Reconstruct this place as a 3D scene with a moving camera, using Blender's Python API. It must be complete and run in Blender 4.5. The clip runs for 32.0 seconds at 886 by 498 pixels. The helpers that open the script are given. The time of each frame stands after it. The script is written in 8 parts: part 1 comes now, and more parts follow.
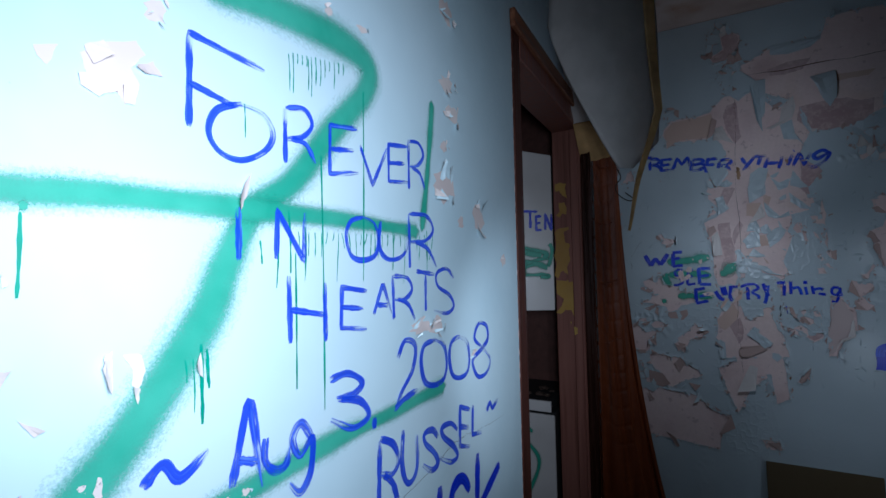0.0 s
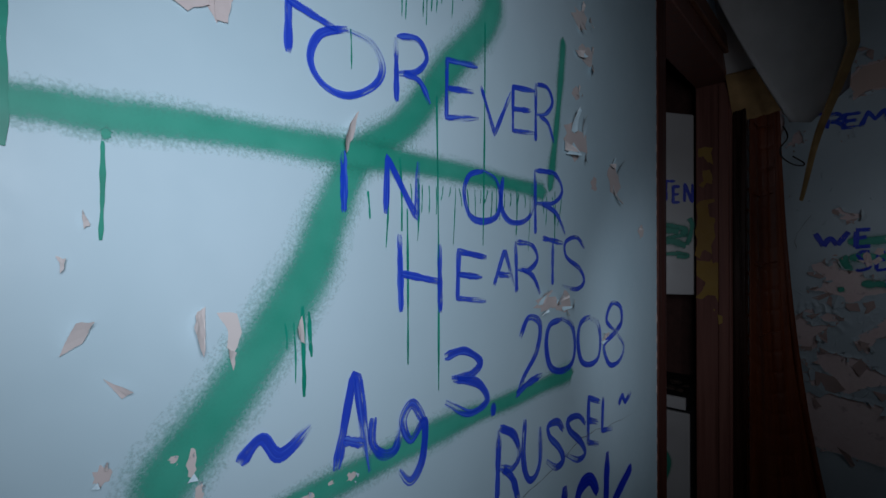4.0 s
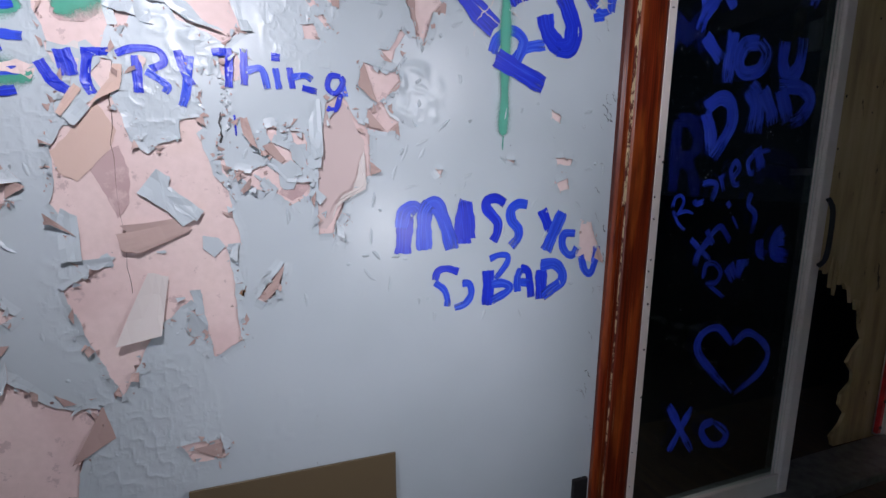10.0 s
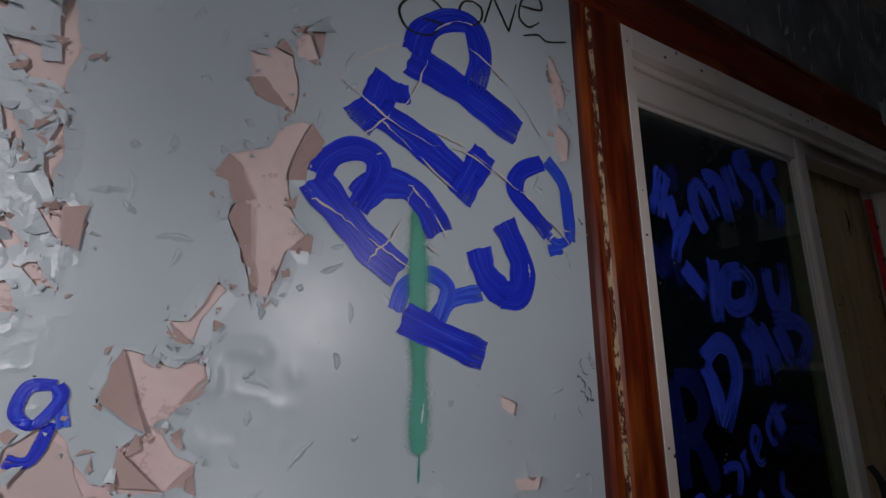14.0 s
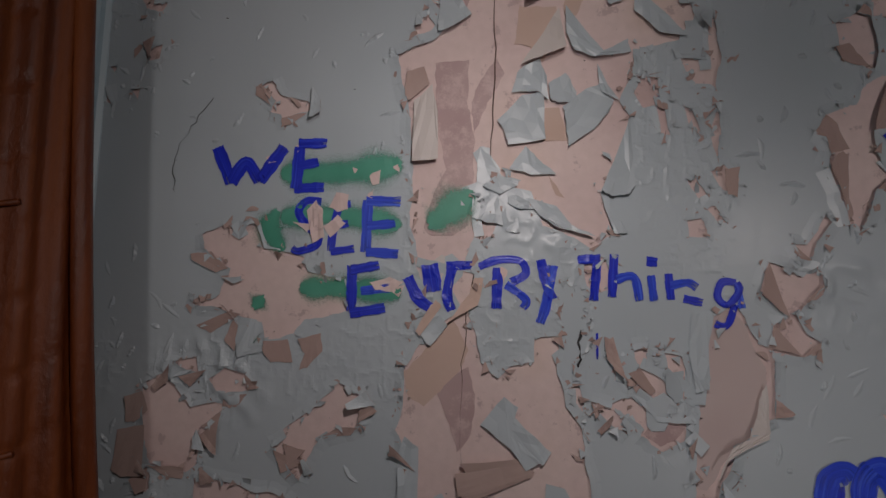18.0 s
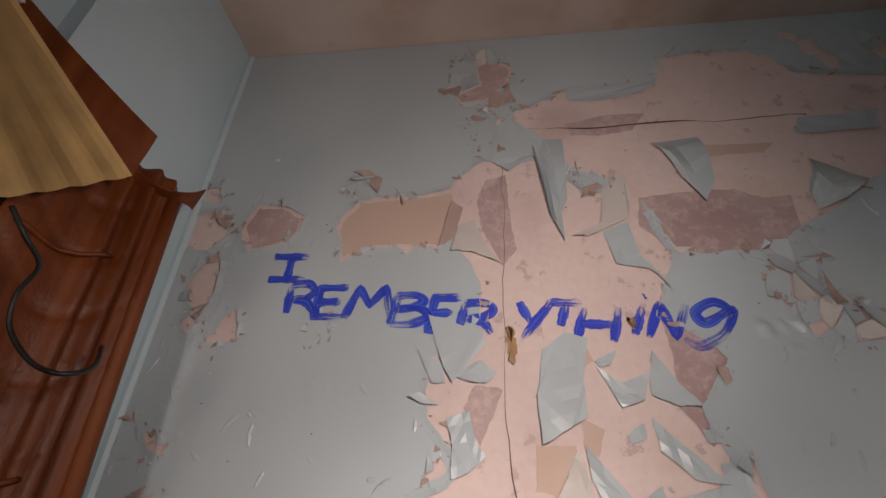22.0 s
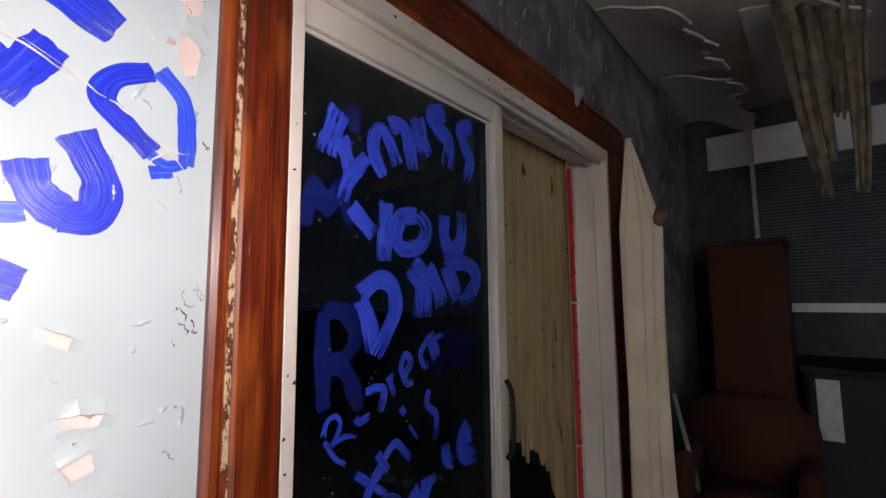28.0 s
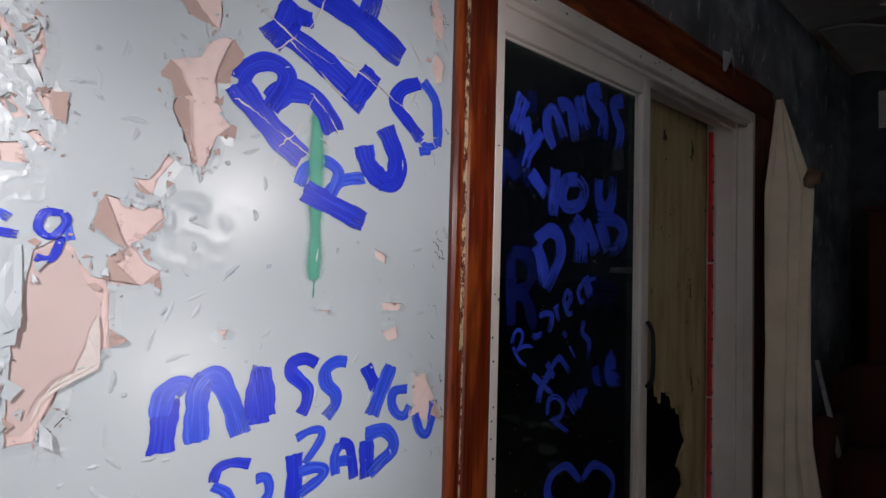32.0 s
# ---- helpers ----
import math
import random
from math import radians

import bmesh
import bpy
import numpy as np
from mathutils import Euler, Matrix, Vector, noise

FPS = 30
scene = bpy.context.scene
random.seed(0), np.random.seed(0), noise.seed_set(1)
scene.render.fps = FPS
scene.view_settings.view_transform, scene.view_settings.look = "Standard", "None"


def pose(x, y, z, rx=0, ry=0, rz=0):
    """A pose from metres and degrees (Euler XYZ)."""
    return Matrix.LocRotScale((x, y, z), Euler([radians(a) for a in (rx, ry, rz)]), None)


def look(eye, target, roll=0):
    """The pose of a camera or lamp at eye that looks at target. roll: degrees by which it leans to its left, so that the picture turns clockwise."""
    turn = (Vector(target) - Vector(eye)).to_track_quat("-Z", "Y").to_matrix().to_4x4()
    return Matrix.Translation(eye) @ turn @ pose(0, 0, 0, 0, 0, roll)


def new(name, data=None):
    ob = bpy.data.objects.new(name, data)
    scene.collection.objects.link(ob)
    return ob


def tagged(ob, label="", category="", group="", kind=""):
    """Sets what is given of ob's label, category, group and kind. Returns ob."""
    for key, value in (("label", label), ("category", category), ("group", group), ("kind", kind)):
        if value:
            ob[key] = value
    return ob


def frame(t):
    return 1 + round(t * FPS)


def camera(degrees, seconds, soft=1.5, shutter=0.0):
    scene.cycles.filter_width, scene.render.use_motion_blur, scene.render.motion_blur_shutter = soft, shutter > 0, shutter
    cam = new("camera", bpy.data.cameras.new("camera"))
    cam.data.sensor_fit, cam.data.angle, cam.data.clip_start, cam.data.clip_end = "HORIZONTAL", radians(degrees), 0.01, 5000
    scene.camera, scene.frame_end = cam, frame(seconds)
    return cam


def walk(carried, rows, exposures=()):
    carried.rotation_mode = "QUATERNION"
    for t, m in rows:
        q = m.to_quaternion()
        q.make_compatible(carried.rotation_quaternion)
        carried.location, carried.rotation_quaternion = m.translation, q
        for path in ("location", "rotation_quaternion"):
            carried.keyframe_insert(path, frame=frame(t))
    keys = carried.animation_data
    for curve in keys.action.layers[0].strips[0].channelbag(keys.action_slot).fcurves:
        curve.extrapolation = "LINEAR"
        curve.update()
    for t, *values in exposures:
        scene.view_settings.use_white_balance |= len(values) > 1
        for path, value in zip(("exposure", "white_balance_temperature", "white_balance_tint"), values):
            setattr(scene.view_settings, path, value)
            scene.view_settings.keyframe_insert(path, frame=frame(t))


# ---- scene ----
cam = camera(87.9, 32.0)
METRES, EYE, TILT, LEAN, TURN = 5.24, 1.5, 0.0, 0.0, 28.3
ROWS = [
    (0.0, 0.0, 0.0, 0.0, 0.05, 2.63, 1.13),
    (0.5, -0.0042, 0.0133, -0.0009, 8.06, 2.33, 0.24),
    (1.0, -0.0056, 0.0198, -0.0005, 12.02, 2.76, -0.45),
    (1.5, -0.0059, 0.0216, -0.0013, 14.11, 2.63, 0.14),
    (2.0, -0.0067, 0.0222, -0.0013, 14.84, 2.77, 0.03),
    (2.5, -0.0067, 0.0225, -0.0011, 15.18, 2.79, 0.13),
    (4.5, -0.0063, 0.0215, -0.0073, 13.14, -0.48, 0.17),
    (5.0, -0.0073, 0.0277, -0.0096, 10.9, -1.61, 0.46),
    (5.5, -0.0046, 0.0314, -0.0096, 2.04, -4.49, -1.45),
    (6.0, 0.0036, 0.0334, -0.0069, -4.93, -2.68, -2.23),
    (6.5, 0.0296, 0.0474, -0.0243, -11.51, -2.07, 1.92),
    (7.0, 0.0727, 0.0691, -0.036, -14.2, -1.2, 3.73),
    (7.5, 0.0872, 0.0768, -0.0367, -15.01, -1.37, 3.24),
    (8.0, 0.1052, 0.0974, -0.0429, -24.67, -1.66, 2.05),
    (8.5, 0.1369, 0.1614, -0.0481, -34.0, -0.85, -3.21),
    (9.0, 0.1597, 0.1931, -0.0397, -41.47, 0.86, -0.37),
    (9.5, 0.1987, 0.2268, -0.0533, -45.78, -2.13, -0.81),
    (10.0, 0.2361, 0.2557, -0.0602, -48.9, -8.75, -1.18),
    (10.5, 0.2594, 0.281, -0.0701, -52.67, -10.66, -2.44),
    (11.0, 0.2803, 0.2976, -0.0747, -56.06, -11.99, -1.41),
    (11.5, 0.3088, 0.3055, -0.0754, -55.68, -8.53, -0.12),
    (12.0, 0.325, 0.3114, -0.0771, -54.82, -10.45, -0.58),
    (12.5, 0.3286, 0.3107, -0.061, -55.72, -4.75, -0.54),
    (13.0, 0.3287, 0.308, -0.0392, -57.2, 3.29, -0.38),
    (13.5, 0.3258, 0.3052, -0.0173, -59.4, 13.44, 0.11),
    (16.0, 0.2361, 0.3193, -0.0181, -30.69, 7.8, -0.37),
    (16.5, 0.2265, 0.3222, -0.019, -26.08, 6.5, -2.72),
    (17.0, 0.2224, 0.3223, -0.0211, -24.41, 4.46, -1.79),
    (17.5, 0.22, 0.322, -0.0226, -25.0, 3.76, -3.16),
    (18.0, 0.2191, 0.3228, -0.0236, -24.36, 2.74, -3.13),
    (18.5, 0.2183, 0.3228, -0.0186, -24.78, 5.43, -2.29),
    (19.0, 0.2181, 0.3249, -0.0052, -23.33, 9.87, -1.72),
    (19.5, 0.2174, 0.3256, 0.0039, -21.04, 14.16, -0.43),
    (20.0, 0.216, 0.3232, 0.0189, -21.76, 22.04, -0.73),
    (20.5, 0.2143, 0.3221, 0.0268, -20.75, 25.62, -0.61),
    (21.0, 0.2147, 0.3186, 0.0348, -21.98, 29.77, -1.26),
    (21.5, 0.2153, 0.3175, 0.0366, -22.19, 30.39, -1.41),
    (22.0, 0.2143, 0.3181, 0.0381, -22.36, 30.92, -1.44),
    (22.5, 0.2149, 0.3188, 0.0377, -22.92, 30.29, -1.19),
    (23.0, 0.2246, 0.3135, 0.0271, -29.38, 27.24, 1.5),
    (23.5, 0.2375, 0.3047, 0.0062, -39.85, 19.89, 3.11),
    (24.0, 0.2661, 0.2935, -0.0067, -53.3, 13.06, 4.61),
    (24.5, 0.3044, 0.279, -0.0174, -67.17, 7.83, 2.36),
    (25.0, 0.3333, 0.2649, -0.0225, -74.73, 5.68, 2.09),
    (25.5, 0.3422, 0.258, -0.0198, -77.57, 7.05, 3.36),
    (26.0, 0.3441, 0.2589, -0.0183, -77.96, 7.69, 2.05),
    (26.5, 0.3439, 0.2578, -0.0177, -78.2, 7.42, 1.67),
    (28.5, 0.3427, 0.2461, -0.0229, -79.18, 5.9, 0.18),
    (29.0, 0.3427, 0.2458, -0.025, -78.63, 4.82, 0.61),
    (29.5, 0.3408, 0.2466, -0.0321, -78.0, 1.94, -0.1),
    (30.0, 0.3366, 0.2486, -0.0366, -78.13, -0.68, 0.1),
    (30.5, 0.3304, 0.2521, -0.0398, -75.96, -2.15, -0.08),
    (31.0, 0.3166, 0.258, -0.0396, -72.66, -1.93, -0.91),
    (31.5, 0.2966, 0.264, -0.0353, -68.46, 0.16, -1.5),
    (32.0, 0.2784, 0.2623, -0.0334, -65.69, 1.88, -1.52),
]
walk(cam, [(t, pose(0, 0, EYE, TILT, LEAN, TURN) @ pose(METRES * x, METRES * y, METRES * z, 90 + pitch, roll, yaw)) for t, x, y, z, yaw, pitch, roll in ROWS],
     exposures=[(0.0, -0.40, 5000, 4.0), (1.0, -1.74, 5000, 4.0), (2.0, -2.00, 5133, 4.7), (5.0, -2.00, 5400, 6.0), (6.0, -2.28, 5500, 7.0), (7.0, -0.75, 5700, 11.0),
                (8.0, 0.78, 5900, 12.0), (9.0, 1.96, 5900, 16.0), (10.0, 2.03, 5900, 17.0), (11.0, 2.12, 5950, 18.0), (12.0, 2.08, 6000, 20.0), (13.0, 1.72, 6100, 16.0),
                (16.0, 0.32, 6600, 18.0), (17.0, 0.35, 6700, 17.0), (18.0, 0.36, 6750, 17.0), (19.0, 0.33, 6800, 17.0), (20.0, 0.51, 7000, 18.0), (21.0, 0.95, 7150, 18.0),
                (22.0, 1.47, 7300, 18.0), (23.0, 1.24, 7200, 18.0), (24.0, 0.90, 6800, 15.0), (25.0, 1.78, 6600, 14.0), (26.0, 2.77, 6700, 13.0), (29.0, 3.42, 6900, 19.0),
                (30.0, 3.27, 6900, 18.0), (31.0, 2.83, 6700, 16.0), (32.0, 2.24, 6500, 16.0)])

# ---- world and lights ----
world = bpy.data.worlds.new("night")
scene.world = world
world.use_nodes = True
world.node_tree.nodes["Background"].inputs[0].default_value = (0.010, 0.013, 0.020, 1)
world.node_tree.nodes["Background"].inputs[1].default_value = 0.03


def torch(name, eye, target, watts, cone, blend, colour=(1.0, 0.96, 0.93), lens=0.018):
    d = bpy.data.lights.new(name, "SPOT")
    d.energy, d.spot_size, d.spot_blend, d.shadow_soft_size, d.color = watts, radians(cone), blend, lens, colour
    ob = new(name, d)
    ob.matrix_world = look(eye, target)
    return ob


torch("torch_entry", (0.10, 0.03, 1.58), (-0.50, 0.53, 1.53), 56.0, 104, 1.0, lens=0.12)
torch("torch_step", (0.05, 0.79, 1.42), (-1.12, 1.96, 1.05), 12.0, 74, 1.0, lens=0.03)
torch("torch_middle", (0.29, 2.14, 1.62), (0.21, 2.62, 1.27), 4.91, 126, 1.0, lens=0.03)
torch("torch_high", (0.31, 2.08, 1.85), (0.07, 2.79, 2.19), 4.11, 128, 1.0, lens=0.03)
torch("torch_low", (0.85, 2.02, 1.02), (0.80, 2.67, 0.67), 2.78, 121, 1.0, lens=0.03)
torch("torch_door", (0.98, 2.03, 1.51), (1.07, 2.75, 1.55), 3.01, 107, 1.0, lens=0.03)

# ---- materials ----


def nodes_of(name, rough=0.6, metal=0.0, spec=0.5):
    m = bpy.data.materials.new(name)
    m.use_nodes = True
    b = m.node_tree.nodes["Principled BSDF"]
    b.inputs["Roughness"].default_value = rough
    b.inputs["Metallic"].default_value = metal
    b.inputs["Specular IOR Level"].default_value = spec
    return m, m.node_tree, b


def add(tree, kind, **values):
    n = tree.nodes.new(kind)
    for k, v in values.items():
        n.inputs[k].default_value = v
    return n


def coords(tree, scale=(1, 1, 1), kind="Object"):
    tc = tree.nodes.new("ShaderNodeTexCoord")
    mp = tree.nodes.new("ShaderNodeMapping")
    mp.inputs["Scale"].default_value = scale
    tree.links.new(tc.outputs[kind], mp.inputs["Vector"])
    return mp.outputs["Vector"]


def noise_tex(tree, vec, scale, detail=4.0, rough=0.55):
    n = add(tree, "ShaderNodeTexNoise", Scale=scale, Detail=detail, Roughness=rough)
    tree.links.new(vec, n.inputs["Vector"])
    return n.outputs["Fac"]


def ramp(tree, fac, *stops):
    r = tree.nodes.new("ShaderNodeValToRGB")
    e = r.color_ramp.elements
    while len(e) < len(stops):
        e.new(0.5)
    for el, (p, c) in zip(e, stops):
        el.position, el.color = p, (*c, 1) if len(c) == 3 else c
    tree.links.new(fac, r.inputs["Fac"])
    return r.outputs["Color"]


def mixc(tree, fac, a, b, mode="MIX"):
    n = tree.nodes.new("ShaderNodeMix")
    n.data_type, n.blend_type = "RGBA", mode
    for sock, v in ((n.inputs["Factor"], fac), (n.inputs["A"], a), (n.inputs["B"], b)):
        if isinstance(v, (int, float)):
            sock.default_value = v
        elif isinstance(v, tuple):
            sock.default_value = (*v, 1)
        else:
            tree.links.new(v, sock)
    return n.outputs["Result"]


def bump(tree, b, height, strength, dist):
    n = tree.nodes.new("ShaderNodeBump")
    n.inputs["Strength"].default_value, n.inputs["Distance"].default_value = strength, dist
    tree.links.new(height, n.inputs["Height"])
    tree.links.new(n.outputs["Normal"], b.inputs["Normal"])


def paint(name, base, dark, light, rough=0.4, grain=30.0, relief=0.25, stains=None, spec=0.5, gloss=0.3):
    """Old wall paint: two scales of tone, specks of dirt, slight relief."""
    m, t, b = nodes_of(name, rough, spec=spec)
    v = coords(t)
    big = noise_tex(t, v, 2.2, 3)
    fine = noise_tex(t, v, grain, 5)
    col = ramp(t, big, (0.3, dark), (0.5, base), (0.72, light))
    specks = ramp(t, noise_tex(t, v, 95, 2), (0.80, (0, 0, 0)), (0.83, (1, 1, 1)))
    col = mixc(t, specks, col, tuple(c * 0.8 for c in base))
    if stains:
        where = ramp(t, noise_tex(t, v, 3.7, 6, 0.62), (0.55, (0, 0, 0)), (0.72, (1, 1, 1)))
        col = mixc(t, where, col, stains)
    t.links.new(col, b.inputs["Base Color"])
    t.links.new(ramp(t, fine, (0.3, (rough * (1 - gloss),) * 3), (0.7, (min(1, rough * (1 + gloss)),) * 3)), b.inputs["Roughness"])
    bump(t, b, fine, relief, 0.0015)
    return m


def wood(name, dark, mid, light, rough=0.4, along="z", worn=None, grain=9.0, worn_at=0.62):
    m, t, b = nodes_of(name, rough)
    sc = {"z": (grain * 3, grain * 3, 1.2), "x": (1.2, grain * 3, grain * 3), "y": (grain * 3, 1.2, grain * 3)}[along]
    v = coords(t, sc)
    g = noise_tex(t, v, 1.6, 8, 0.6)
    col = ramp(t, g, (0.32, dark), (0.5, mid), (0.7, light))
    if worn:
        wv = coords(t, {"z": (13, 13, 5), "x": (5, 13, 13), "y": (13, 5, 13)}[along])
        w = ramp(t, noise_tex(t, wv, 0.9, 6, 0.65), (worn_at, (0, 0, 0)), (worn_at + 0.03, (1, 1, 1)))
        col = mixc(t, w, col, worn)
    t.links.new(col, b.inputs["Base Color"])
    t.links.new(ramp(t, g, (0.3, (rough * 0.7,) * 3), (0.7, (rough * 1.4,) * 3)), b.inputs["Roughness"])
    bump(t, b, g, 0.35, 0.0012)
    return m


def plain(name, col, rough=0.5, metal=0.0, vary=0.25, scale=25.0, relief=0.2, spec=0.5):
    m, t, b = nodes_of(name, rough, metal, spec)
    v = coords(t)
    n = noise_tex(t, v, scale, 5)
    lo, hi = tuple(c * (1 - vary) for c in col), tuple(min(1, c * (1 + vary)) for c in col)
    t.links.new(ramp(t, n, (0.3, lo), (0.7, hi)), b.inputs["Base Color"])
    bump(t, b, n, relief, 0.001)
    return m


BLUE_PAINT = paint("blue_wall_paint", (0.50, 0.56, 0.595), (0.46, 0.52, 0.55), (0.54, 0.60, 0.635), 0.36, 60, 0.12, gloss=0.12, spec=0.5)
LEFT_PAINT = paint("pale_blue_wall_paint", (0.55, 0.68, 0.74), (0.50, 0.63, 0.69), (0.60, 0.72, 0.78), 0.42, 26, 0.2)
PINK_BASE, kt, kb = nodes_of("pink_underpaint", 0.75)
kv = coords(kt)
kbig = noise_tex(kt, kv, 5.5, 2, 0.4)
kcol = ramp(kt, kbig, (0.24, (0.66, 0.48, 0.46)), (0.42, (0.78, 0.605, 0.58)), (0.62, (0.82, 0.65, 0.615)), (0.80, (0.76, 0.58, 0.51)))
kcol = mixc(kt, ramp(kt, noise_tex(kt, kv, 26, 6, 0.7), (0.60, (0, 0, 0)), (0.64, (0.6,) * 3)), kcol, (0.50, 0.36, 0.36))
kcol = mixc(kt, ramp(kt, noise_tex(kt, kv, 70, 4), (0.3, (0.16,) * 3), (0.7, (0, 0, 0))), kcol, (0.45, 0.33, 0.28))
kt.links.new(kcol, kb.inputs["Base Color"])
bump(kt, kb, noise_tex(kt, kv, 22, 6), 0.5, 0.002)
DARK_PEEL = paint("grey_peeled_wall", (0.17, 0.17, 0.18), (0.07, 0.07, 0.08), (0.34, 0.34, 0.35), 0.7, 14, 0.8, stains=(0.42, 0.42, 0.43))
CEILING = paint("dirty_ceiling_paint", (0.55, 0.43, 0.38), (0.40, 0.29, 0.24), (0.64, 0.53, 0.48), 0.8, 12, 0.6, stains=(0.42, 0.27, 0.19))
def varnish(name, along):
    """Old red-brown varnish: streaks at two widths, orange wear and hair-thin pale scratches."""
    m, t, b = nodes_of(name, 0.36)
    k = {"z": lambda a, c: (a, a, c), "x": lambda a, c: (c, a, a)}[along]
    wide = noise_tex(t, coords(t, k(26, 1.1)), 1.0, 4)
    thin = noise_tex(t, coords(t, k(150, 2.0)), 1.0, 6, 0.65)
    blot = noise_tex(t, coords(t, k(16, 2.6)), 1.0, 5)
    col = ramp(t, thin, (0.30, (0.032, 0.0034, 0.0010)), (0.48, (0.13, 0.0145, 0.0026)), (0.72, (0.34, 0.046, 0.0075)))
    col = mixc(t, ramp(t, wide, (0.46, (0, 0, 0)), (0.70, (0.7,) * 3)), col, (0.030, 0.006, 0.004))
    col = mixc(t, ramp(t, blot, (0.54, (0, 0, 0)), (0.66, (0.50,) * 3)), col, (0.46, 0.105, 0.014))
    hair = ramp(t, noise_tex(t, coords(t, k(260, 5)), 1.0, 3), (0.705, (0, 0, 0)), (0.73, (0.8,) * 3))
    col = mixc(t, hair, col, (0.46, 0.30, 0.18))
    t.links.new(col, b.inputs["Base Color"])
    t.links.new(ramp(t, thin, (0.3, (0.26,) * 3), (0.7, (0.52,) * 3)), b.inputs["Roughness"])
    bump(t, b, thin, 0.5, 0.0012)
    return m


RED_WOOD = varnish("red_brown_varnished_wood", "z")
RED_WOOD_X = varnish("red_brown_varnished_wood_lying", "x")
DARK_WOOD_X = wood("dark_baseboard_wood", (0.02, 0.008, 0.005), (0.06, 0.022, 0.014), (0.11, 0.04, 0.025), 0.4, "x")
DARK_WOOD_Z = wood("dark_glossy_casing_wood", (0.012, 0.005, 0.003), (0.035, 0.013, 0.008), (0.06, 0.022, 0.014), 0.25, "z")
JAMB_WOOD = wood("worn_brown_painted_jamb", (0.17, 0.068, 0.048), (0.25, 0.100, 0.074), (0.31, 0.130, 0.095), 0.5, "z", (0.40, 0.23, 0.06), 12, 0.70)
WHITE_FRAME = paint("weathered_white_frame", (0.80, 0.70, 0.63), (0.70, 0.60, 0.53), (0.86, 0.78, 0.72), 0.5, 40, 0.35)
CABINET_WHITE = paint("white_cabinet_paint", (0.66, 0.62, 0.60), (0.55, 0.51, 0.49), (0.74, 0.70, 0.68), 0.4, 30, 0.15)
PLY = wood("weathered_plywood", (0.32, 0.21, 0.095), (0.52, 0.37, 0.18), (0.63, 0.47, 0.26), 0.8, "z", (0.07, 0.045, 0.025), 3, 0.62)
FLOOR = wood("littered_floor_boards", (0.03, 0.02, 0.015), (0.09, 0.055, 0.035), (0.16, 0.10, 0.065), 0.75, "y")
CURTAIN = plain("dusty_cream_fabric", (0.70, 0.55, 0.40), 0.9, 0, 0.12, 6, 0.05)
VINYL = wood("brown_woodgrain_vinyl", (0.095, 0.018, 0.002), (0.15, 0.030, 0.003), (0.21, 0.048, 0.004), 0.5, "z", None, 8)
vb = VINYL.node_tree
vn = noise_tex(vb, coords(vb, (60, 60, 34)), 1.0, 5, 0.7)
bump(vb, vb.nodes["Principled BSDF"], vn, 0.8, 0.003)
TAN_PAPER = plain("tan_board_paper", (0.58, 0.36, 0.15), 0.85, 0, 0.3, 9, 0.3)
OLD_WHITE = plain("sagging_board_white_face", (0.62, 0.58, 0.55), 0.7, 0, 0.12, 7, 0.25)
# near-black: own colour of handle and socket; shade put into cabinet bodies and armoire
DARK_STUFF = plain("black_and_shaded_parts", (0.010, 0.010, 0.012), 0.7)
METAL = plain("dull_metal", (0.35, 0.34, 0.33), 0.45, 0.8)
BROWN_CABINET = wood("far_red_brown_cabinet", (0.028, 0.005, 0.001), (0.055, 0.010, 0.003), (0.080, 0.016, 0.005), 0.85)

# ---- mesh helpers ----


def finish(name, bm, material, parent=None, label="", smooth=False):
    me = bpy.data.meshes.new(name)
    if smooth:
        for f in bm.faces:
            f.smooth = True
    bm.to_mesh(me)
    bm.free()
    if material:
        me.materials.append(material)
    ob = new(name, me)
    if parent:
        ob.parent = parent
    if label:
        ob["label"] = label
    return ob


def part(name, bm, material, parent, label="", smooth=False):
    return finish(name, bm, material, parent, label, smooth)


def box(x0, y0, z0, x1, y1, z1, bevel=0.0, bm=None, seg=1):
    own = bm or bmesh.new()
    r = bmesh.ops.create_cube(own, size=1.0)
    for v in r["verts"]:
        v.co = Vector(((x0 + x1) / 2 + v.co.x * (x1 - x0), (y0 + y1) / 2 + v.co.y * (y1 - y0), (z0 + z1) / 2 + v.co.z * (z1 - z0)))
    if bevel:
        es = list({e for v in r["verts"] for e in v.link_edges})
        bmesh.ops.bevel(own, geom=es, offset=bevel, segments=seg, affect="EDGES")
    return own


def empty(name, label, category, at=(0, 0, 0), group="", kind=""):
    e = new(name)
    e.location = at
    e.empty_display_size = 0.05
    return tagged(e, label, category, group, kind)


def structure(name, bm, material, label, category):
    return tagged(finish(name, bm, material), label, category, "", "structure")


def profile(points, length, axis="x"):
    """A moulding: the outline points (depth, height) drawn out along an axis from 0 to length."""
    bm = bmesh.new()
    rows = []
    for s in (0.0, length):
        rows.append([bm.verts.new({"x": (s, d, h), "z": (h, d, s), "y": (d, s, h)}[axis]) for d, h in points])
    n = len(points)
    for i in range(n):
        bm.faces.new((rows[0][i], rows[0][(i + 1) % n], rows[1][(i + 1) % n], rows[1][i]))
    bm.faces.new(rows[0][::-1])
    bm.faces.new(rows[1])
    bmesh.ops.recalc_face_normals(bm, faces=bm.faces)
    return bm


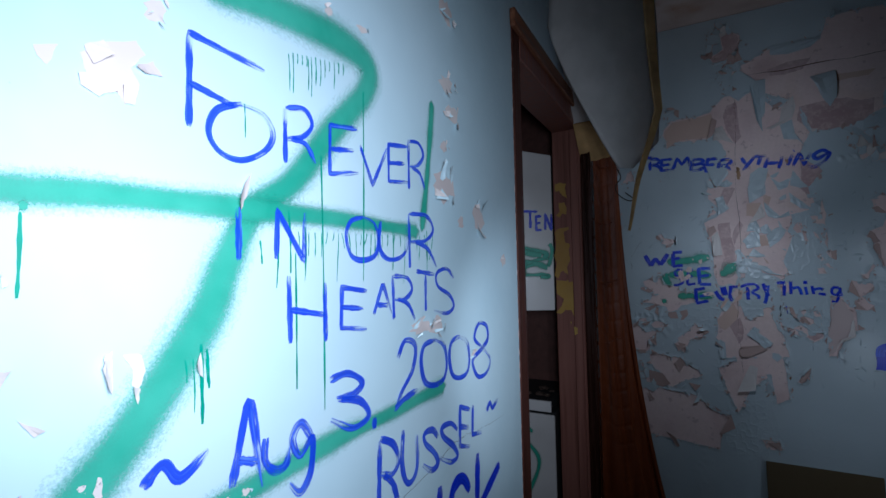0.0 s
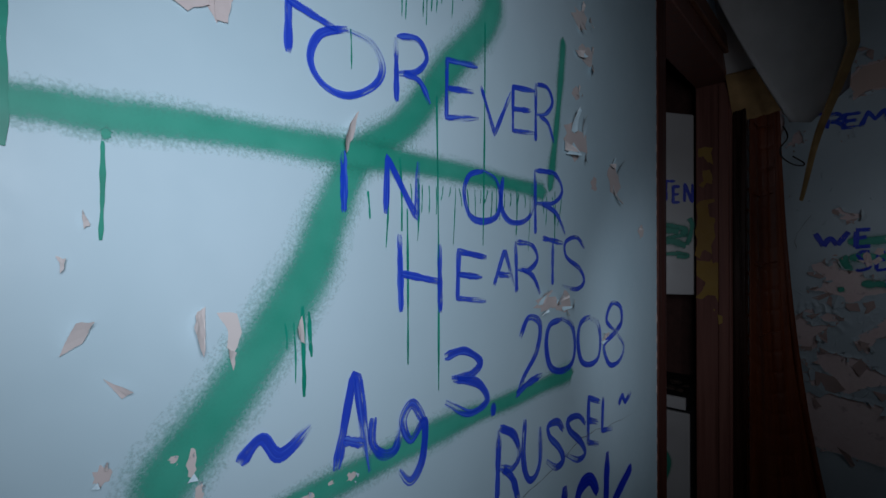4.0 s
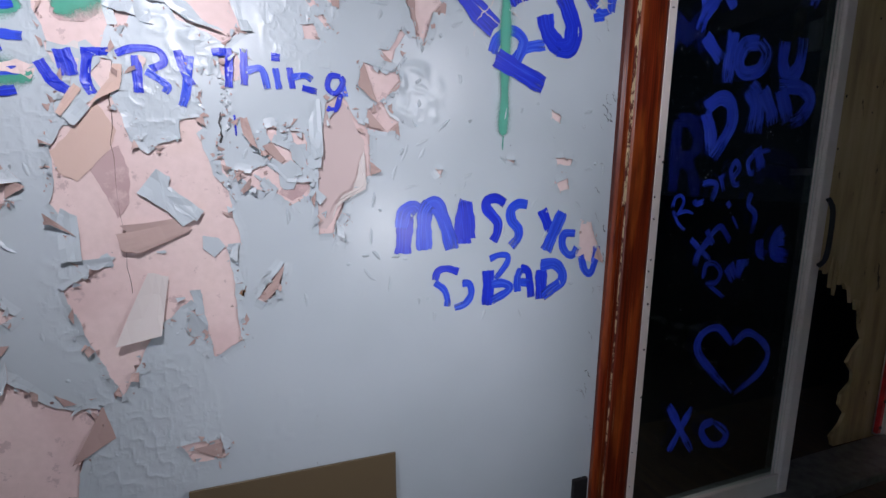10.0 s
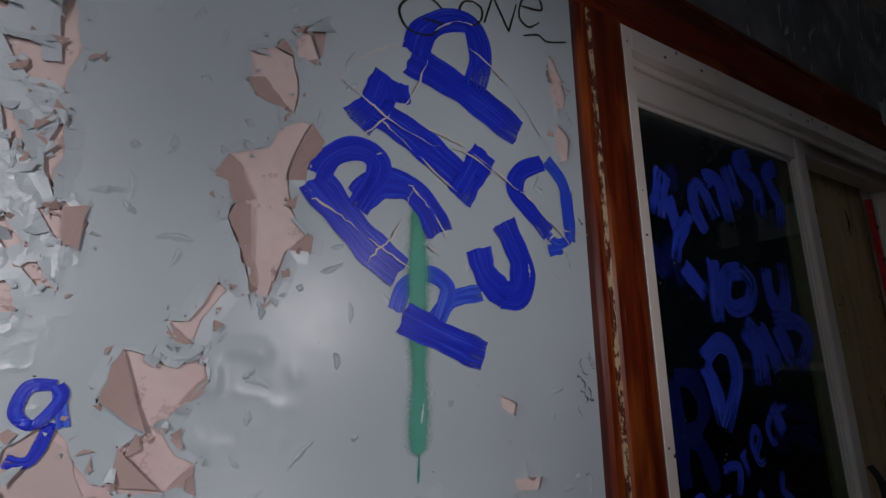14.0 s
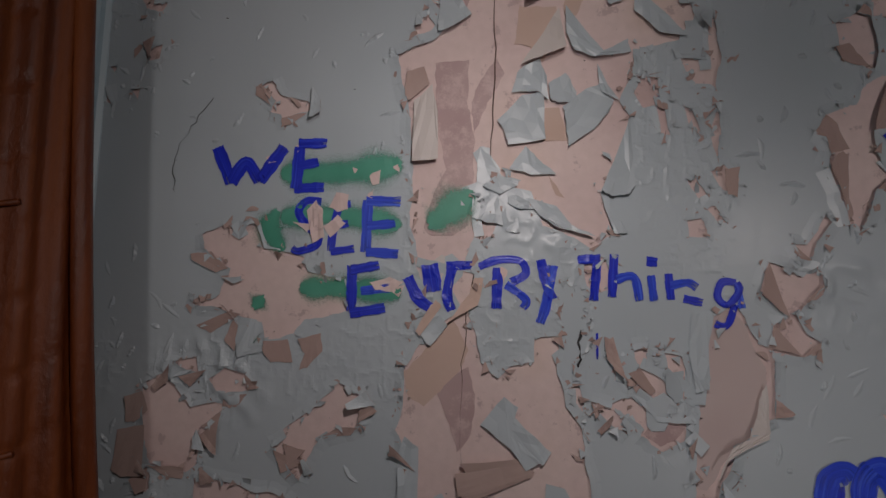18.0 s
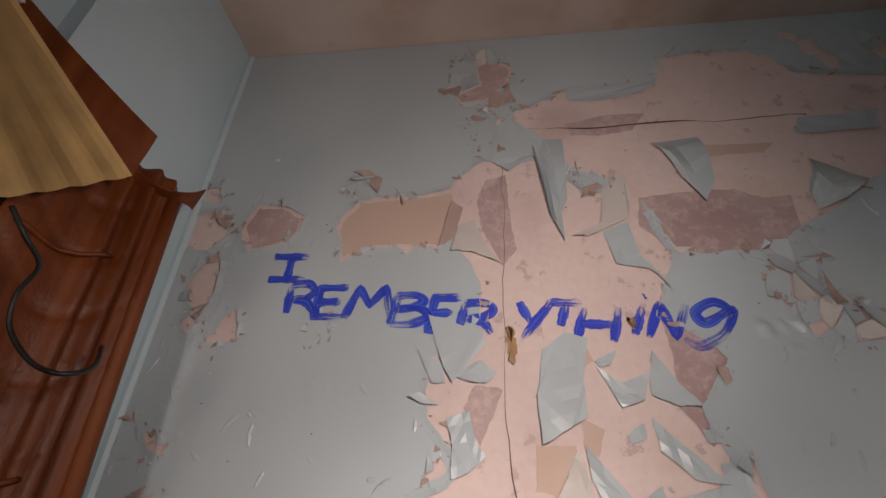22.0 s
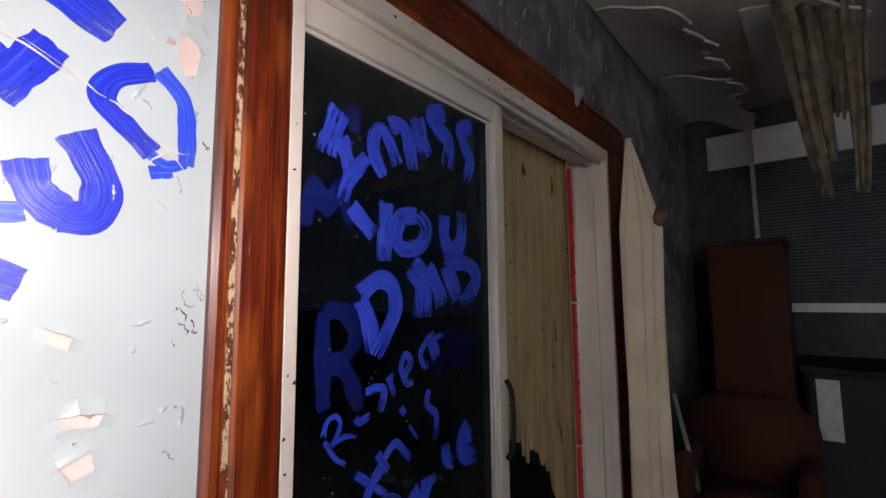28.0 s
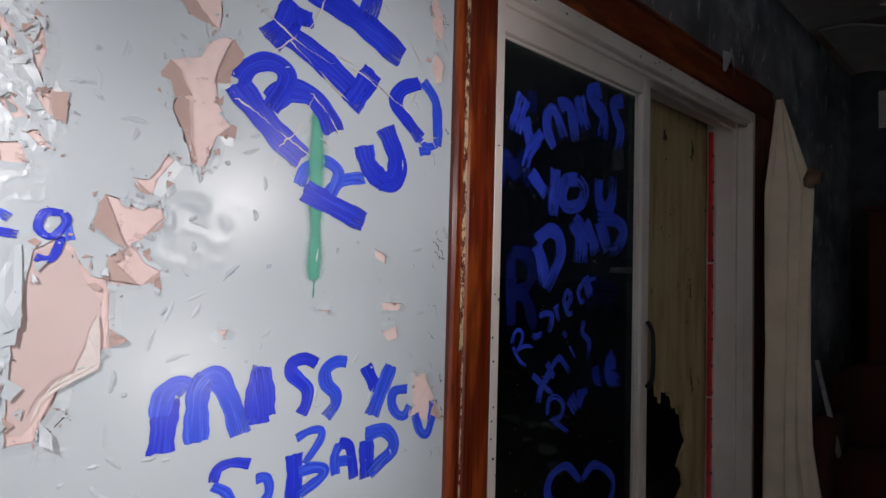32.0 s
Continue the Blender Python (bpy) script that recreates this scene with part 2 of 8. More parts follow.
def sheet(fn, nu, nv, thick=0.0):
    """A surface fn(u, v) over 0..1 x 0..1, with an optional thickness."""
    bm = bmesh.new()
    g = [[bm.verts.new(fn(i / nu, j / nv)) for j in range(nv + 1)] for i in range(nu + 1)]
    for i in range(nu):
        for j in range(nv):
            bm.faces.new((g[i][j], g[i + 1][j], g[i + 1][j + 1], g[i][j + 1]))
    if thick:
        bmesh.ops.recalc_face_normals(bm, faces=bm.faces)
        bmesh.ops.solidify(bm, geom=list(bm.faces), thickness=thick)
    return bm


# ---- the large structure ----
BACK, LEFT, TOP = 2.752, -0.478, 2.785
CORNER = -0.44
DOOR_L, DOOR_R, DOOR_T = 1.425, 3.12, 2.085

structure("floor", box(-3.0, -1.6, -0.1, 5.2, 3.4, 0.0), FLOOR, "dark littered wooden floor of the abandoned room", "floor")
structure("ceiling", box(-3.0, -1.6, TOP, 5.2, 3.4, TOP + 0.1), CEILING, "stained cracked ceiling with brown water marks", "ceiling")

wb = bmesh.new()
box(-0.62, BACK + 0.002, 0, DOOR_L + 0.02, BACK + 0.15, TOP, bm=wb)
wall_back = structure("wall_back", wb, PINK_BASE, "pale blue wall, its paint peeling off over pink plaster", "wall")
wbr = bmesh.new()
box(DOOR_L + 0.02, BACK, DOOR_T + 0.02, DOOR_R + 0.02, BACK + 0.15, TOP, bm=wbr)
box(DOOR_R + 0.02, BACK, 0, 5.2, BACK + 0.15, TOP, bm=wbr)
wall_back_right = structure("wall_back_right", wbr, DARK_PEEL, "grey mildewed wall with strips of peeling paint", "wall")

JAMB_N, JAMB_F = 1.372, 2.35
wl = bmesh.new()
box(LEFT - 0.13, -1.6, 0, LEFT, JAMB_N, TOP, bm=wl)
wall_left = structure("wall_left", wl, LEFT_PAINT, "pale blue painted wall with painted words and green spray lines", "wall")
wl = bmesh.new()
box(LEFT - 0.13, JAMB_N, 2.30, LEFT + 0.0, JAMB_F + 0.03, TOP, bm=wl)
structure("wall_over_doorway", wl, LEFT_PAINT, "pale blue painted wall above the kitchen doorway", "wall")
wl = bmesh.new()
box(LEFT - 0.13, JAMB_F + 0.03, 0, CORNER, BACK + 0.004, TOP, bm=wl)
structure("wall_corner", wl, LEFT_PAINT, "narrow strip of pale blue wall beside the corner", "wall")
# unseen wall_front is kept dark so that less light bounces back
structure("wall_front", box(-0.478, -1.75, 0, 5.2, -1.6, TOP), plain("dark_unseen_wall", (0.06, 0.035, 0.022), 0.7), "unseen dark brown wall, added dark to cut bounced light", "wall")
# far wall in a mottled near-black grey
structure("wall_right", box(5.0, -1.6, 0, 5.2, BACK, TOP), paint("dark_grey_wall", (0.05, 0.05, 0.055), (0.03, 0.03, 0.034), (0.09, 0.09, 0.095), 0.8, 14, 0.6), "dark far wall with a window and blinds", "wall")
structure("wall_kitchen_left", box(-3.0, -1.6, 0, -2.9, 2.9, TOP), LEFT_PAINT, "plain kitchen wall", "wall")
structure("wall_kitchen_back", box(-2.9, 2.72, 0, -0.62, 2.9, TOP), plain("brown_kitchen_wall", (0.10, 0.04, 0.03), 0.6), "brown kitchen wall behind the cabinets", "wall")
structure("wall_kitchen_front", box(-2.9, -1.75, 0, -0.61, -1.6, TOP), LEFT_PAINT, "plain kitchen wall", "wall")

# doorway lining
d = empty("door_1", "open kitchen doorway lined with worn red-brown boards", "doorway", (LEFT, JAMB_N, 0), kind="structure")


def under(bm, at):
    bmesh.ops.translate(bm, verts=bm.verts, vec=(-at[0], -at[1], -at[2]))
    return bm


A = (LEFT, JAMB_N, 0)
part("near_jamb", under(box(LEFT - 0.135, JAMB_N, 0, LEFT + 0.004, JAMB_N + 0.075, 2.30, 0.004), A), wood("near_jamb_wood", (0.045, 0.012, 0.007), (0.075, 0.020, 0.011), (0.105, 0.029, 0.016), 0.5), d)
part("side_casing", under(box(LEFT + 0.005, JAMB_F + 0.012, 0, CORNER + 0.014, JAMB_F + 0.15, 2.262, 0.003), A), DARK_WOOD_Z, d, "dark glossy brown casing board")
part("far_jamb", under(box(LEFT - 0.135, JAMB_F, 0, LEFT + 0.004, JAMB_F + 0.03, 2.30, 0.004), A), JAMB_WOOD, d, "brown jamb board with yellow paint worn through")
part("jamb_stop", under(box(LEFT - 0.045, JAMB_F - 0.014, 0, LEFT - 0.005, JAMB_F, 2.20, 0.003), A), JAMB_WOOD, d)
JAMB_YELLOW = paint("yellow_undercoat", (0.48, 0.29, 0.06), (0.38, 0.21, 0.05), (0.56, 0.36, 0.09), 0.6, 30, 0.4)


def worn_patch(text, seed):
    """A ragged patch of the yellow coat on the face of the far jamb, with holes of brown left out at its rim."""
    rr = random.Random(seed)
    pts = [Vector([float(v) for v in q.split(",")]) for q in text.split()]
    rim = []
    for p, q in zip(pts, pts[1:] + pts[:1]):
        n = max(1, int((q - p).length / 0.005))
        for k in range(n):
            rim.append(p.lerp(q, k / n) + Vector((rr.uniform(-1, 1), rr.uniform(-1, 1))) * (0.0022 if k else 0.0))
    bm = bmesh.new()
    f = bm.faces.new([bm.verts.new((p.x, JAMB_F - (0.0152 if LEFT - 0.045 < sum(q.x for q in pts) / len(pts) < LEFT - 0.005 else 0.0012), p.y)) for p in rim])
    solid = bmesh.ops.extrude_face_region(bm, geom=[f])
    bmesh.ops.translate(bm, verts=[v for v in solid["geom"] if isinstance(v, bmesh.types.BMVert)], vec=(0, 0.0010, 0))
    bmesh.ops.triangulate(bm, faces=[g for g in bm.faces if len(g.verts) > 4])
    bmesh.ops.recalc_face_normals(bm, faces=bm.faces[:])
    part("worn_paint_patch", under(bm, A), JAMB_YELLOW, d, "worn yellow paint")


for k, text in enumerate((
    "-0.603,1.929 -0.575,1.936 -0.544,1.926 -0.552,1.902 -0.542,1.853 -0.568,1.870 -0.580,1.895 -0.601,1.893",
    "-0.587,1.831 -0.557,1.833 -0.548,1.808 -0.546,1.771 -0.569,1.777 -0.584,1.757 -0.601,1.770 -0.581,1.785",
    "-0.611,1.685 -0.589,1.700 -0.540,1.706 -0.537,1.693 -0.565,1.682 -0.559,1.629 -0.536,1.616 -0.542,1.583 -0.536,1.542 -0.552,1.505 -0.550,1.464 -0.575,1.486 -0.588,1.478 -0.598,1.445 -0.617,1.459 -0.605,1.524 -0.616,1.553 -0.604,1.623",
    "-0.609,1.438 -0.556,1.431 -0.551,1.443 -0.548,1.427 -0.505,1.429 -0.502,1.359 -0.522,1.335 -0.514,1.277 -0.522,1.252 -0.537,1.286 -0.567,1.287 -0.590,1.267 -0.615,1.272 -0.588,1.304 -0.573,1.341 -0.610,1.371",
    "-0.524,1.206 -0.508,1.200 -0.507,1.173 -0.522,1.165",
    "-0.547,1.228 -0.538,1.226 -0.541,1.215",
)):
    worn_patch(text, 60 + k)

part("head_board", under(box(LEFT - 0.135, JAMB_N + 0.075, 2.20, LEFT + 0.004, JAMB_F, 2.30, 0.004), A), JAMB_WOOD, d)
part("head_casing", under(box(LEFT + 0.004, JAMB_N - 0.02, 2.265, LEFT + 0.022, JAMB_F + 0.06, 2.325, 0.004), A), wood("orange_brown_casing", (0.10, 0.035, 0.015), (0.22, 0.085, 0.04), (0.32, 0.14, 0.07), 0.5, "y"), d, "orange-brown casing strip")

# baseboard
bb = profile([(0, 0), (-0.018, 0), (-0.018, 0.135), (-0.012, 0.145), (-0.012, 0.17), (-0.007, 0.185), (0, 0.197)], 1.30 - CORNER)
bmesh.ops.translate(bb, verts=bb.verts, vec=(CORNER, BACK, 0))
structure("baseboard", bb, DARK_WOOD_X, "dark stained wooden baseboard with a grooved top", "baseboard")

bead = profile([(0.004, -0.012), (-0.004, -0.010), (-0.009, -0.002), (-0.010, 0.006), (-0.004, 0.011), (0.004, 0.012)], TOP - 0.2, "z")
bmesh.ops.translate(bead, verts=bead.verts, vec=(CORNER + 0.004, BACK, 0.197))
part("corner_bead", bead, LEFT_PAINT, wall_back, "pale rounded bead along the corner")

# ---- sliding door ----
sd = empty("door_2", "white sliding glass door in a red-brown wooden casing, half boarded with plywood", "sliding door", (DOOR_L, BACK, 0), kind="structure")
B = (DOOR_L, BACK, 0)
F0 = BACK - 0.017


def casing(z0, z1):
    return [(0.0, z0), (-0.014, z0), (-0.019, z0 + 0.010), (-0.019, z0 + 0.022), (-0.016, z0 + 0.026), (-0.016, z0 + 0.040), (-0.020, z0 + 0.046), (-0.020, z1 - 0.012), (-0.016, z1), (0.0, z1)]


c = profile(casing(0, 0.13), 2.085, "z")
bmesh.ops.translate(c, verts=c.verts, vec=(1.295 - DOOR_L, 0, 0))
part("casing_side", c, RED_WOOD, sd)
c = profile([(a, 0.24 - h) for a, h in casing(0, 0.24)], 2.085, "z")
bmesh.ops.translate(c, verts=c.verts, vec=(DOOR_R - DOOR_L, 0, 0))
part("casing_side", c, RED_WOOD, sd)
c = profile([(a, 0.165 - h) for a, h in casing(0, 0.165)], DOOR_R + 0.24 - 1.295, "x")
bmesh.ops.translate(c, verts=c.verts, vec=(1.295 - DOOR_L, 0, 2.085))
part("casing_head", c, RED_WOOD_X, sd)
# white outer frame
part("frame_side", under(box(DOOR_L, F0, 0.03, DOOR_L + 0.028, BACK + 0.15, DOOR_T, 0.002), B), WHITE_FRAME, sd)
for y0, y1, x0 in ((F0, BACK + 0.02, DOOR_R - 0.02), (BACK + 0.02, BACK + 0.055, DOOR_R - 0.004), (BACK + 0.055, BACK + 0.075, DOOR_R - 0.02), (BACK + 0.075, BACK + 0.15, DOOR_R - 0.004), (BACK + 0.15, BACK + 0.185, DOOR_R - 0.03)):
    part("frame_side", under(box(x0, y0, 0.03, DOOR_R + 0.016, y1, DOOR_T, 0.002), B), WHITE_FRAME, sd)
for y0, y1, z0 in ((F0, BACK + 0.008, 2.035), (BACK + 0.008, BACK + 0.02, 2.02), (BACK + 0.06, BACK + 0.075, 2.02), (BACK + 0.075, BACK + 0.15, 2.045)):
    part("frame_head", under(box(DOOR_L + 0.028, y0, z0, DOOR_R - 0.02, y1, DOOR_T, 0.002), B), WHITE_FRAME, sd)
part("sill", under(box(DOOR_L, F0 - 0.01, 0.0, DOOR_R, BACK + 0.16, 0.04, 0.003), B), METAL, sd)
# glazed panel
P0, P1 = BACK + 0.022, BACK + 0.052
panel = empty("sliding_panel", "", "")
panel.parent = sd
PX0, PX1 = DOOR_L + 0.028, 2.232
part("stile", under(box(PX0, P0, 0.05, PX0 + 0.022, P1, 2.03, 0.002), B), WHITE_FRAME, panel)
part("stile", under(box(PX1 - 0.05, P0 - 0.004, 0.05, PX1, P1, 2.03, 0.003), B), WHITE_FRAME, panel)
part("rail", under(box(PX0 + 0.022, P0, 1.955, PX1 - 0.05, P1, 2.03, 0.002), B), WHITE_FRAME, panel)
part("rail", under(box(PX0 + 0.022, P0, 0.05, PX1 - 0.05, P1, 0.13, 0.002), B), WHITE_FRAME, panel)
GLASS, gt, gb = nodes_of("window_glass", 0.02)
gb.inputs["Base Color"].default_value = (0.80, 0.90, 0.88, 1)
gb.inputs["Transmission Weight"].default_value = 1.0
gb.inputs["IOR"].default_value = 1.45
for y in (P0 + 0.010, P0 + 0.024):
    g = part("pane", under(box(PX0 + 0.018, y, 0.12, PX1 - 0.046, y + 0.004, 1.965), B), GLASS, panel)
    g.visible_shadow = False

# outside night
structure("ground", box(-40, 3.4, -0.3, 40, 60, -0.12), plain("dark_ground", (0.03, 0.03, 0.025), 0.9), "dark ground outside", "ground")

# ---- hanging ceiling board ----
hb = empty("hanging_ceiling_board", "torn white ceiling board sagging down with tan paper back", "ceiling board", (-0.28, 1.80, TOP))
H = (-0.28, 1.80, TOP)


def board_front(u, v):
    x = -0.465 + 0.365 * u
    y = 1.70 + 0.15 * u + 0.16 * v * (0.4 + u)
    low = 2.45 - 0.56 * min(1, max(0, u - 0.0) / 0.62) ** 0.8 + 0.12 * max(0, u - 0.75) / 0.25
    z = TOP + (low - TOP) * v
    return Vector((x + 0.02 * math.sin(v * 3), y - 0.05 * math.sin(u * 3.1) * v, z)) - Vector(H)


part("board", sheet(board_front, 24, 24, 0.010), OLD_WHITE, hb, smooth=True)


BATTEN = [(-0.10, 1.80, 2.78), (-0.094, 1.80, 2.47), (-0.086, 1.92, 2.10), (-0.165, 2.02, 1.87), (-0.225, 2.08, 1.65)]


def batten(u, v):
    k = v * 3.999
    i = int(k)
    p = Vector(BATTEN[i]).lerp(Vector(BATTEN[i + 1]), k - i)
    return p + Vector((0.035, 0.025, 0.0)) * (u - 0.5) * (1.15 - v) + Vector((0.004 * math.sin(v * 14), 0, 0)) - Vector(H)


part("batten", sheet(batten, 4, 40, 0.012), TAN_PAPER, hb, "tan splintered batten ending in a point")


def tan_side(u, v):
    a = Vector((-0.478, 2.405, 2.035)).lerp(Vector((-0.252, 2.41, 2.072)), u)
    b_ = Vector((-0.478, 2.25, 2.20)).lerp(Vector((-0.328, 2.25, 2.20)), u)
    return a.lerp(b_, v) + Vector((0, 0.004 * math.sin(u * 3 + v * 2), 0.002 * math.sin(u * 31) * (1 - v))) - Vector(H)


part("torn_side", sheet(tan_side, 24, 20, 0.010), TAN_PAPER, hb, "tan paper side of the torn board")
part("upper_strip", sheet(lambda u, v: Vector((-0.478, 2.25, 2.20)).lerp(Vector((-0.328, 2.25, 2.20)), u).lerp(Vector((-0.478 + 0.06 * u, 1.93, 2.56)), v) - Vector(H), 4, 6, 0.010), OLD_WHITE, hb)

# ---- smoked pane leaning on the wall ----
SMOKE, st, sb = nodes_of("smoked_brown_plastic", 0.12)
sb.inputs["Base Color"].default_value = (0.14, 0.105, 0.06, 1)
sb.inputs["Alpha"].default_value = 0.86
pane = box(-0.215, -0.003, 0, 0.215, 0.003, 0.545, 0.001)
ob = tagged(finish("smoked_panel", pane, SMOKE), "smoked brown plastic panel leaning on the baseboard", "plastic panel")
ob.matrix_world = pose(0.497, BACK - 0.075, 0.004, -6)


# ---- folding door ----
FO = (-0.42, 2.42, 0.0)
fd = empty("folding_door", "brown wood-grain vinyl folding door hanging askew beside the doorway", "folding door", FO)
TRACK = 2.19


def fold_edge(z):
    k = max(0.0, min(1.0, (TRACK - z) / 2.05))
    return Vector((-0.35 + 0.055 * k + 0.155 * k ** 2.6, 2.60 + 0.02 * k + 0.06 * k ** 2, z))


def fold(u, v):
    """u from the jamb to the free edge, v from the bottom to the track."""
    z = 0.07 + (TRACK - 0.07) * v + 0.02 * u
    p = Vector((-0.425, 2.415, z)).lerp(fold_edge(z), u)
    across = Vector((0.9, -0.43, 0))
    wave = 0.012 * math.sin(u * 2 * math.pi * 1.5 + 0.6 * v) + 0.007 * math.sin(u * 38 + 2.0 * math.sin(v * 5)) * max(0.0, min(1.0, (u - 0.45) * 5))
    crease = -0.0045 * math.exp(-(((z * 11.2 + 0.9 * math.sin(u * 3)) % 1.0 - 0.5) / 0.07) ** 2) * (1.0 if u < 0.72 else 0.35)
    return p + across * (wave + crease) - Vector(FO)


part("vinyl_skin", sheet(fold, 46, 260, 0.003), VINYL, fd, smooth=True)


def tube(points, r, seg=8):
    bm = bmesh.new()
    rings = []
    for i, p in enumerate(points):
        p = Vector(p)
        d = (Vector(points[min(i + 1, len(points) - 1)]) - Vector(points[max(i - 1, 0)])).normalized()
        a = d.orthogonal().normalized() if i == 0 else (rings[-1][1] - d * rings[-1][1].dot(d)).normalized()
        b = d.cross(a)
        rings.append(([bm.verts.new(p + (a * math.cos(t) + b * math.sin(t)) * r) for t in [2 * math.pi * k / seg for k in range(seg)]], a))
    for (r0, _), (r1, _) in zip(rings, rings[1:]):
        for k in range(seg):
            bm.faces.new((r0[k], r0[(k + 1) % seg], r1[(k + 1) % seg], r1[k]))
    bm.faces.new(rings[0][0][::-1])
    bm.faces.new(rings[-1][0])
    for f in bm.faces:
        f.smooth = True
    return bm


def spline(points, n=8):
    """A smooth line through the points."""
    pts = [Vector(p) for p in points]
    out = []
    for i in range(len(pts) - 1):
        a, b, c, e = pts[max(i - 1, 0)], pts[i], pts[i + 1], pts[min(i + 2, len(pts) - 1)]
        for k in range(n):
            t = k / n
            out.append(0.5 * ((2 * b) + (c - a) * t + (2 * a - 5 * b + 4 * c - e) * t * t + (3 * b - a - 3 * c + e) * t ** 3))
    out.append(pts[-1])
    return out


for z in (2.02, 1.72, 1.42, 1.12):
    pts = [fold(0.08 + 0.6 * k / 10, (z - 0.07) / (TRACK - 0.07)) + Vector((0.004, -0.002, -0.012 * math.sin(k * 0.3))) for k in range(11)]
    part("stitched_band", tube(pts, 0.004, 6), VINYL, fd)
part("edge_roll", tube([fold_edge(0.08 + 2.1 * k / 20) - Vector(FO) + Vector((0.002, -0.010, 0)) for k in range(21)], 0.013, 8), VINYL, fd)
part("torn_top", sheet(lambda u, v: Vector((-0.425, 2.415, TRACK - 0.03)).lerp(Vector((-0.335, 2.615, TRACK - 0.02)), u) + Vector((0.02 * v + 0.015 * math.sin(u * 9), -0.01 * v, 0.10 * v * (0.5 + 0.5 * math.sin(u * 5 + 1)))) - Vector(FO), 24, 6, 0.003), VINYL, fd)
part("curled_top", sheet(lambda u, v: Vector((-0.296, 2.45, 2.098)).lerp(Vector((-0.285, 2.45, 2.183)), u).lerp(Vector((-0.409, 2.28, 2.262)).lerp(Vector((-0.406, 2.3, 2.296)), u), v) + Vector((0, 0, 0.006 * math.sin(u * 6 + v * 4) - 0.012 * math.sin(v * 3.1) * u)) - Vector(FO), 8, 14, 0.003), VINYL, fd)
part("pale_edge_strip", sheet(lambda u, v: Vector((-0.445 + 0.016 * u, 2.398 + 0.01 * math.sin(v * 3), 0.95 + 1.25 * v)) - Vector(FO), 1, 12, 0.004), WHITE_FRAME, fd, "pale plastic edge strip")
CABLE = plain("black_cable", (0.012, 0.010, 0.009), 0.5)
tagged(finish("loose_cable", tube(spline([(-0.298, 2.34, 1.974), (-0.287, 2.36, 1.948), (-0.29, 2.39, 1.93), (-0.311, 2.4, 1.902), (-0.31, 2.41, 1.867), (-0.277, 2.42, 1.833), (-0.245, 2.43, 1.823), (-0.242, 2.46, 1.839), (-0.28, 2.5, 1.876)]), 0.0028), CABLE), "thin dark loop of cable hanging from the ceiling board", "cable")

# ---- plywood, jagged at the foot ----
pl = bmesh.new()
px0, px1, pz1 = 2.47, 3.24, 2.2
rim = [(px1, 0.0), (px1, pz1), (px0, pz1), (px0, 0.80)]
for k in range(1, 26):
    x = px0 + 0.40 * k / 26
    rim.append((x, 0.86 - 0.25 * (k / 26) ** 2 + 0.10 * math.sin(k * 2.1) * math.sin(k * 0.8) + (0.10 if k % 5 == 2 else 0.0)))
for k in range(0, 12):
    rim.append((px0 + 0.42 + 0.04 * math.sin(k * 1.7) - 0.005 * k, 0.56 - 0.05 * k))
vs = [pl.verts.new((x, BACK + 0.195, z)) for x, z in rim]
f = pl.faces.new(vs)
ret = bmesh.ops.extrude_face_region(pl, geom=[f])
bmesh.ops.translate(pl, verts=[e for e in ret["geom"] if isinstance(e, bmesh.types.BMVert)], vec=(0, 0.014, 0))
bmesh.ops.triangulate(pl, faces=list(pl.faces))
bmesh.ops.recalc_face_normals(pl, faces=pl.faces)
ply = empty("plywood_sheet", "weathered plywood sheet with a rotten hole at its foot", "plywood", (px0, BACK + 0.195, 0))
part("sheet", under(pl, (px0, BACK + 0.195, 0)), PLY, ply)
NAIL = plain("dark_nail_hole", (0.03, 0.02, 0.012), 0.8)
nr = random.Random(6)
for k in range(22):
    nb = bmesh.new()
    bmesh.ops.create_cone(nb, cap_ends=True, segments=8, radius1=nr.uniform(0.003, 0.007), radius2=0.002, depth=0.003)
    bmesh.ops.rotate(nb, verts=nb.verts, matrix=Matrix.Rotation(radians(90), 3, "X"))
    bmesh.ops.translate(nb, verts=nb.verts, vec=(nr.choice((0.06, 0.25, 0.45, 0.60)) + nr.uniform(-0.03, 0.03), -0.001, 0.98 + 0.05 * k))
    part("nail_head", nb, NAIL, ply)

TAPE_RED = plain("red_tape", (0.70, 0.035, 0.035), 0.45)
for k in range(3):
    part("red_strip", under(box(DOOR_R - 0.054, BACK + 0.150, 0.05 + 0.66 * k, DOOR_R - 0.032, BACK + 0.168, 0.70 + 0.66 * k, 0.001), B), TAPE_RED, sd, "red tape strip")
for k in range(15):
    bmd = bmesh.new()
    bmesh.ops.create_cone(bmd, cap_ends=True, segments=10, radius1=0.008, radius2=0.008, depth=0.006)
    bmesh.ops.rotate(bmd, verts=bmd.verts, matrix=Matrix.Rotation(radians(90), 3, "X"))
    bmesh.ops.translate(bmd, verts=bmd.verts, vec=(DOOR_R - 0.043 - DOOR_L, 0.150, 0.08 + 0.13 * k))
    part("slot", bmd, CABLE, sd)
hd = [(2.172, BACK - 0.012, 0.92), (2.172, BACK - 0.030, 0.95), (2.172, BACK - 0.034, 1.03), (2.172, BACK - 0.030, 1.11), (2.172, BACK - 0.012, 1.145)]
part("pull_handle", tube(spline([Vector(p) - Vector(B) for p in hd], 4), 0.008), DARK_STUFF, panel, "dark pull handle")

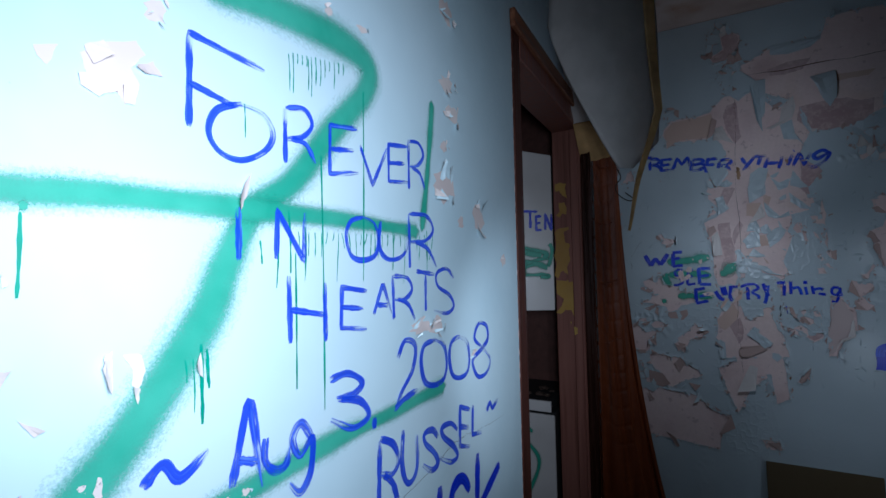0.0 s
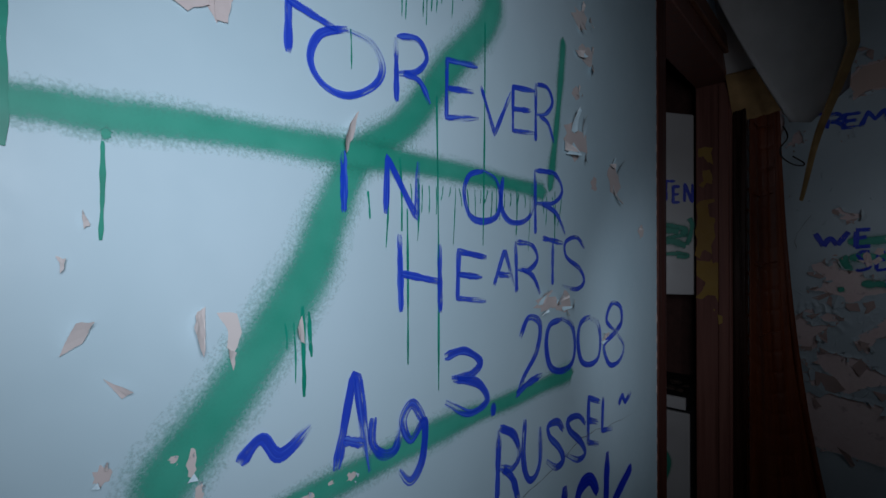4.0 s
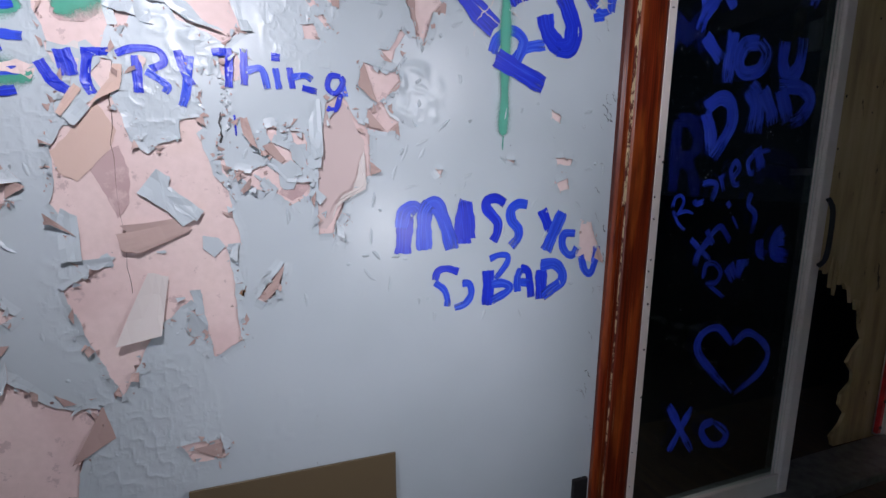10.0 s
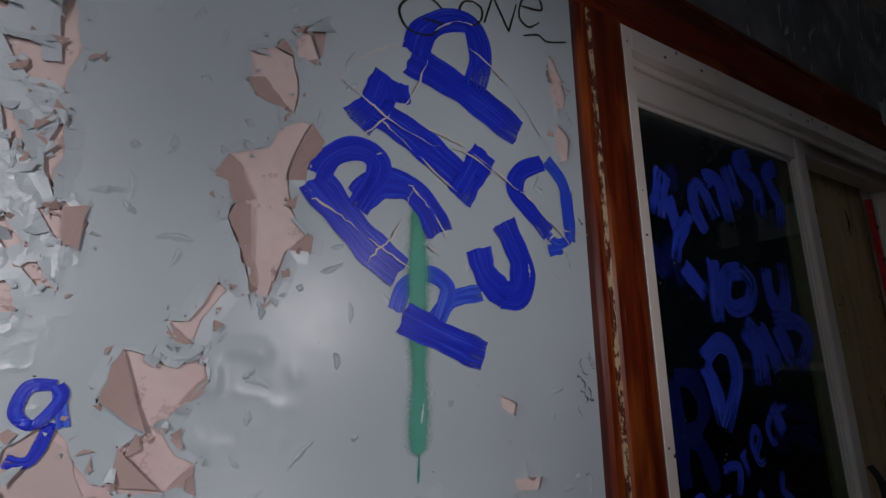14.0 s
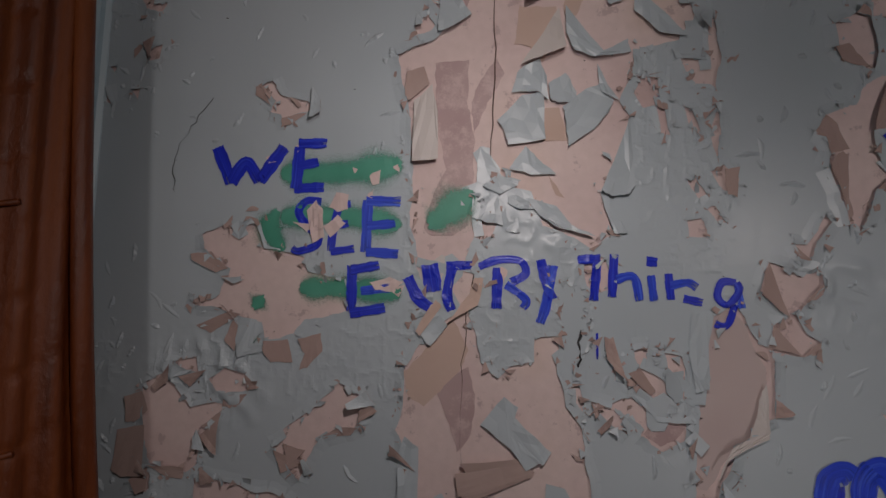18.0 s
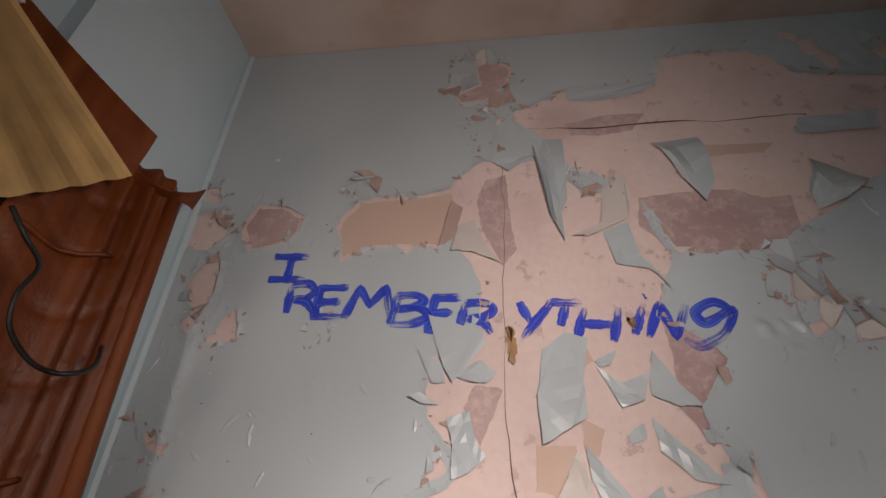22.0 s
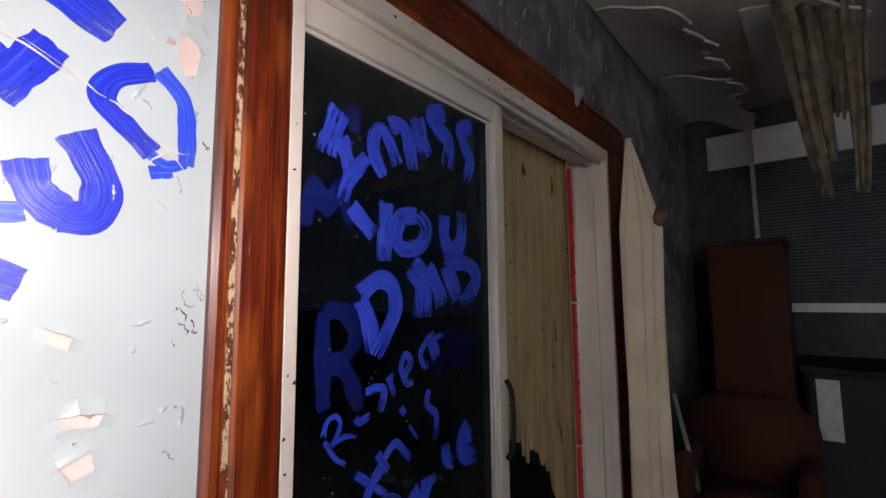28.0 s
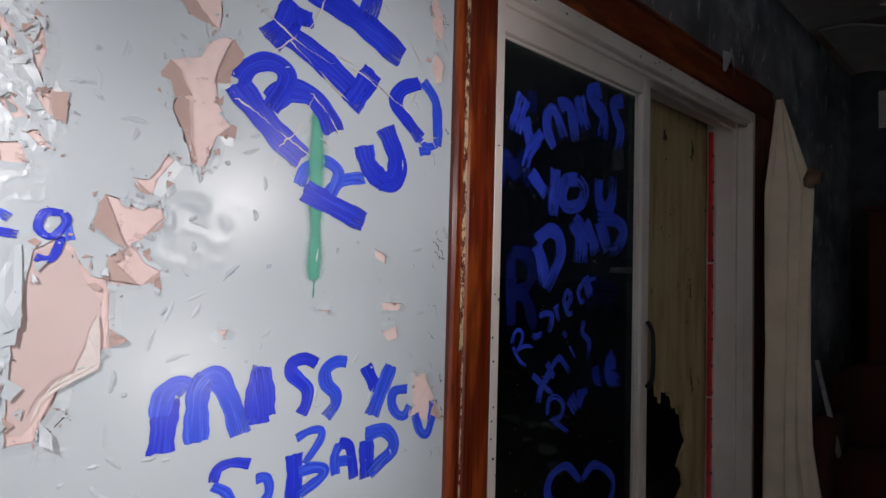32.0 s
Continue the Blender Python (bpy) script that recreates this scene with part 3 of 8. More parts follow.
# bare strip in the varnish of the side casing
CREAM, ct, cb = nodes_of("worn_cream_paint", 0.7)
cw = noise_tex(ct, coords(ct, (70, 70, 34)), 1.0, 6, 0.7)
ccol = mixc(ct, ramp(ct, cw, (0.47, (0, 0, 0)), (0.51, (1, 1, 1))), (0.58, 0.43, 0.25), (0.10, 0.018, 0.008))
ct.links.new(ccol, cb.inputs["Base Color"])
bump(ct, cb, cw, 0.5, 0.001)
part("bare_strip", under(box(1.295 + 0.0280, BACK - 0.0200, 1.12, 1.295 + 0.0380, BACK - 0.014, 2.08, 0.001), B), CREAM, sd, "worn cream strip showing through the varnish")
part("bare_strip", under(box(1.295 + 0.0365, BACK - 0.0200, 0.05, 1.295 + 0.0395, BACK - 0.014, 1.12, 0.0008), B), CREAM, sd)

# ---- kitchen seen through the doorway ----
C = (-1.0, 2.55, 1.285)
UC = empty("wall_cabinet", "white wall cabinet with one door standing ajar and painted words", "cabinet", C)
# solid block: the shaded inside of the cabinet is its near-black colour
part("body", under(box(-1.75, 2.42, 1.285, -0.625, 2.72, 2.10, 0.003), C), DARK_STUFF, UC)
part("door", under(box(-1.75, 2.40, 1.285, -1.30, 2.418, 2.08, 0.003), C), CABINET_WHITE, UC)
part("door", under(box(-1.296, 2.40, 1.285, -0.975, 2.418, 2.08, 0.003), C), CABINET_WHITE, UC)


def knob(at, parent, turn):
    bmk = bmesh.new()
    bmesh.ops.create_uvsphere(bmk, u_segments=14, v_segments=8, radius=0.016)
    for v in bmk.verts:
        v.co.y *= 0.7
    bmesh.ops.transform(bmk, matrix=Matrix.Translation(at) @ turn, verts=bmk.verts)
    return part("knob", bmk, METAL, parent, smooth=True)


swing = pose(-0.622 - C[0], 2.345 - C[1], 0, 0, 0, 24)
bmd = box(-0.355, -0.018, 0, 0, 0, 0.815, 0.003)
for v in bmd.verts:
    if v.co.z > 0.5:
        v.co.z += 0.07 * (-v.co.x / 0.355) - 0.02
bmesh.ops.transform(bmd, matrix=swing, verts=bmd.verts)
ajar = part("door", bmd, CABINET_WHITE, UC, "white cabinet door standing ajar")
knob(swing @ Vector((-0.318, -0.030, 0.075)), ajar, Matrix.Identity(4))
D = (-1.0, 2.5, 0)
LC = empty("base_cabinet", "white base cabinet with green sprayed letters on its doors", "cabinet", D)
# near-black block gives the gaps between the white doors their shade
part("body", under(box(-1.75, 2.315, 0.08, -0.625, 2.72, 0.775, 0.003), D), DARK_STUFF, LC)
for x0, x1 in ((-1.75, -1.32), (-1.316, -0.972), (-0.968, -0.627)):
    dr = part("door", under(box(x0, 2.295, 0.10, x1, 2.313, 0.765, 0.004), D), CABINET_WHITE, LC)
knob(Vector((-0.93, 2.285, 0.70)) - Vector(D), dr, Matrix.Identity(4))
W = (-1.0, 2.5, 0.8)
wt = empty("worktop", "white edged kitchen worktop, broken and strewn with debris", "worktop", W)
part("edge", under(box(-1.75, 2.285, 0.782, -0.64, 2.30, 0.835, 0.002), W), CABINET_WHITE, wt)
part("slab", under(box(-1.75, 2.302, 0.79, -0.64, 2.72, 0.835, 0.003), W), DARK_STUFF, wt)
rr = random.Random(3)
RUBBLE = plain("worktop_debris", (0.06, 0.035, 0.025), 0.9, 0, 0.5, 40)


def lump(rng, r, flat=0.5):
    bml = bmesh.new()
    bmesh.ops.create_icosphere(bml, subdivisions=2, radius=r)
    for v in bml.verts:
        v.co *= rng.uniform(0.7, 1.2)
        v.co.z *= flat
    return bml


for k in range(24):
    r = rr.uniform(0.010, 0.045)
    ob = tagged(finish("debris_piece", lump(rr, r, 0.4), RUBBLE), "crumbled dark debris lying on the worktop", "debris", "worktop debris")
    ob.matrix_world = pose(rr.uniform(-1.5, -0.68), rr.uniform(2.32, 2.55), 0.835 + r * 0.25, 0, 0, rr.uniform(0, 360))
ob = tagged(finish("red_stick", tube([(-0.06, 0, 0), (0.06, 0, 0.0)], 0.006), TAPE_RED), "short red plastic stick on the worktop", "plastic stick")
ob.matrix_world = pose(-1.06, 2.33, 0.862, 0, -18, 20)
# thin strips of broken ceiling seen above the cabinet
for k in range(5):
    ob = tagged(finish("ceiling_scrap", sheet(lambda u, v: Vector((0.5 * u - 0.25, 0.2 * v, 0.03 * math.sin(u * 5 + k))), 10, 4, 0.008), OLD_WHITE if k % 2 else RUBBLE), "torn strip of kitchen ceiling hanging down", "ceiling scrap", "kitchen ceiling scraps")
    ob.matrix_world = pose(-1.35 + 0.2 * k, 2.1 + 0.08 * (k % 3), 2.38 + 0.03 * k, 25, 12 * (k - 2), 20 * k)

# ---- curtain and the far end of the room ----
CU = (3.05, 2.6, 0)
cu = empty("curtain", "dusty cream curtain gathered and knotted beside the door", "curtain", CU)


def drape(u, v):
    z = 2.075 * (1 - v) + 0.02
    spread = 0.02 + 0.13 * min(1, v / 0.18) + 0.02 * math.sin(v * 9) + 0.26 * max(0, v - 0.72) / 0.28
    x = 3.03 - 0.10 * min(1, v / 0.2) + spread * u + 0.10 * max(0, v - 0.75)
    y = 2.615 - 0.10 * u * min(1, v / 0.2) + 0.026 * math.sin(u * 19 + 1.5 * v) * min(1, v * 5) + 0.008 * math.sin(u * 41 + 7 * v)
    return Vector((x, y, z)) - Vector(CU)


part("cloth", sheet(drape, 56, 60, 0.002), CURTAIN, cu, smooth=True)
part("knot", under(lump(rr, 0.035, 1.2), (CU[0] - 3.06, CU[1] - 2.50, CU[2] - 1.73)), wood("brown_leather_tie", (0.05, 0.025, 0.012), (0.12, 0.06, 0.03), (0.2, 0.11, 0.06), 0.6), cu, "brown tie round the cloth", smooth=True)
ob = tagged(finish("leaning_board", box(-0.09, -0.006, 0, 0.09, 0.006, 1.55, 0.002), wood("raw_brown_board", (0.12, 0.06, 0.03), (0.22, 0.12, 0.06), (0.30, 0.18, 0.10), 0.7)), "narrow raw brown board leaning behind the curtain", "board")
ob.matrix_world = pose(3.36, 2.60, 0.002, -5, 0, -12)
ob = tagged(finish("metal_rail", box(-0.015, -0.01, 0, 0.015, 0.01, 0.9, 0.002), METAL), "thin metal rail leaning on the wall", "rail")
ob.matrix_world = pose(3.62, 2.45, 0.002, -14, 14, 0)

T = (4.42, 2.35, 0)
tc = empty("tall_cabinet", "tall red-brown wooden cabinet at the far end of the room", "cabinet", T)
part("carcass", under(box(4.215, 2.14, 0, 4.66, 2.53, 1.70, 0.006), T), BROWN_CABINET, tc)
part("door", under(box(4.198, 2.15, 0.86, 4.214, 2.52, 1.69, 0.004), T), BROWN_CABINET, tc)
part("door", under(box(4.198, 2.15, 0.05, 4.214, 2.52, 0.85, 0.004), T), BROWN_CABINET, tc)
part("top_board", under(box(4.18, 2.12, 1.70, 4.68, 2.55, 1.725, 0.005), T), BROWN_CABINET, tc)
T = (3.95, 2.36, 0)
ch = empty("armchair", "dark brown armchair with a rounded back, deep in shade", "armchair", T)


def round_slab(x0, x1, y0, y1, z0, z1, r):
    """An upholstered slab whose two upper corners are rounded."""
    pts = [(y0, z0)] + [(y0 + r - r * math.cos(a * math.pi / 16), z1 - r + r * math.sin(a * math.pi / 16)) for a in range(9)]
    pts += [(y1 - r + r * math.sin(a * math.pi / 16), z1 - r + r * math.cos(a * math.pi / 16)) for a in range(9)] + [(y1, z0)]
    bm = profile([(p[0], p[1]) for p in pts], x1 - x0, "x")
    bmesh.ops.bevel(bm, geom=[e for e in bm.edges if abs(e.verts[0].co.x - e.verts[1].co.x) < 1e-6], offset=0.02, segments=2, affect="EDGES")
    bmesh.ops.translate(bm, verts=bm.verts, vec=(x0, 0, 0))
    return under(bm, T)


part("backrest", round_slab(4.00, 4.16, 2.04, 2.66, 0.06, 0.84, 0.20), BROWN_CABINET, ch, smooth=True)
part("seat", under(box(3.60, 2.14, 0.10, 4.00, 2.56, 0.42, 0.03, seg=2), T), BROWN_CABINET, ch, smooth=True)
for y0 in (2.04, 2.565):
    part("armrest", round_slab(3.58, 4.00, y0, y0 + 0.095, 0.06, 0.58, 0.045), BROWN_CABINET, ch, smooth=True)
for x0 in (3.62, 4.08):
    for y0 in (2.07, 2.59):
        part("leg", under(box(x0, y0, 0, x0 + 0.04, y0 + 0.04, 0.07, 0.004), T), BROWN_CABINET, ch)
PAPER = plain("dull_paper", (0.55, 0.53, 0.50), 0.8, 0, 0.15)
ob = tagged(finish("paper_sheet", sheet(lambda u, v: Vector((0.01 * math.sin(v * 4), 0.10 * u, 0.32 * v)), 4, 8, 0.001), PAPER), "pale sheet of paper stuck on dark furniture", "paper")
ob.location = (4.235, 1.95, 0.62)
AR = (4.25, 1.65, 0)
ar = empty("dark_armoire", "dark bulky low armoire against the wall, deep shade put into its colour", "armoire", AR)
# the deep shade on the armoire is put into its near-black colour
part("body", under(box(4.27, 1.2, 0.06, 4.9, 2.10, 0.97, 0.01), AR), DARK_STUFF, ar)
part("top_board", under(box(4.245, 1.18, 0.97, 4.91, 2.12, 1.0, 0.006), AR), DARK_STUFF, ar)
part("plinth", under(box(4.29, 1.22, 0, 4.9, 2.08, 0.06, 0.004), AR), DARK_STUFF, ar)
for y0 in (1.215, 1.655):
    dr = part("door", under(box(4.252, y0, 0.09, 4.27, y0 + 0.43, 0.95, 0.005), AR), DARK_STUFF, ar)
    part("knob", under(box(4.228, y0 + (0.38 if y0 < 1.5 else 0.03), 0.55, 4.252, y0 + (0.40 if y0 < 1.5 else 0.05), 0.57, 0.006), AR), METAL, dr)

WN = (4.99, 2.0, 1.4)
wn = empty("window_1", "far window with closed blinds behind a pale upper panel", "window", WN, kind="structure")
part("frame", under(box(4.965, 0.9, 1.28, 4.999, 2.62, 1.34, 0.003), WN), WHITE_FRAME, wn)
part("upper_panel", under(box(4.975, 0.9, 2.36, 4.999, 2.60, 2.62, 0.003), WN), OLD_WHITE, wn)
part("post", under(box(4.955, 2.30, 1.34, 4.999, 2.33, 2.66, 0.003), WN), METAL, wn)
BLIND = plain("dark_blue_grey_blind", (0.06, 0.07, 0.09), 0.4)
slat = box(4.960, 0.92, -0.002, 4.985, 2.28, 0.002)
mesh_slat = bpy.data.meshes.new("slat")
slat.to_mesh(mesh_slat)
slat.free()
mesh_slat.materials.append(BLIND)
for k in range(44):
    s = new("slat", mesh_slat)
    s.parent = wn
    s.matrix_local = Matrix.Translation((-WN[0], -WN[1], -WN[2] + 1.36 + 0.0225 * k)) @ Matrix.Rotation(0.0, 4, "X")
# sagging insulation and torn ceiling
INSUL = plain("grey_brown_insulation", (0.16, 0.12, 0.08), 0.95, 0, 0.5, 14, 0.8)
HI = (3.5, 1.75, TOP)
ins = empty("hanging_insulation", "limp brown strips of insulation hanging from the broken ceiling", "insulation", HI)
for k in range(4):
    part("strip", sheet(lambda u, v: Vector((0.05 * math.sin(v * 6 + k) + 0.02 * math.sin(u * 5 + k), (0.085 * (k + u * 0.94)) * (1 - 0.55 * v) + 0.06 * v, -(0.95 - 0.17 * ((k * 2) % 3)) * v - 0.03 * math.sin(u * 9))), 6, 30, 0.012), INSUL, ins)


def torn(x0, x1, y0, y1, drop, seed):
    rng = random.Random(seed)
    ph = [rng.uniform(0, 6) for _ in range(4)]

    def fn(u, v):
        edge = 1 - 0.18 * abs(math.sin(u * 6 + ph[0])) - 0.10 * abs(math.sin(u * 17 + ph[1])) * v
        return Vector((x0 + (x1 - x0) * (u + 0.04 * math.sin(v * 8 + ph[2]) * v), y0 + (y1 - y0) * v * edge, TOP - 0.012 - drop * (v ** 1.6) * edge * (0.7 + 0.3 * math.sin(u * 3 + ph[3]))))
    return sheet(fn, 26, 16, 0.010)


for a in ((3.05, 3.95, 2.74, 2.25, 0.24, 1), (3.5, 4.6, 2.2, 1.7, 0.20, 2), (4.0, 4.9, 2.7, 2.2, 0.30, 3)):
    tagged(finish("torn_ceiling_sheet", torn(*a), OLD_WHITE), "torn pale ceiling sheet curling down from the ceiling", "ceiling sheet", "torn ceiling sheets")
for k in range(46):
    r = rr.uniform(0.02, 0.09)
    ob = tagged(finish("rubble_piece", lump(rr, r, 0.45), RUBBLE if k % 3 else OLD_WHITE), "broken plaster rubble lying on the floor", "rubble", "floor rubble")
    ob.matrix_world = pose(rr.uniform(2.6, 4.2), rr.uniform(0.9, 2.0), r * 0.3, 0, 0, rr.uniform(0, 360))
for k in range(4):
    ob = tagged(finish("plaster_scrap", lump(rr, 0.05, 0.5), OLD_WHITE), "pale plaster scrap at the foot of the wall", "rubble", "floor rubble")
    ob.matrix_world = pose(-0.05 + 0.22 * k, 2.60 - 0.05 * (k % 2), 0.02, 0, 0, 40 * k)
tagged(finish("wall_socket", box(1.235, BACK - 0.012, 0.235, 1.285, BACK, 0.345, 0.003), DARK_STUFF), "small dark socket box on the wall", "socket")

# ---- paint on the walls: brush letters, spray lines ----


def brush_material(name, col, light, cover=0.9, dry=1.0):
    """Brushed paint: streaks along the stroke, thin and broken at its ends."""
    m, t, b = nodes_of(name, 0.32)
    uv = t.nodes.new("ShaderNodeUVMap")
    uv.uv_map = "along"
    ends = t.nodes.new("ShaderNodeUVMap")
    ends.uv_map = "ends"
    mp = t.nodes.new("ShaderNodeMapping")
    mp.inputs["Scale"].default_value = (9, 16, 1)
    t.links.new(uv.outputs["UV"], mp.inputs["Vector"])
    streak = noise_tex(t, mp.outputs["Vector"], 1.0, 5, 0.6)
    blot = noise_tex(t, coords(t), 22, 3)
    t.links.new(ramp(t, streak, (0.30, col), (0.52, tuple(c * 1.25 for c in col)), (0.75, light)), b.inputs["Base Color"])
    sep = t.nodes.new("ShaderNodeSeparateXYZ")
    t.links.new(ends.outputs["UV"], sep.inputs["Vector"])
    tail = ramp(t, sep.outputs["X"], (0.0, (0.55,) * 3), (0.06, (0, 0, 0)), (0.70, (0.05,) * 3), (1.0, (0.75,) * 3))
    rim = ramp(t, sep.outputs["Y"], (0.0, (0.5,) * 3), (0.10, (0, 0, 0)), (0.90, (0, 0, 0)), (1.0, (0.5,) * 3))
    worn = mixc(t, 1.0, tail, rim, "ADD")
    worn = mixc(t, 1.0, worn, ramp(t, blot, (0.42, (0, 0, 0)), (0.75, (0.6,) * 3)), "ADD")
    lack = mixc(t, 1.0, worn, ramp(t, streak, (0.30, (0.95,) * 3), (0.62, (0.05,) * 3)), "MULTIPLY")
    gap = ramp(t, lack, (0.10 * dry, (cover,) * 3), (0.36 * dry, (0.10 if dry < 1.4 else 0.5,) * 3))
    t.links.new(gap, b.inputs["Alpha"])
    bump(t, b, streak, 0.6, 0.0012)
    return m


BRUSH = brush_material("blue_brush_paint", (0.012, 0.026, 0.50), (0.06, 0.13, 0.84), 0.98, 1.7)
THIN_BRUSH = brush_material("thin_blue_brush_paint", (0.022, 0.055, 0.57), (0.16, 0.29, 0.90), 0.84)
WASH_BRUSH = brush_material("light_blue_brush_paint", (0.022, 0.060, 0.60), (0.13, 0.26, 0.92), 0.95, 1.5)
GLASS_BRUSH = brush_material("blue_paint_on_glass", (0.03, 0.065, 0.62), (0.13, 0.24, 0.94), 0.92, 1.3)
# painted reflection: dark blue for letters mirrored in the outer pane
GHOST = brush_material("painted_reflection_of_blue_letters", (0.003, 0.008, 0.11), (0.006, 0.014, 0.17), 0.7, 2.0)
INK = plain("black_marker", (0.03, 0.028, 0.03), 0.5)
GREEN_BRUSH = plain("green_spray_letters", (0.02, 0.16, 0.07), 0.6)

SPRAY, st, sb2 = nodes_of("green_spray_paint", 0.5)
suv = st.nodes.new("ShaderNodeUVMap")
suv.uv_map = "ends"
ssep = st.nodes.new("ShaderNodeSeparateXYZ")
st.links.new(suv.outputs["UV"], ssep.inputs["Vector"])
core = ramp(st, ssep.outputs["Y"], (0.0, (0, 0, 0)), (0.16, (0.14,) * 3), (0.34, (0.66,) * 3), (0.5, (1, 1, 1)), (0.66, (0.66,) * 3), (0.84, (0.14,) * 3), (1.0, (0, 0, 0)))
tips = ramp(st, ssep.outputs["X"], (0.0, (0, 0, 0)), (0.03, (1, 1, 1)), (0.97, (1, 1, 1)), (1.0, (0, 0, 0)))
core = mixc(st, 1.0, core, tips, "MULTIPLY")
grit = noise_tex(st, coords(st), 420, 3)
soft = noise_tex(st, coords(st), 9, 3)
edge = mixc(st, 0.09, core, ramp(st, grit, (0.35, (0, 0, 0)), (0.65, (1, 1, 1))), "LINEAR_LIGHT")
st.links.new(ramp(st, edge, (0.02, (0, 0, 0)), (0.30, (0.42,) * 3), (0.62, (0.82,) * 3), (0.9, (0.90,) * 3)), sb2.inputs["Alpha"])
st.links.new(ramp(st, soft, (0.35, (0.05, 0.33, 0.22)), (0.65, (0.095, 0.43, 0.305))), sb2.inputs["Base Color"])
DRIP = plain("green_paint_run", (0.03, 0.27, 0.18), 0.4)

GLYPHS = {
    "A": "0,0 .45,1 .55,1 1,0;.2,.32 .8,.32", "B": ".05,0 .08,.5 .05,1;~.05,1 .6,1 .8,.78 .5,.55 .1,.5;~.1,.5 .7,.52 1,.25 .6,0 .05,0",
    "C": "~1,.9 .6,1 .15,.8 0,.45 .1,.1", "D": ".05,0 .05,1;~.05,1 .6,.95 1,.55 .8,.15 .05,0", "E": ".95,1 .05,1 .05,0 .95,0;.05,.5 .8,.52",
    "F": ".12,0 .1,1;.1,.98 1,.68;.1,.45 .62,.24", "G": "~.95,.8 .6,1 .15,.8 0,.4 .3,.02 .8,.05 .98,.45;.98,.45 .55,.42", "H": ".05,0 .03,1;.95,0 .92,1;.05,.5 .93,.48",
    "I": ".5,0 .5,1", "Is": ".5,.05 .5,.95;0,.97 1,.97;0,.03 1,.03", "K": ".1,0 .1,1;1,1 .15,.3 .8,0", "L": ".05,1 .05,.05 1,.12", "M": "0,0 .2,1 .5,.4 .8,1 1,0", "N": ".05,0 .08,1 .92,0 .95,1",
    "O": "~.5,1 .12,.85 .0,.5 .15,.12 .5,0 .88,.15 1,.5 .85,.88 .45,1", "0": "~.5,1 .12,.85 .0,.5 .15,.12 .5,0 .88,.15 1,.5 .85,.88 .45,1",
    "P": ".08,0 .05,1;~.05,1 .7,1.02 1,.75 .7,.48 .08,.42", "R": ".08,0 .05,1;~.05,1 .65,1 .9,.76 .6,.52 .08,.46;~.25,.46 .7,.35 1,0",
    "S": "~.95,.85 .6,1 .15,.85 .2,.6 .75,.42 .95,.18 .6,0 .05,.08", "T": ".5,0 .5,1;0,.98 1,.94", "U": "~.05,1 .05,.35 .3,.03 .7,.05 .95,.4 .92,1",
    "V": "0,1 .45,0 1,1", "W": "0,1 .28,0 .5,.6 .68,.02 1,1", "Y": "0,1 .45,.45;1,1 .35,0", "2": "~.1,.75 .4,1 .85,.95 .75,.6 .3,.25 .05,.0;~.05,.02 .4,.18 1,.3",
    "3": "~.1,.85 .5,1 .85,.85 .6,.6 .25,.52;~.25,.52 .8,.5 1,.25 .6,.0 .1,.12", "8": "~.5,.55 .1,.72 .3,1 .75,.97 .85,.72 .5,.52 .0,.3 .3,.0 .8,.05 1,.32 .5,.55",
    "a": "~.9,.6 .4,.9 .05,.45 .35,.05 .85,.4;~.9,.9 .85,.3 1,0", "c": "~1,.85 .5,1 .05,.55 .4,.05 1,.2", "e": "~.1,.5 .95,.6 .6,1 .1,.7 .15,.2 .6,0 1,.2",
    "g": "~.9,.8 .45,1 .1,.75 .4,.5 .9,.8 .85,.3 .45,.0 .0,.12", "h": ".08,0 .05,1;~.08,.35 .5,.6 .85,.45 .92,0", "i": ".5,0 .5,.68;.45,.92 .58,.95", "m": "~.05,0 .04,.6 .2,.88 .36,.86 .42,.35;~.42,.05 .42,.6 .58,1 .74,.9 .84,.5 .97,.02",
    "n": ".08,0 .1,.85;~.1,.55 .45,.9 .85,.7 .95,0", "o": "~.5,1 .1,.8 .0,.4 .3,0 .8,.1 1,.6 .5,1", "p": ".1,0 .15,.95;~.15,.9 .7,1 .95,.7 .6,.4 .12,.4", "s": "~.95,.85 .5,1 .2,.75 .8,.35 .5,0 .05,.1",
    "t": ".5,0 .55,1;.05,.6 1,.7", "u": "~.05,.9 .05,.3 .35,.0 .8,.2 .95,.9", "v": "0,.95 .24,.05 .50,.95;.62,.95 .60,.08;.62,.92 .98,.94;.61,.52 .9,.5;.60,.08 1,.1", "x": "0,.05 1,1;.1,.95 .9,.1", "~": "~.0,.0 .28,.6 .55,.25 1,1", ",": ".5,0 .5,1",
    "!": "~.35,0 .3,.3 .5,1", "h3art": "~.5,.78 .3,1 .05,.85 .02,.55 .45,.0;~.5,.78 .75,1 1,.8 .9,.4 .45,.0", "9": "~.9,.8 .45,1 .1,.75 .4,.5 .9,.8 .85,.3 .45,.0 .0,.12",
}


def glyph_strokes(ch):
    for st_ in GLYPHS[ch].split(";"):
        curved = st_.startswith("~")
        pts = [tuple(float(v) for v in p.split(",")) for p in st_.lstrip("~").split()]
        yield [Vector((*p, 0)) for p in pts], curved


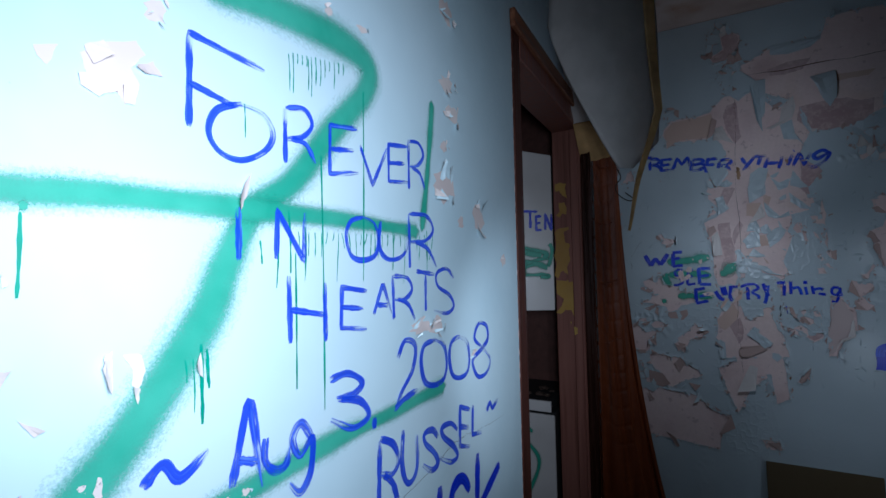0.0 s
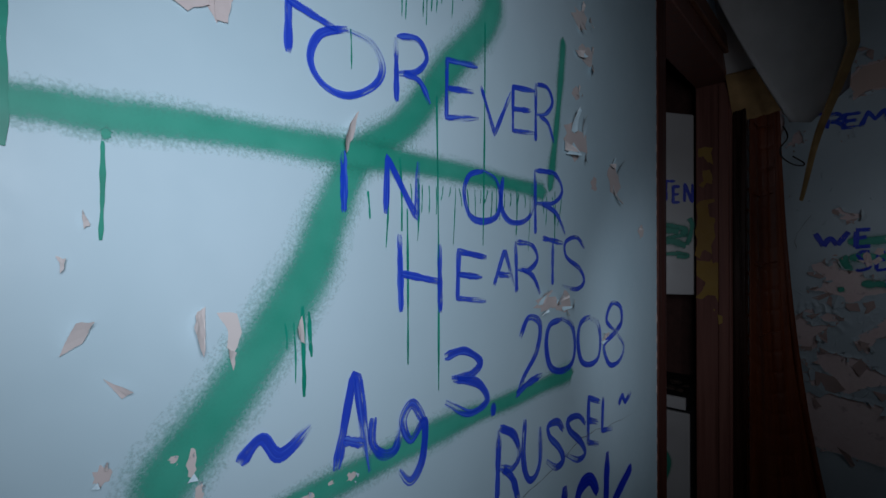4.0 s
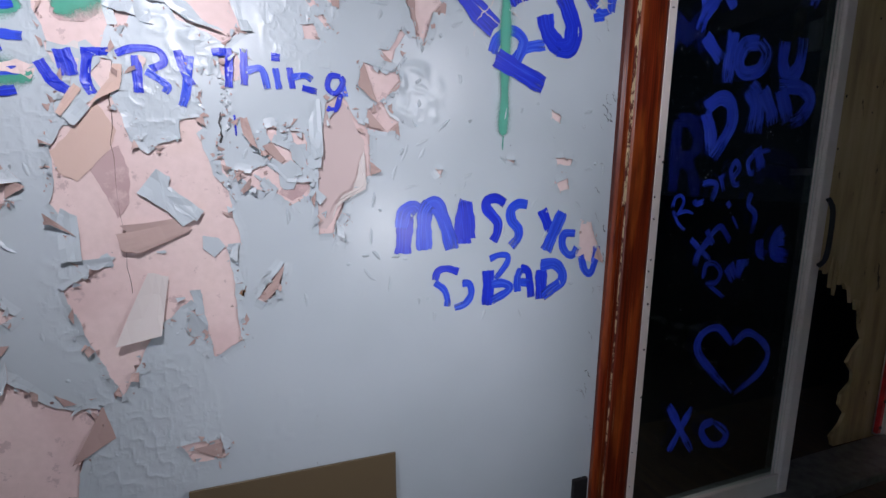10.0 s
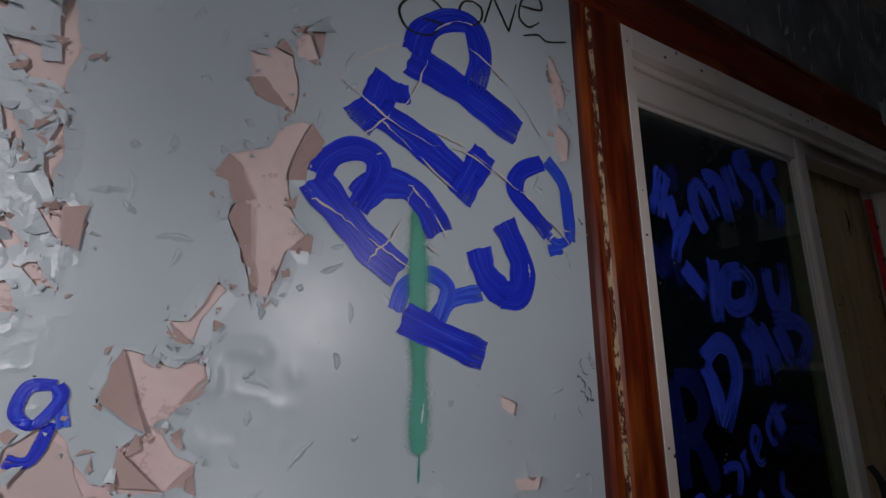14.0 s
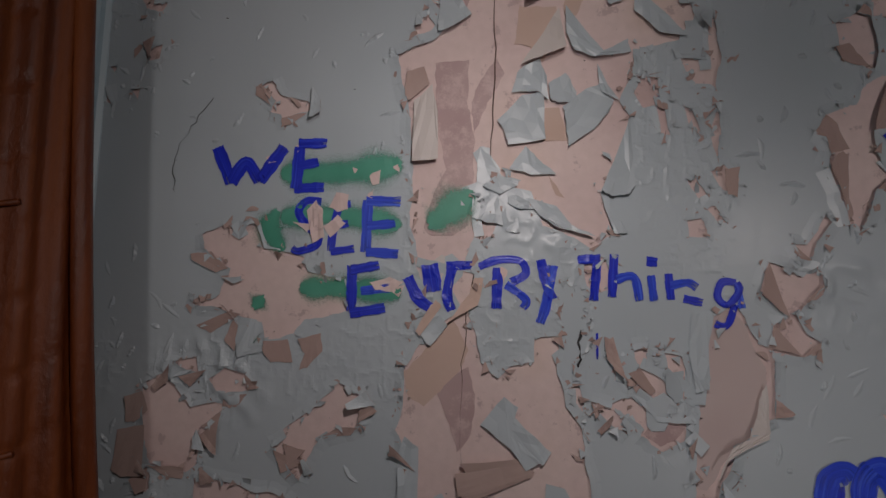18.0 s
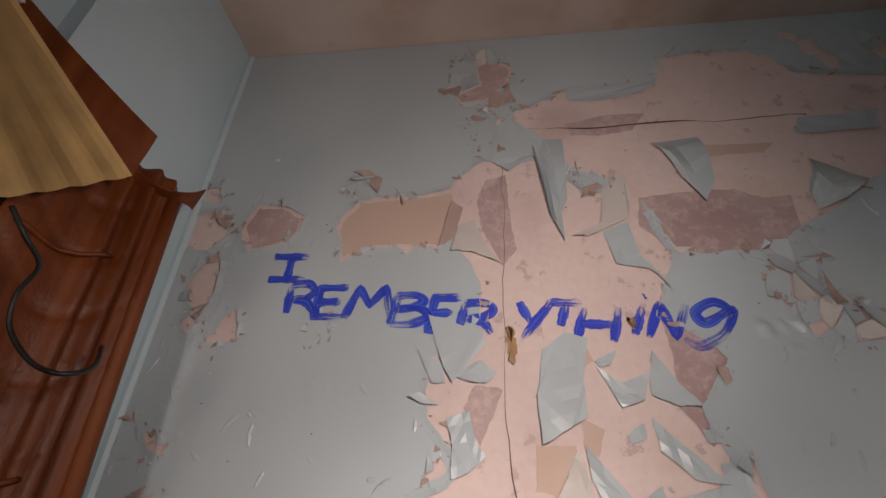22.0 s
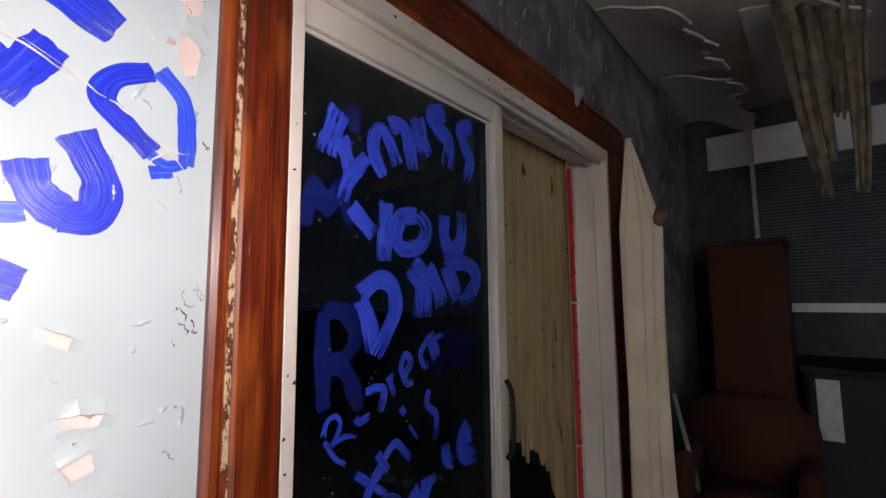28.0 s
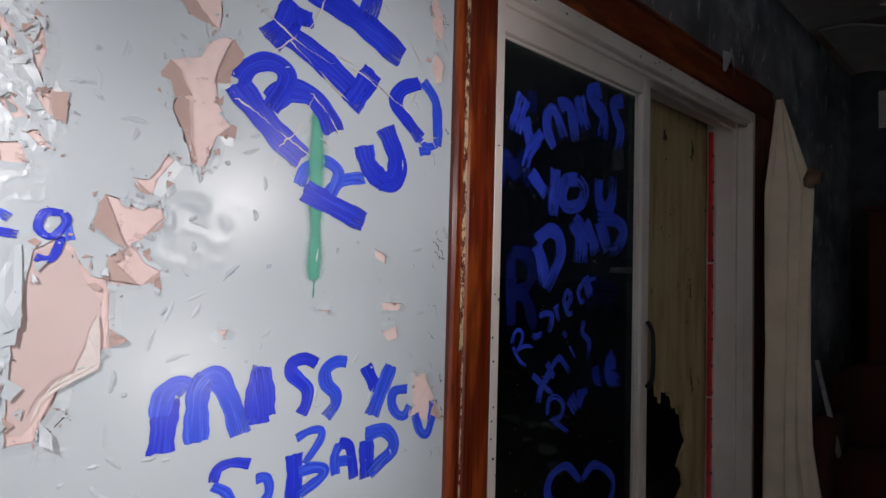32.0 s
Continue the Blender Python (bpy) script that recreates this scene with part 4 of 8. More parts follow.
def ribbon(lines, width, place, wobble=0.12, rng=None, drop=None, cols=4, taper=True, blunt=True):
    """Flat painted strokes. lines: points in the wall's own two axes; place lifts them onto the wall."""
    bm = bmesh.new()
    la = bm.loops.layers.uv.new("along")
    le = bm.loops.layers.uv.new("ends")
    rng = rng or random.Random(1)
    lift = 0.0
    for pts in lines:
        lift += 0.00025
        fine = []
        for a, b in zip(pts, pts[1:]):
            n = max(1, int((b - a).length / max(0.004, width * 0.25)))
            fine += [a.lerp(b, k / n) for k in range(n)]
        fine.append(pts[-1])
        if len(fine) < 2:
            continue
        ph, ph2 = rng.uniform(0, 6), rng.uniform(0, 6)
        total = sum((b - a).length for a, b in zip(fine, fine[1:])) or 1e-6
        done, rows, us = 0.0, [], []
        for i, p in enumerate(fine):
            d = (fine[min(i + 1, len(fine) - 1)] - fine[max(i - 1, 0)])
            d = d.normalized() if d.length > 1e-9 else Vector((1, 0, 0))
            nrm = Vector((-d.y, d.x, 0))
            u = done / total
            w = width * (1 + wobble * math.sin(9 * u + ph) + 0.6 * wobble * math.sin(23 * u + ph2))
            if taper:
                w *= min(1.0, 0.72 + 5 * u) * min(1.0, 0.60 + 3 * (1 - u))
            if not blunt:
                e_ = min(1.0, min(done, total - done) / (width * 0.6))
                w *= max(0.12, math.sqrt(max(0.0, 1 - (1 - e_) ** 2)))
            lift += 0.000012
            rows.append([bm.verts.new(place(p + nrm * w * (k / cols - 0.5) + d * (rng.uniform(-0.05, 0.05) * width if i in (0, len(fine) - 1) else 0), lift)) for k in range(cols + 1)])
            us.append(done)
            if i + 1 < len(fine):
                done += (fine[i + 1] - p).length
        off = rng.uniform(0, 30)
        for i in range(len(rows) - 1):
            for k in range(cols):
                c2 = (rows[i][k].co + rows[i + 1][k + 1].co) / 2
                if drop and drop(c2):
                    continue
                f_ = bm.faces.new((rows[i][k], rows[i + 1][k], rows[i + 1][k + 1], rows[i][k + 1]))
                for lp, (ii, kk) in zip(f_.loops, ((i, k), (i + 1, k), (i + 1, k + 1), (i, k + 1))):
                    lp[la].uv = (us[ii] + off, kk / cols * width * 18 + off)
                    lp[le].uv = (us[ii] / total, kk / cols)
    return bm


PLACES = {
    "L": lambda p, lift: Vector((LEFT + 0.0012 + lift, p.x, p.y)),
    "B": lambda p, lift: Vector((p.x, BACK - 0.0026 - lift, p.y)),
    "G": lambda p, lift: Vector((p.x - B[0], P0 + 0.0092 - lift - B[1], p.y - B[2])),
}
state = {}
WR = random.Random(11)


def word(wall, side, label, width, broken=False, ink=None):
    e = new("painted_word")
    e.parent = wall
    e["label"] = label
    state.update(parent=e, side=side, width=width, broken=broken, ink=ink)


def put(ch, x, z, rx, rz, ux, uz):
    """One letter: its lower left corner, and the ways to its right and to its top."""
    o, r, up = Vector((x, z, 0)), Vector((rx, rz, 0)), Vector((ux, uz, 0))
    lines = []
    for pts, curved in glyph_strokes(ch):
        q = [o + r * (p.x + WR.uniform(-0.02, 0.02)) + up * (p.y + WR.uniform(-0.02, 0.02)) for p in pts]
        lines.append(spline(q, 8) if curved else q)
    w = state["width"]
    side = state["side"]
    mat = state["ink"] or (GLASS_BRUSH if side == "G" else THIN_BRUSH if w < 0.02 else BRUSH)
    state["n"] = state.get("n", 0) + 1
    own = 0.00006 * (state["n"] % 9)
    bm = ribbon(lines, w, lambda p, lift: PLACES[side](p, lift * 0.6 + own), rng=WR, drop=(lambda c: peeled_at(c.x, c.z)) if state["broken"] else None)
    part("letter", bm, mat, state["parent"])


def stroke(text, width, thin=False):
    """One stroke of the brush through the points given, blunt at both ends."""
    pts = [Vector((*[float(v) for v in p.split(",")], 0)) for p in text.split()]
    side = state["side"]
    state["n"] = state.get("n", 0) + 1
    own = 0.00009 * (state["n"] % 14)
    line = spline(pts, 8) if len(pts) > 2 else pts
    mat = GLASS_BRUSH if side == "G" else WASH_BRUSH if thin else BRUSH
    bm = ribbon([line], width * 1.02, lambda p, lift: PLACES[side](p, lift * 0.6 + own), wobble=0.07, rng=WR, cols=6, taper=False)
    part("brush_stroke", bm, mat, state["parent"])


def read_line(text):
    return [Vector((*[float(v) for v in p.split(",")], 0)) for p in text.split()]


def spray(wall, side, text, width):
    state["s"] = state.get("s", 0) + 1
    own = 0.00012 * state["s"]
    bm = ribbon([spline(read_line(text), 8)], width * 1.7, lambda p, lift: PLACES[side](p, lift * 0.3 - 0.0009 + own), wobble=0.14, rng=WR, cols=6, taper=False, blunt=False)
    part("spray_line", bm, SPRAY, wall, "soft-edged green sprayed line")


def drip(wall, side, text, width):
    bm = ribbon([spline(read_line(text), 6)], max(0.0016, width * 0.75), lambda p, lift: PLACES[side](p, lift - 0.0004), wobble=0.25, rng=WR, cols=2)
    part("paint_run", bm, DRIP, wall, "thin green paint run")


# ---- peeling paint of the back wall ----
PEELS = []


def peel(x, z, rx, rz, turn, share):
    """A stretch of the wall where the blue paint has come off; share: how much of it is gone."""
    PEELS.append((x, z, rx, rz, radians(turn), share))
    if share >= 0.95:
        STARS.append(star(x, z, rx, rz, radians(turn)))


def bare(text):
    """A bare place with straight torn edges between the corners given."""
    rng = random.Random(len(STARS))
    pts = [tuple(float(v) for v in p.split(",")) for p in text.split()]
    rim = []
    for p, q in zip(pts, pts[1:] + pts[:1]):
        long = math.hypot(q[0] - p[0], q[1] - p[1])
        n = max(1, int(long / 0.022))
        for k in range(n):
            w = min(0.0035, long * 0.08) if k else 0.0
            rim.append((p[0] + (q[0] - p[0]) * k / n + rng.uniform(-w, w), p[1] + (q[1] - p[1]) * k / n + rng.uniform(-w, w)))
    STARS.append(rim)


def hash2(i, j, k):
    h = (i * 374761393 + j * 668265263 + k * 2147483647) & 0xFFFFFFFF
    h = ((h ^ (h >> 13)) * 1274126177) & 0xFFFFFFFF
    return ((h ^ (h >> 16)) & 0xFFFFFF) / float(0xFFFFFF)


def seeds(x, z, sx, sz, salt):
    """The nearest jittered seed of each point: its place and a random number of its own."""
    x, z = np.asarray(x, float), np.asarray(z, float)
    ci, cj = np.floor(x / sx).astype(np.int64), np.floor(z / sz).astype(np.int64)
    best = np.full(x.shape, 1e9)
    bx, bz, br = np.zeros_like(x), np.zeros_like(z), np.zeros_like(x)
    for di in (-1, 0, 1):
        for dj in (-1, 0, 1):
            i, j = ci + di + 1000, cj + dj + 1000
            px = (ci + di + hash2(i, j, salt)) * sx
            pz = (cj + dj + hash2(i, j, salt + 1)) * sz
            dd = ((px - x) / sx) ** 2 + ((pz - z) / sz) ** 2
            near = dd < best
            best = np.where(near, dd, best)
            bx, bz, br = np.where(near, px, bx), np.where(near, pz, bz), np.where(near, hash2(i, j, salt + 2), br)
    return bx, bz, br


def smooth_noise(x, z, s, salt):
    gx, gz = x / s, z / s
    i, j = np.floor(gx).astype(np.int64), np.floor(gz).astype(np.int64)
    fx, fz = gx - i, gz - j
    fx, fz = fx * fx * (3 - 2 * fx), fz * fz * (3 - 2 * fz)
    i, j = i + 1000, j + 1000
    a, b = hash2(i, j, salt), hash2(i + 1, j, salt)
    c, d_ = hash2(i, j + 1, salt), hash2(i + 1, j + 1, salt)
    return (a * (1 - fx) + b * fx) * (1 - fz) + (c * (1 - fx) + d_ * fx) * fz


SX, SZ = 0.030, 0.040
STARS = []


def star(x, z, rx, rz, turn):
    """The outline of a bare place: angular, with straight torn edges."""
    rng = random.Random(int(x * 7919) + int(z * 104729))
    n = max(7, min(26, int((rx + rz) * 3.1 / 0.036)))
    c, s = math.cos(turn), math.sin(turn)
    pts = []
    for k in range(n):
        a_ = 2 * math.pi * (k + rng.uniform(-0.3, 0.3)) / n
        f = rng.uniform(0.74, 1.16)
        square = 0.55 if rx > 1.6 * rz else 1.0
        u, w = rx * math.copysign(abs(math.cos(a_)) ** square, math.cos(a_)) * f, rz * math.copysign(abs(math.sin(a_)) ** square, math.sin(a_)) * f
        pts.append((x + u * c - w * s, z + u * s + w * c))
    return pts


def in_star(poly, x, z):
    inside = np.zeros(np.shape(x), bool)
    for (ax, az), (bx, bz) in zip(poly, poly[1:] + poly[:1]):
        if az != bz:
            inside ^= ((az > z) != (bz > z)) & (x < (bx - ax) * (z - az) / (bz - az) + ax)
    return inside


def in_stars(x, z):
    x, z = np.asarray(x, float), np.asarray(z, float)
    out = np.zeros(x.shape, bool)
    for poly in STARS:
        xs, zs = [p[0] for p in poly], [p[1] for p in poly]
        near = (x > min(xs)) & (x < max(xs)) & (z > min(zs)) & (z < max(zs))
        if near.any():
            out[near] |= in_star(poly, x[near], z[near])
    return out


def looseness(qx, qz):
    loose = np.zeros(qx.shape)
    for px, pz, rx, rz, turn, share in PEELS:
        if share < 0.95:
            c, s = math.cos(turn), math.sin(turn)
            far_ = 1.26 * max(rx, rz)
            near = (np.abs(qx - px) < far_) & (np.abs(qz - pz) < far_)
            if near.any():
                ax_, az_ = qx[near] - px, qz[near] - pz
                u, w = (ax_ * c + az_ * s) / rx, (-ax_ * s + az_ * c) / rz
                loose[near] = np.maximum(loose[near], share * np.clip((1.25 - np.sqrt(u * u + w * w)) / 0.45, 0, 1))
    # the sheet is sound between the cracked column and the letters
    sound = (qx > 0.60) & (qx < 0.95) & (qz > 1.05) & (qz < 1.80)
    loose[sound] = 0.0
    part_sound = (qx > 0.46) & (qx <= 0.60) & (qz > 1.25) & (qz < 1.75)
    loose[part_sound] *= 0.72
    return loose


def fallen(qx, qz, rnd, loose):
    """Which of the loose shards have come off."""
    _, _, clump = seeds(qx, qz, 0.075, 0.10, 91)
    mood = 0.30 * smooth_noise(qx, qz * 0.6, 0.040, 51) + 0.35 * rnd + 0.35 * clump
    return loose > 0.10 + 0.84 * mood


def shard_state(qx, qz, rnd):
    """Whether the shard of paint round each seed is loose from the sheet, and how loose."""
    loose = looseness(qx, qz)
    return loose > 0.27 + 0.12 * rnd, loose


def peeled_at(x, z):
    qx, qz, rnd = seeds(np.array([x]), np.array([z]), SX, SZ, 7)
    return bool((fallen(qx, qz, rnd, looseness(qx, qz)) | in_stars(np.array([x]), np.array([z])))[0])


def peeled_field(x, z):
    x, z = np.asarray(x, float), np.asarray(z, float)
    return shard_state(*seeds(x, z, SX, SZ, 7))


def straighten(x, z, step):
    """Moves points near the rim of a bare place onto the straight line between the two shards."""
    ci, cj = np.floor(x / SX).astype(np.int64), np.floor(z / SZ).astype(np.int64)
    near = {True: None, False: None}
    for di in (-1, 0, 1):
        for dj in (-1, 0, 1):
            i, j = ci + di + 1000, cj + dj + 1000
            px = (ci + di + hash2(i, j, 7)) * SX
            pz = (cj + dj + hash2(i, j, 8)) * SZ
            off, _ = shard_state(px, pz, hash2(i, j, 9))
            dd = ((px - x) / SX) ** 2 + ((pz - z) / SZ) ** 2
            for key in (True, False):
                cost = np.where(off == key, dd, 1e9)
                if near[key] is None:
                    near[key] = [cost, px, pz]
                else:
                    nearer = cost < near[key][0]
                    near[key] = [np.where(nearer, a_, b_) for a_, b_ in zip((cost, px, pz), near[key])]
    (d1, ax, az), (d2, bx, bz) = near[True], near[False]
    ux, uz = (ax - bx) / SX, (az - bz) / SZ
    length = np.maximum(np.sqrt(ux * ux + uz * uz), 1e-6)
    s = (d1 - d2) / (2 * length)
    ok = (d1 < 50) & (d2 < 50) & (np.abs(s) * SX < step * 0.75)
    return x + np.where(ok, ux / length * s * SX, 0), z + np.where(ok, uz / length * s * SZ, 0)



peel(0.159, 1.571, 0.075, 0.311, 0, 0.41)
peel(0.153, 1.221, 0.060, 0.171, 0, 0.36)
peel(0.235, 1.738, 0.036, 0.133, 0, 0.34)
peel(0.324, 1.765, 0.040, 0.104, 0, 0.27)
peel(0.506, 1.620, 0.063, 0.237, 0, 0.34)
peel(0.267, 1.510, 0.060, 0.081, 0, 0.10)
peel(0.364, 1.348, 0.037, 0.138, 0, 0.32)
peel(0.298, 1.227, 0.092, 0.161, 0, 0.23)
peel(0.488, 1.236, 0.056, 0.066, 0, 0.40)
peel(-0.141, 1.215, 0.171, 0.061, 0, 0.19)
peel(0.065, 1.233, 0.079, 0.078, 0, 0.18)
peel(0.765, 1.728, 0.040, 0.026, 0, 0.64)
peel(-0.029, 1.491, 0.026, 0.036, 0, 0.23)
peel(-0.053, 1.431, 0.036, 0.050, 0, 0.23)
peel(0.051, 1.533, 0.032, 0.028, 0, 0.16)
peel(0.059, 1.354, 0.054, 0.036, 0, 0.18)
peel(0.588, 1.525, 0.021, 0.039, 0, 0.48)
peel(0.563, 1.447, 0.036, 0.060, 0, 0.24)
peel(-0.350, 1.799, 0.040, 0.030, 0, 0.23)
peel(-0.393, 1.195, 0.038, 0.053, 0, 0.27)
peel(-0.431, 1.690, 0.020, 0.119, 0, 0.18)
peel(0.799, 1.796, 0.016, 0.047, 0, 0.72)
peel(0.720, 1.461, 0.012, 0.032, -30, 0.56)
peel(1.250, 1.780, 0.021, 0.038, 0, 1)
peel(1.249, 1.878, 0.011, 0.070, 0, 0.56)
peel(-0.384, 2.228, 0.048, 0.045, 0, 0.41)
peel(-0.362, 2.132, 0.067, 0.255, 0, 0.17)
peel(-0.070, 2.309, 0.056, 0.028, 0, 0.36)
peel(0.188, 2.634, 0.075, 0.120, 0, 0.38)
peel(0.586, 2.456, 0.419, 0.078, 0, 0.60)
peel(0.346, 2.133, 0.110, 0.233, 0, 0.36)
peel(0.483, 1.798, 0.069, 0.072, 0, 0.40)
peel(0.713, 2.044, 0.035, 0.110, 0, 0.44)
peel(0.213, 2.176, 0.048, 0.185, 0, 0.32)
peel(0.962, 2.651, 0.168, 0.060, 0, 0.44)
peel(-0.105, 1.997, 0.021, 0.019, 0, 0.36)
peel(-0.097, 1.887, 0.020, 0.021, 0, 0.32)
peel(-0.352, 1.797, 0.024, 0.026, 0, 0.32)
peel(0.767, 2.003, 0.049, 0.039, 0, 0.40)
peel(-0.172, 0.886, 0.075, 0.065, 0, 0.48)
peel(0.202, 1.104, 0.102, 0.226, 0, 0.27)
peel(0.340, 1.030, 0.059, 0.204, 0, 0.41)
peel(0.137, 0.952, 0.067, 0.120, 0, 0.20)
peel(0.223, 0.689, 0.120, 0.155, 0, 0.26)
peel(-0.288, 0.925, 0.043, 0.159, 0, 0.32)
peel(0.593, 1.206, 0.053, 0.147, 0, 0.72)
peel(0.518, 1.206, 0.075, 0.091, 0, 0.32)
peel(1.001, 1.227, 0.014, 0.005, 0, 0.72)
peel(0.816, 1.202, 0.016, 0.012, 0, 0.56)
peel(0.906, 1.202, 0.014, 0.005, 0, 0.40)
peel(0.856, 1.225, 0.008, 0.009, 0, 0.64)
peel(1.230, 1.065, 0.013, 0.014, 0, 1)
peel(1.241, 1.023, 0.022, 0.044, 0, 1)

# places where the paint is crinkled like foil
CRUMPLES = [(0.762, 1.362, 0.062, 0.062), (0.680, 1.268, 0.03, 0.022), (0.30, 1.45, 0.05, 0.05), (0.27, 1.57, 0.05, 0.05), (-0.22, 1.17, 0.11, 0.08), (0.66, 1.97, 0.05, 0.04)]


def film_lift(x, z):
    """How far the loose paint stands off the wall: sharp folds where it is loose or crinkled."""
    fold1 = np.abs(smooth_noise(x, z * 0.7, 0.022, 9) - 0.5) * 2
    fold2 = np.abs(smooth_noise(x * 1.3, z, 0.012, 17) - 0.5) * 2
    out = np.clip(looseness(x, z) * 1.7, 0, 1) * (0.0034 * (1 - fold1) ** 5 + 0.0014 * (1 - fold2) ** 3)
    for cx, cz, rx, rz in CRUMPLES:
        e = np.clip(1.15 - np.sqrt(((x - cx) / rx) ** 2 + ((z - cz) / rz) ** 2), 0, 1)
        fold3 = np.abs(smooth_noise(x + 0.3 * z, z * 0.8, 0.030, 29) - 0.5) * 2
        out = out + np.clip(e * 2.2, 0, 1) * (0.0052 * np.clip(fold3 * 1.6 - 0.25, 0, 1) ** 2 + 0.0016 * (1 - fold1) ** 5)
    return out


FIELD = {}


def field(x, z):
    """Whether the wall is bare at a point, and how far the paint stands off it there, from a map of 3 mm cells."""
    if not FIELD:
        gx, gz = np.meshgrid(np.arange(CORNER - 0.03, 1.34, 0.003), np.arange(0.15, TOP + 0.03, 0.003), indexing="ij")
        FIELD.update(bare=in_stars(gx, gz), lift=film_lift(gx, gz))
    i, j = int((x - CORNER + 0.03) / 0.003 + 0.5), int((z - 0.15) / 0.003 + 0.5)
    i, j = max(0, min(FIELD["bare"].shape[0] - 1, i)), max(0, min(FIELD["bare"].shape[1] - 1, j))
    return bool(FIELD["bare"][i, j]), float(FIELD["lift"][i, j])


def on_film(p, lift):
    gone, off = field(p.x, p.y)
    return Vector((p.x, BACK - (0.0006 if gone else 0.0026 + off) - lift, p.y))


PLACES["B"] = on_film

# bare places, by their torn outlines
bare("0.068,1.718 0.104,1.736 0.126,1.745 0.178,1.795 0.205,1.814 0.417,1.817 0.429,1.762 0.438,1.717 0.418,1.654 0.434,1.632 0.429,1.583 0.395,1.511 0.417,1.447 0.384,1.423 0.358,1.439 0.310,1.455 0.290,1.507 0.255,1.514 0.236,1.540 0.208,1.575 0.200,1.467 0.206,1.432 0.191,1.378 0.173,1.386 0.119,1.396 0.103,1.445 0.104,1.535 0.092,1.626 0.078,1.672")
bare("0.144,1.279 0.177,1.307 0.174,1.368 0.209,1.379 0.204,1.309 0.225,1.240 0.252,1.217 0.268,1.235 0.306,1.246 0.305,1.280 0.339,1.287 0.341,1.231 0.356,1.182 0.382,1.150 0.399,1.050 0.136,1.027 0.125,1.070 0.099,1.128 0.109,1.180 0.107,1.224")
bare("0.568,1.331 0.598,1.350 0.623,1.309 0.656,1.270 0.658,1.188 0.603,1.143 0.596,1.109 0.581,1.066 0.549,1.063 0.549,1.213 0.563,1.297")
bare("0.441,1.238 0.462,1.248 0.495,1.234 0.517,1.210 0.480,1.203")
bare("0.469,1.148 0.489,1.171 0.546,1.171 0.531,1.145 0.499,1.126")
bare("0.453,1.273 0.473,1.278 0.470,1.249 0.453,1.252")
bare("0.498,1.272 0.523,1.269 0.536,1.228 0.503,1.251")
bare("0.393,1.193 0.423,1.186 0.449,1.147 0.423,1.161 0.406,1.177")
bare("0.422,1.191 0.455,1.206 0.489,1.171 0.473,1.157 0.448,1.176")
bare("-0.235,1.415 -0.202,1.430 -0.188,1.431 -0.172,1.409 -0.160,1.432 -0.146,1.437 -0.129,1.397 -0.063,1.387 -0.056,1.364 0.004,1.359 0.016,1.306 -0.019,1.295 -0.056,1.288 -0.072,1.265 -0.118,1.253 -0.125,1.279 -0.158,1.286 -0.187,1.294 -0.235,1.300 -0.250,1.308 -0.212,1.310 -0.198,1.320 -0.183,1.362 -0.197,1.366 -0.228,1.392")
bare("-0.163,1.661 -0.135,1.671 -0.119,1.648 -0.076,1.640 -0.056,1.626 -0.098,1.616 -0.110,1.592 -0.117,1.615 -0.136,1.619 -0.128,1.638")
bare("-0.314,1.168 -0.283,1.188 -0.262,1.171 -0.231,1.138 -0.175,1.151 -0.182,1.124 -0.213,1.095 -0.214,1.050 -0.231,1.036 -0.294,1.044 -0.307,1.087")
bare("-0.206,1.184 -0.180,1.204 -0.146,1.197 -0.140,1.171 -0.176,1.164 -0.191,1.167")
bare("-0.265,1.207 -0.228,1.219 -0.221,1.192 -0.240,1.195")
bare("-0.092,1.087 -0.003,1.181 0.043,1.180 0.046,1.132 -0.016,1.110 -0.036,1.074 -0.047,1.038")
bare("0.474,1.647 0.484,1.650 0.497,1.603 0.482,1.606")
bare("0.516,1.648 0.526,1.644 0.547,1.598 0.530,1.604")
bare("0.524,1.534 0.536,1.539 0.553,1.514 0.541,1.507")
bare("0.554,1.492 0.566,1.497 0.583,1.472 0.571,1.471")
bare("0.525,1.473 0.550,1.479 0.555,1.449 0.529,1.448")
bare("0.506,1.723 0.548,1.721 0.553,1.684 0.532,1.684")
bare("0.554,1.800 0.569,1.729 0.562,1.676 0.553,1.684 0.547,1.764")
bare("0.560,1.658 0.571,1.614 0.569,1.562 0.558,1.588")
bare("0.503,1.809 0.529,1.813 0.525,1.773 0.508,1.791")
bare("-0.359,1.717 -0.330,1.729 -0.333,1.705 -0.352,1.699")
bare("-0.421,1.688 -0.405,1.690 -0.411,1.680")
bare("-0.378,1.650 -0.363,1.653 -0.365,1.633")
bare("-0.435,1.796 -0.422,1.801 -0.425,1.784")
bare("-0.351,1.797 -0.326,1.802 -0.335,1.785 -0.350,1.785")
bare("-0.435,1.746 -0.432,1.742 -0.435,1.717 -0.435,1.721")
bare("-0.435,1.658 -0.423,1.654 -0.411,1.625 -0.435,1.634")
bare("-0.215,1.121 -0.197,1.127 -0.205,1.111")
bare("0.632,1.369 0.638,1.392 0.645,1.416 0.669,1.409 0.693,1.396 0.717,1.416 0.723,1.384 0.695,1.354 0.687,1.335 0.701,1.312 0.719,1.302 0.719,1.286 0.695,1.279 0.647,1.291 0.653,1.323 0.674,1.337")
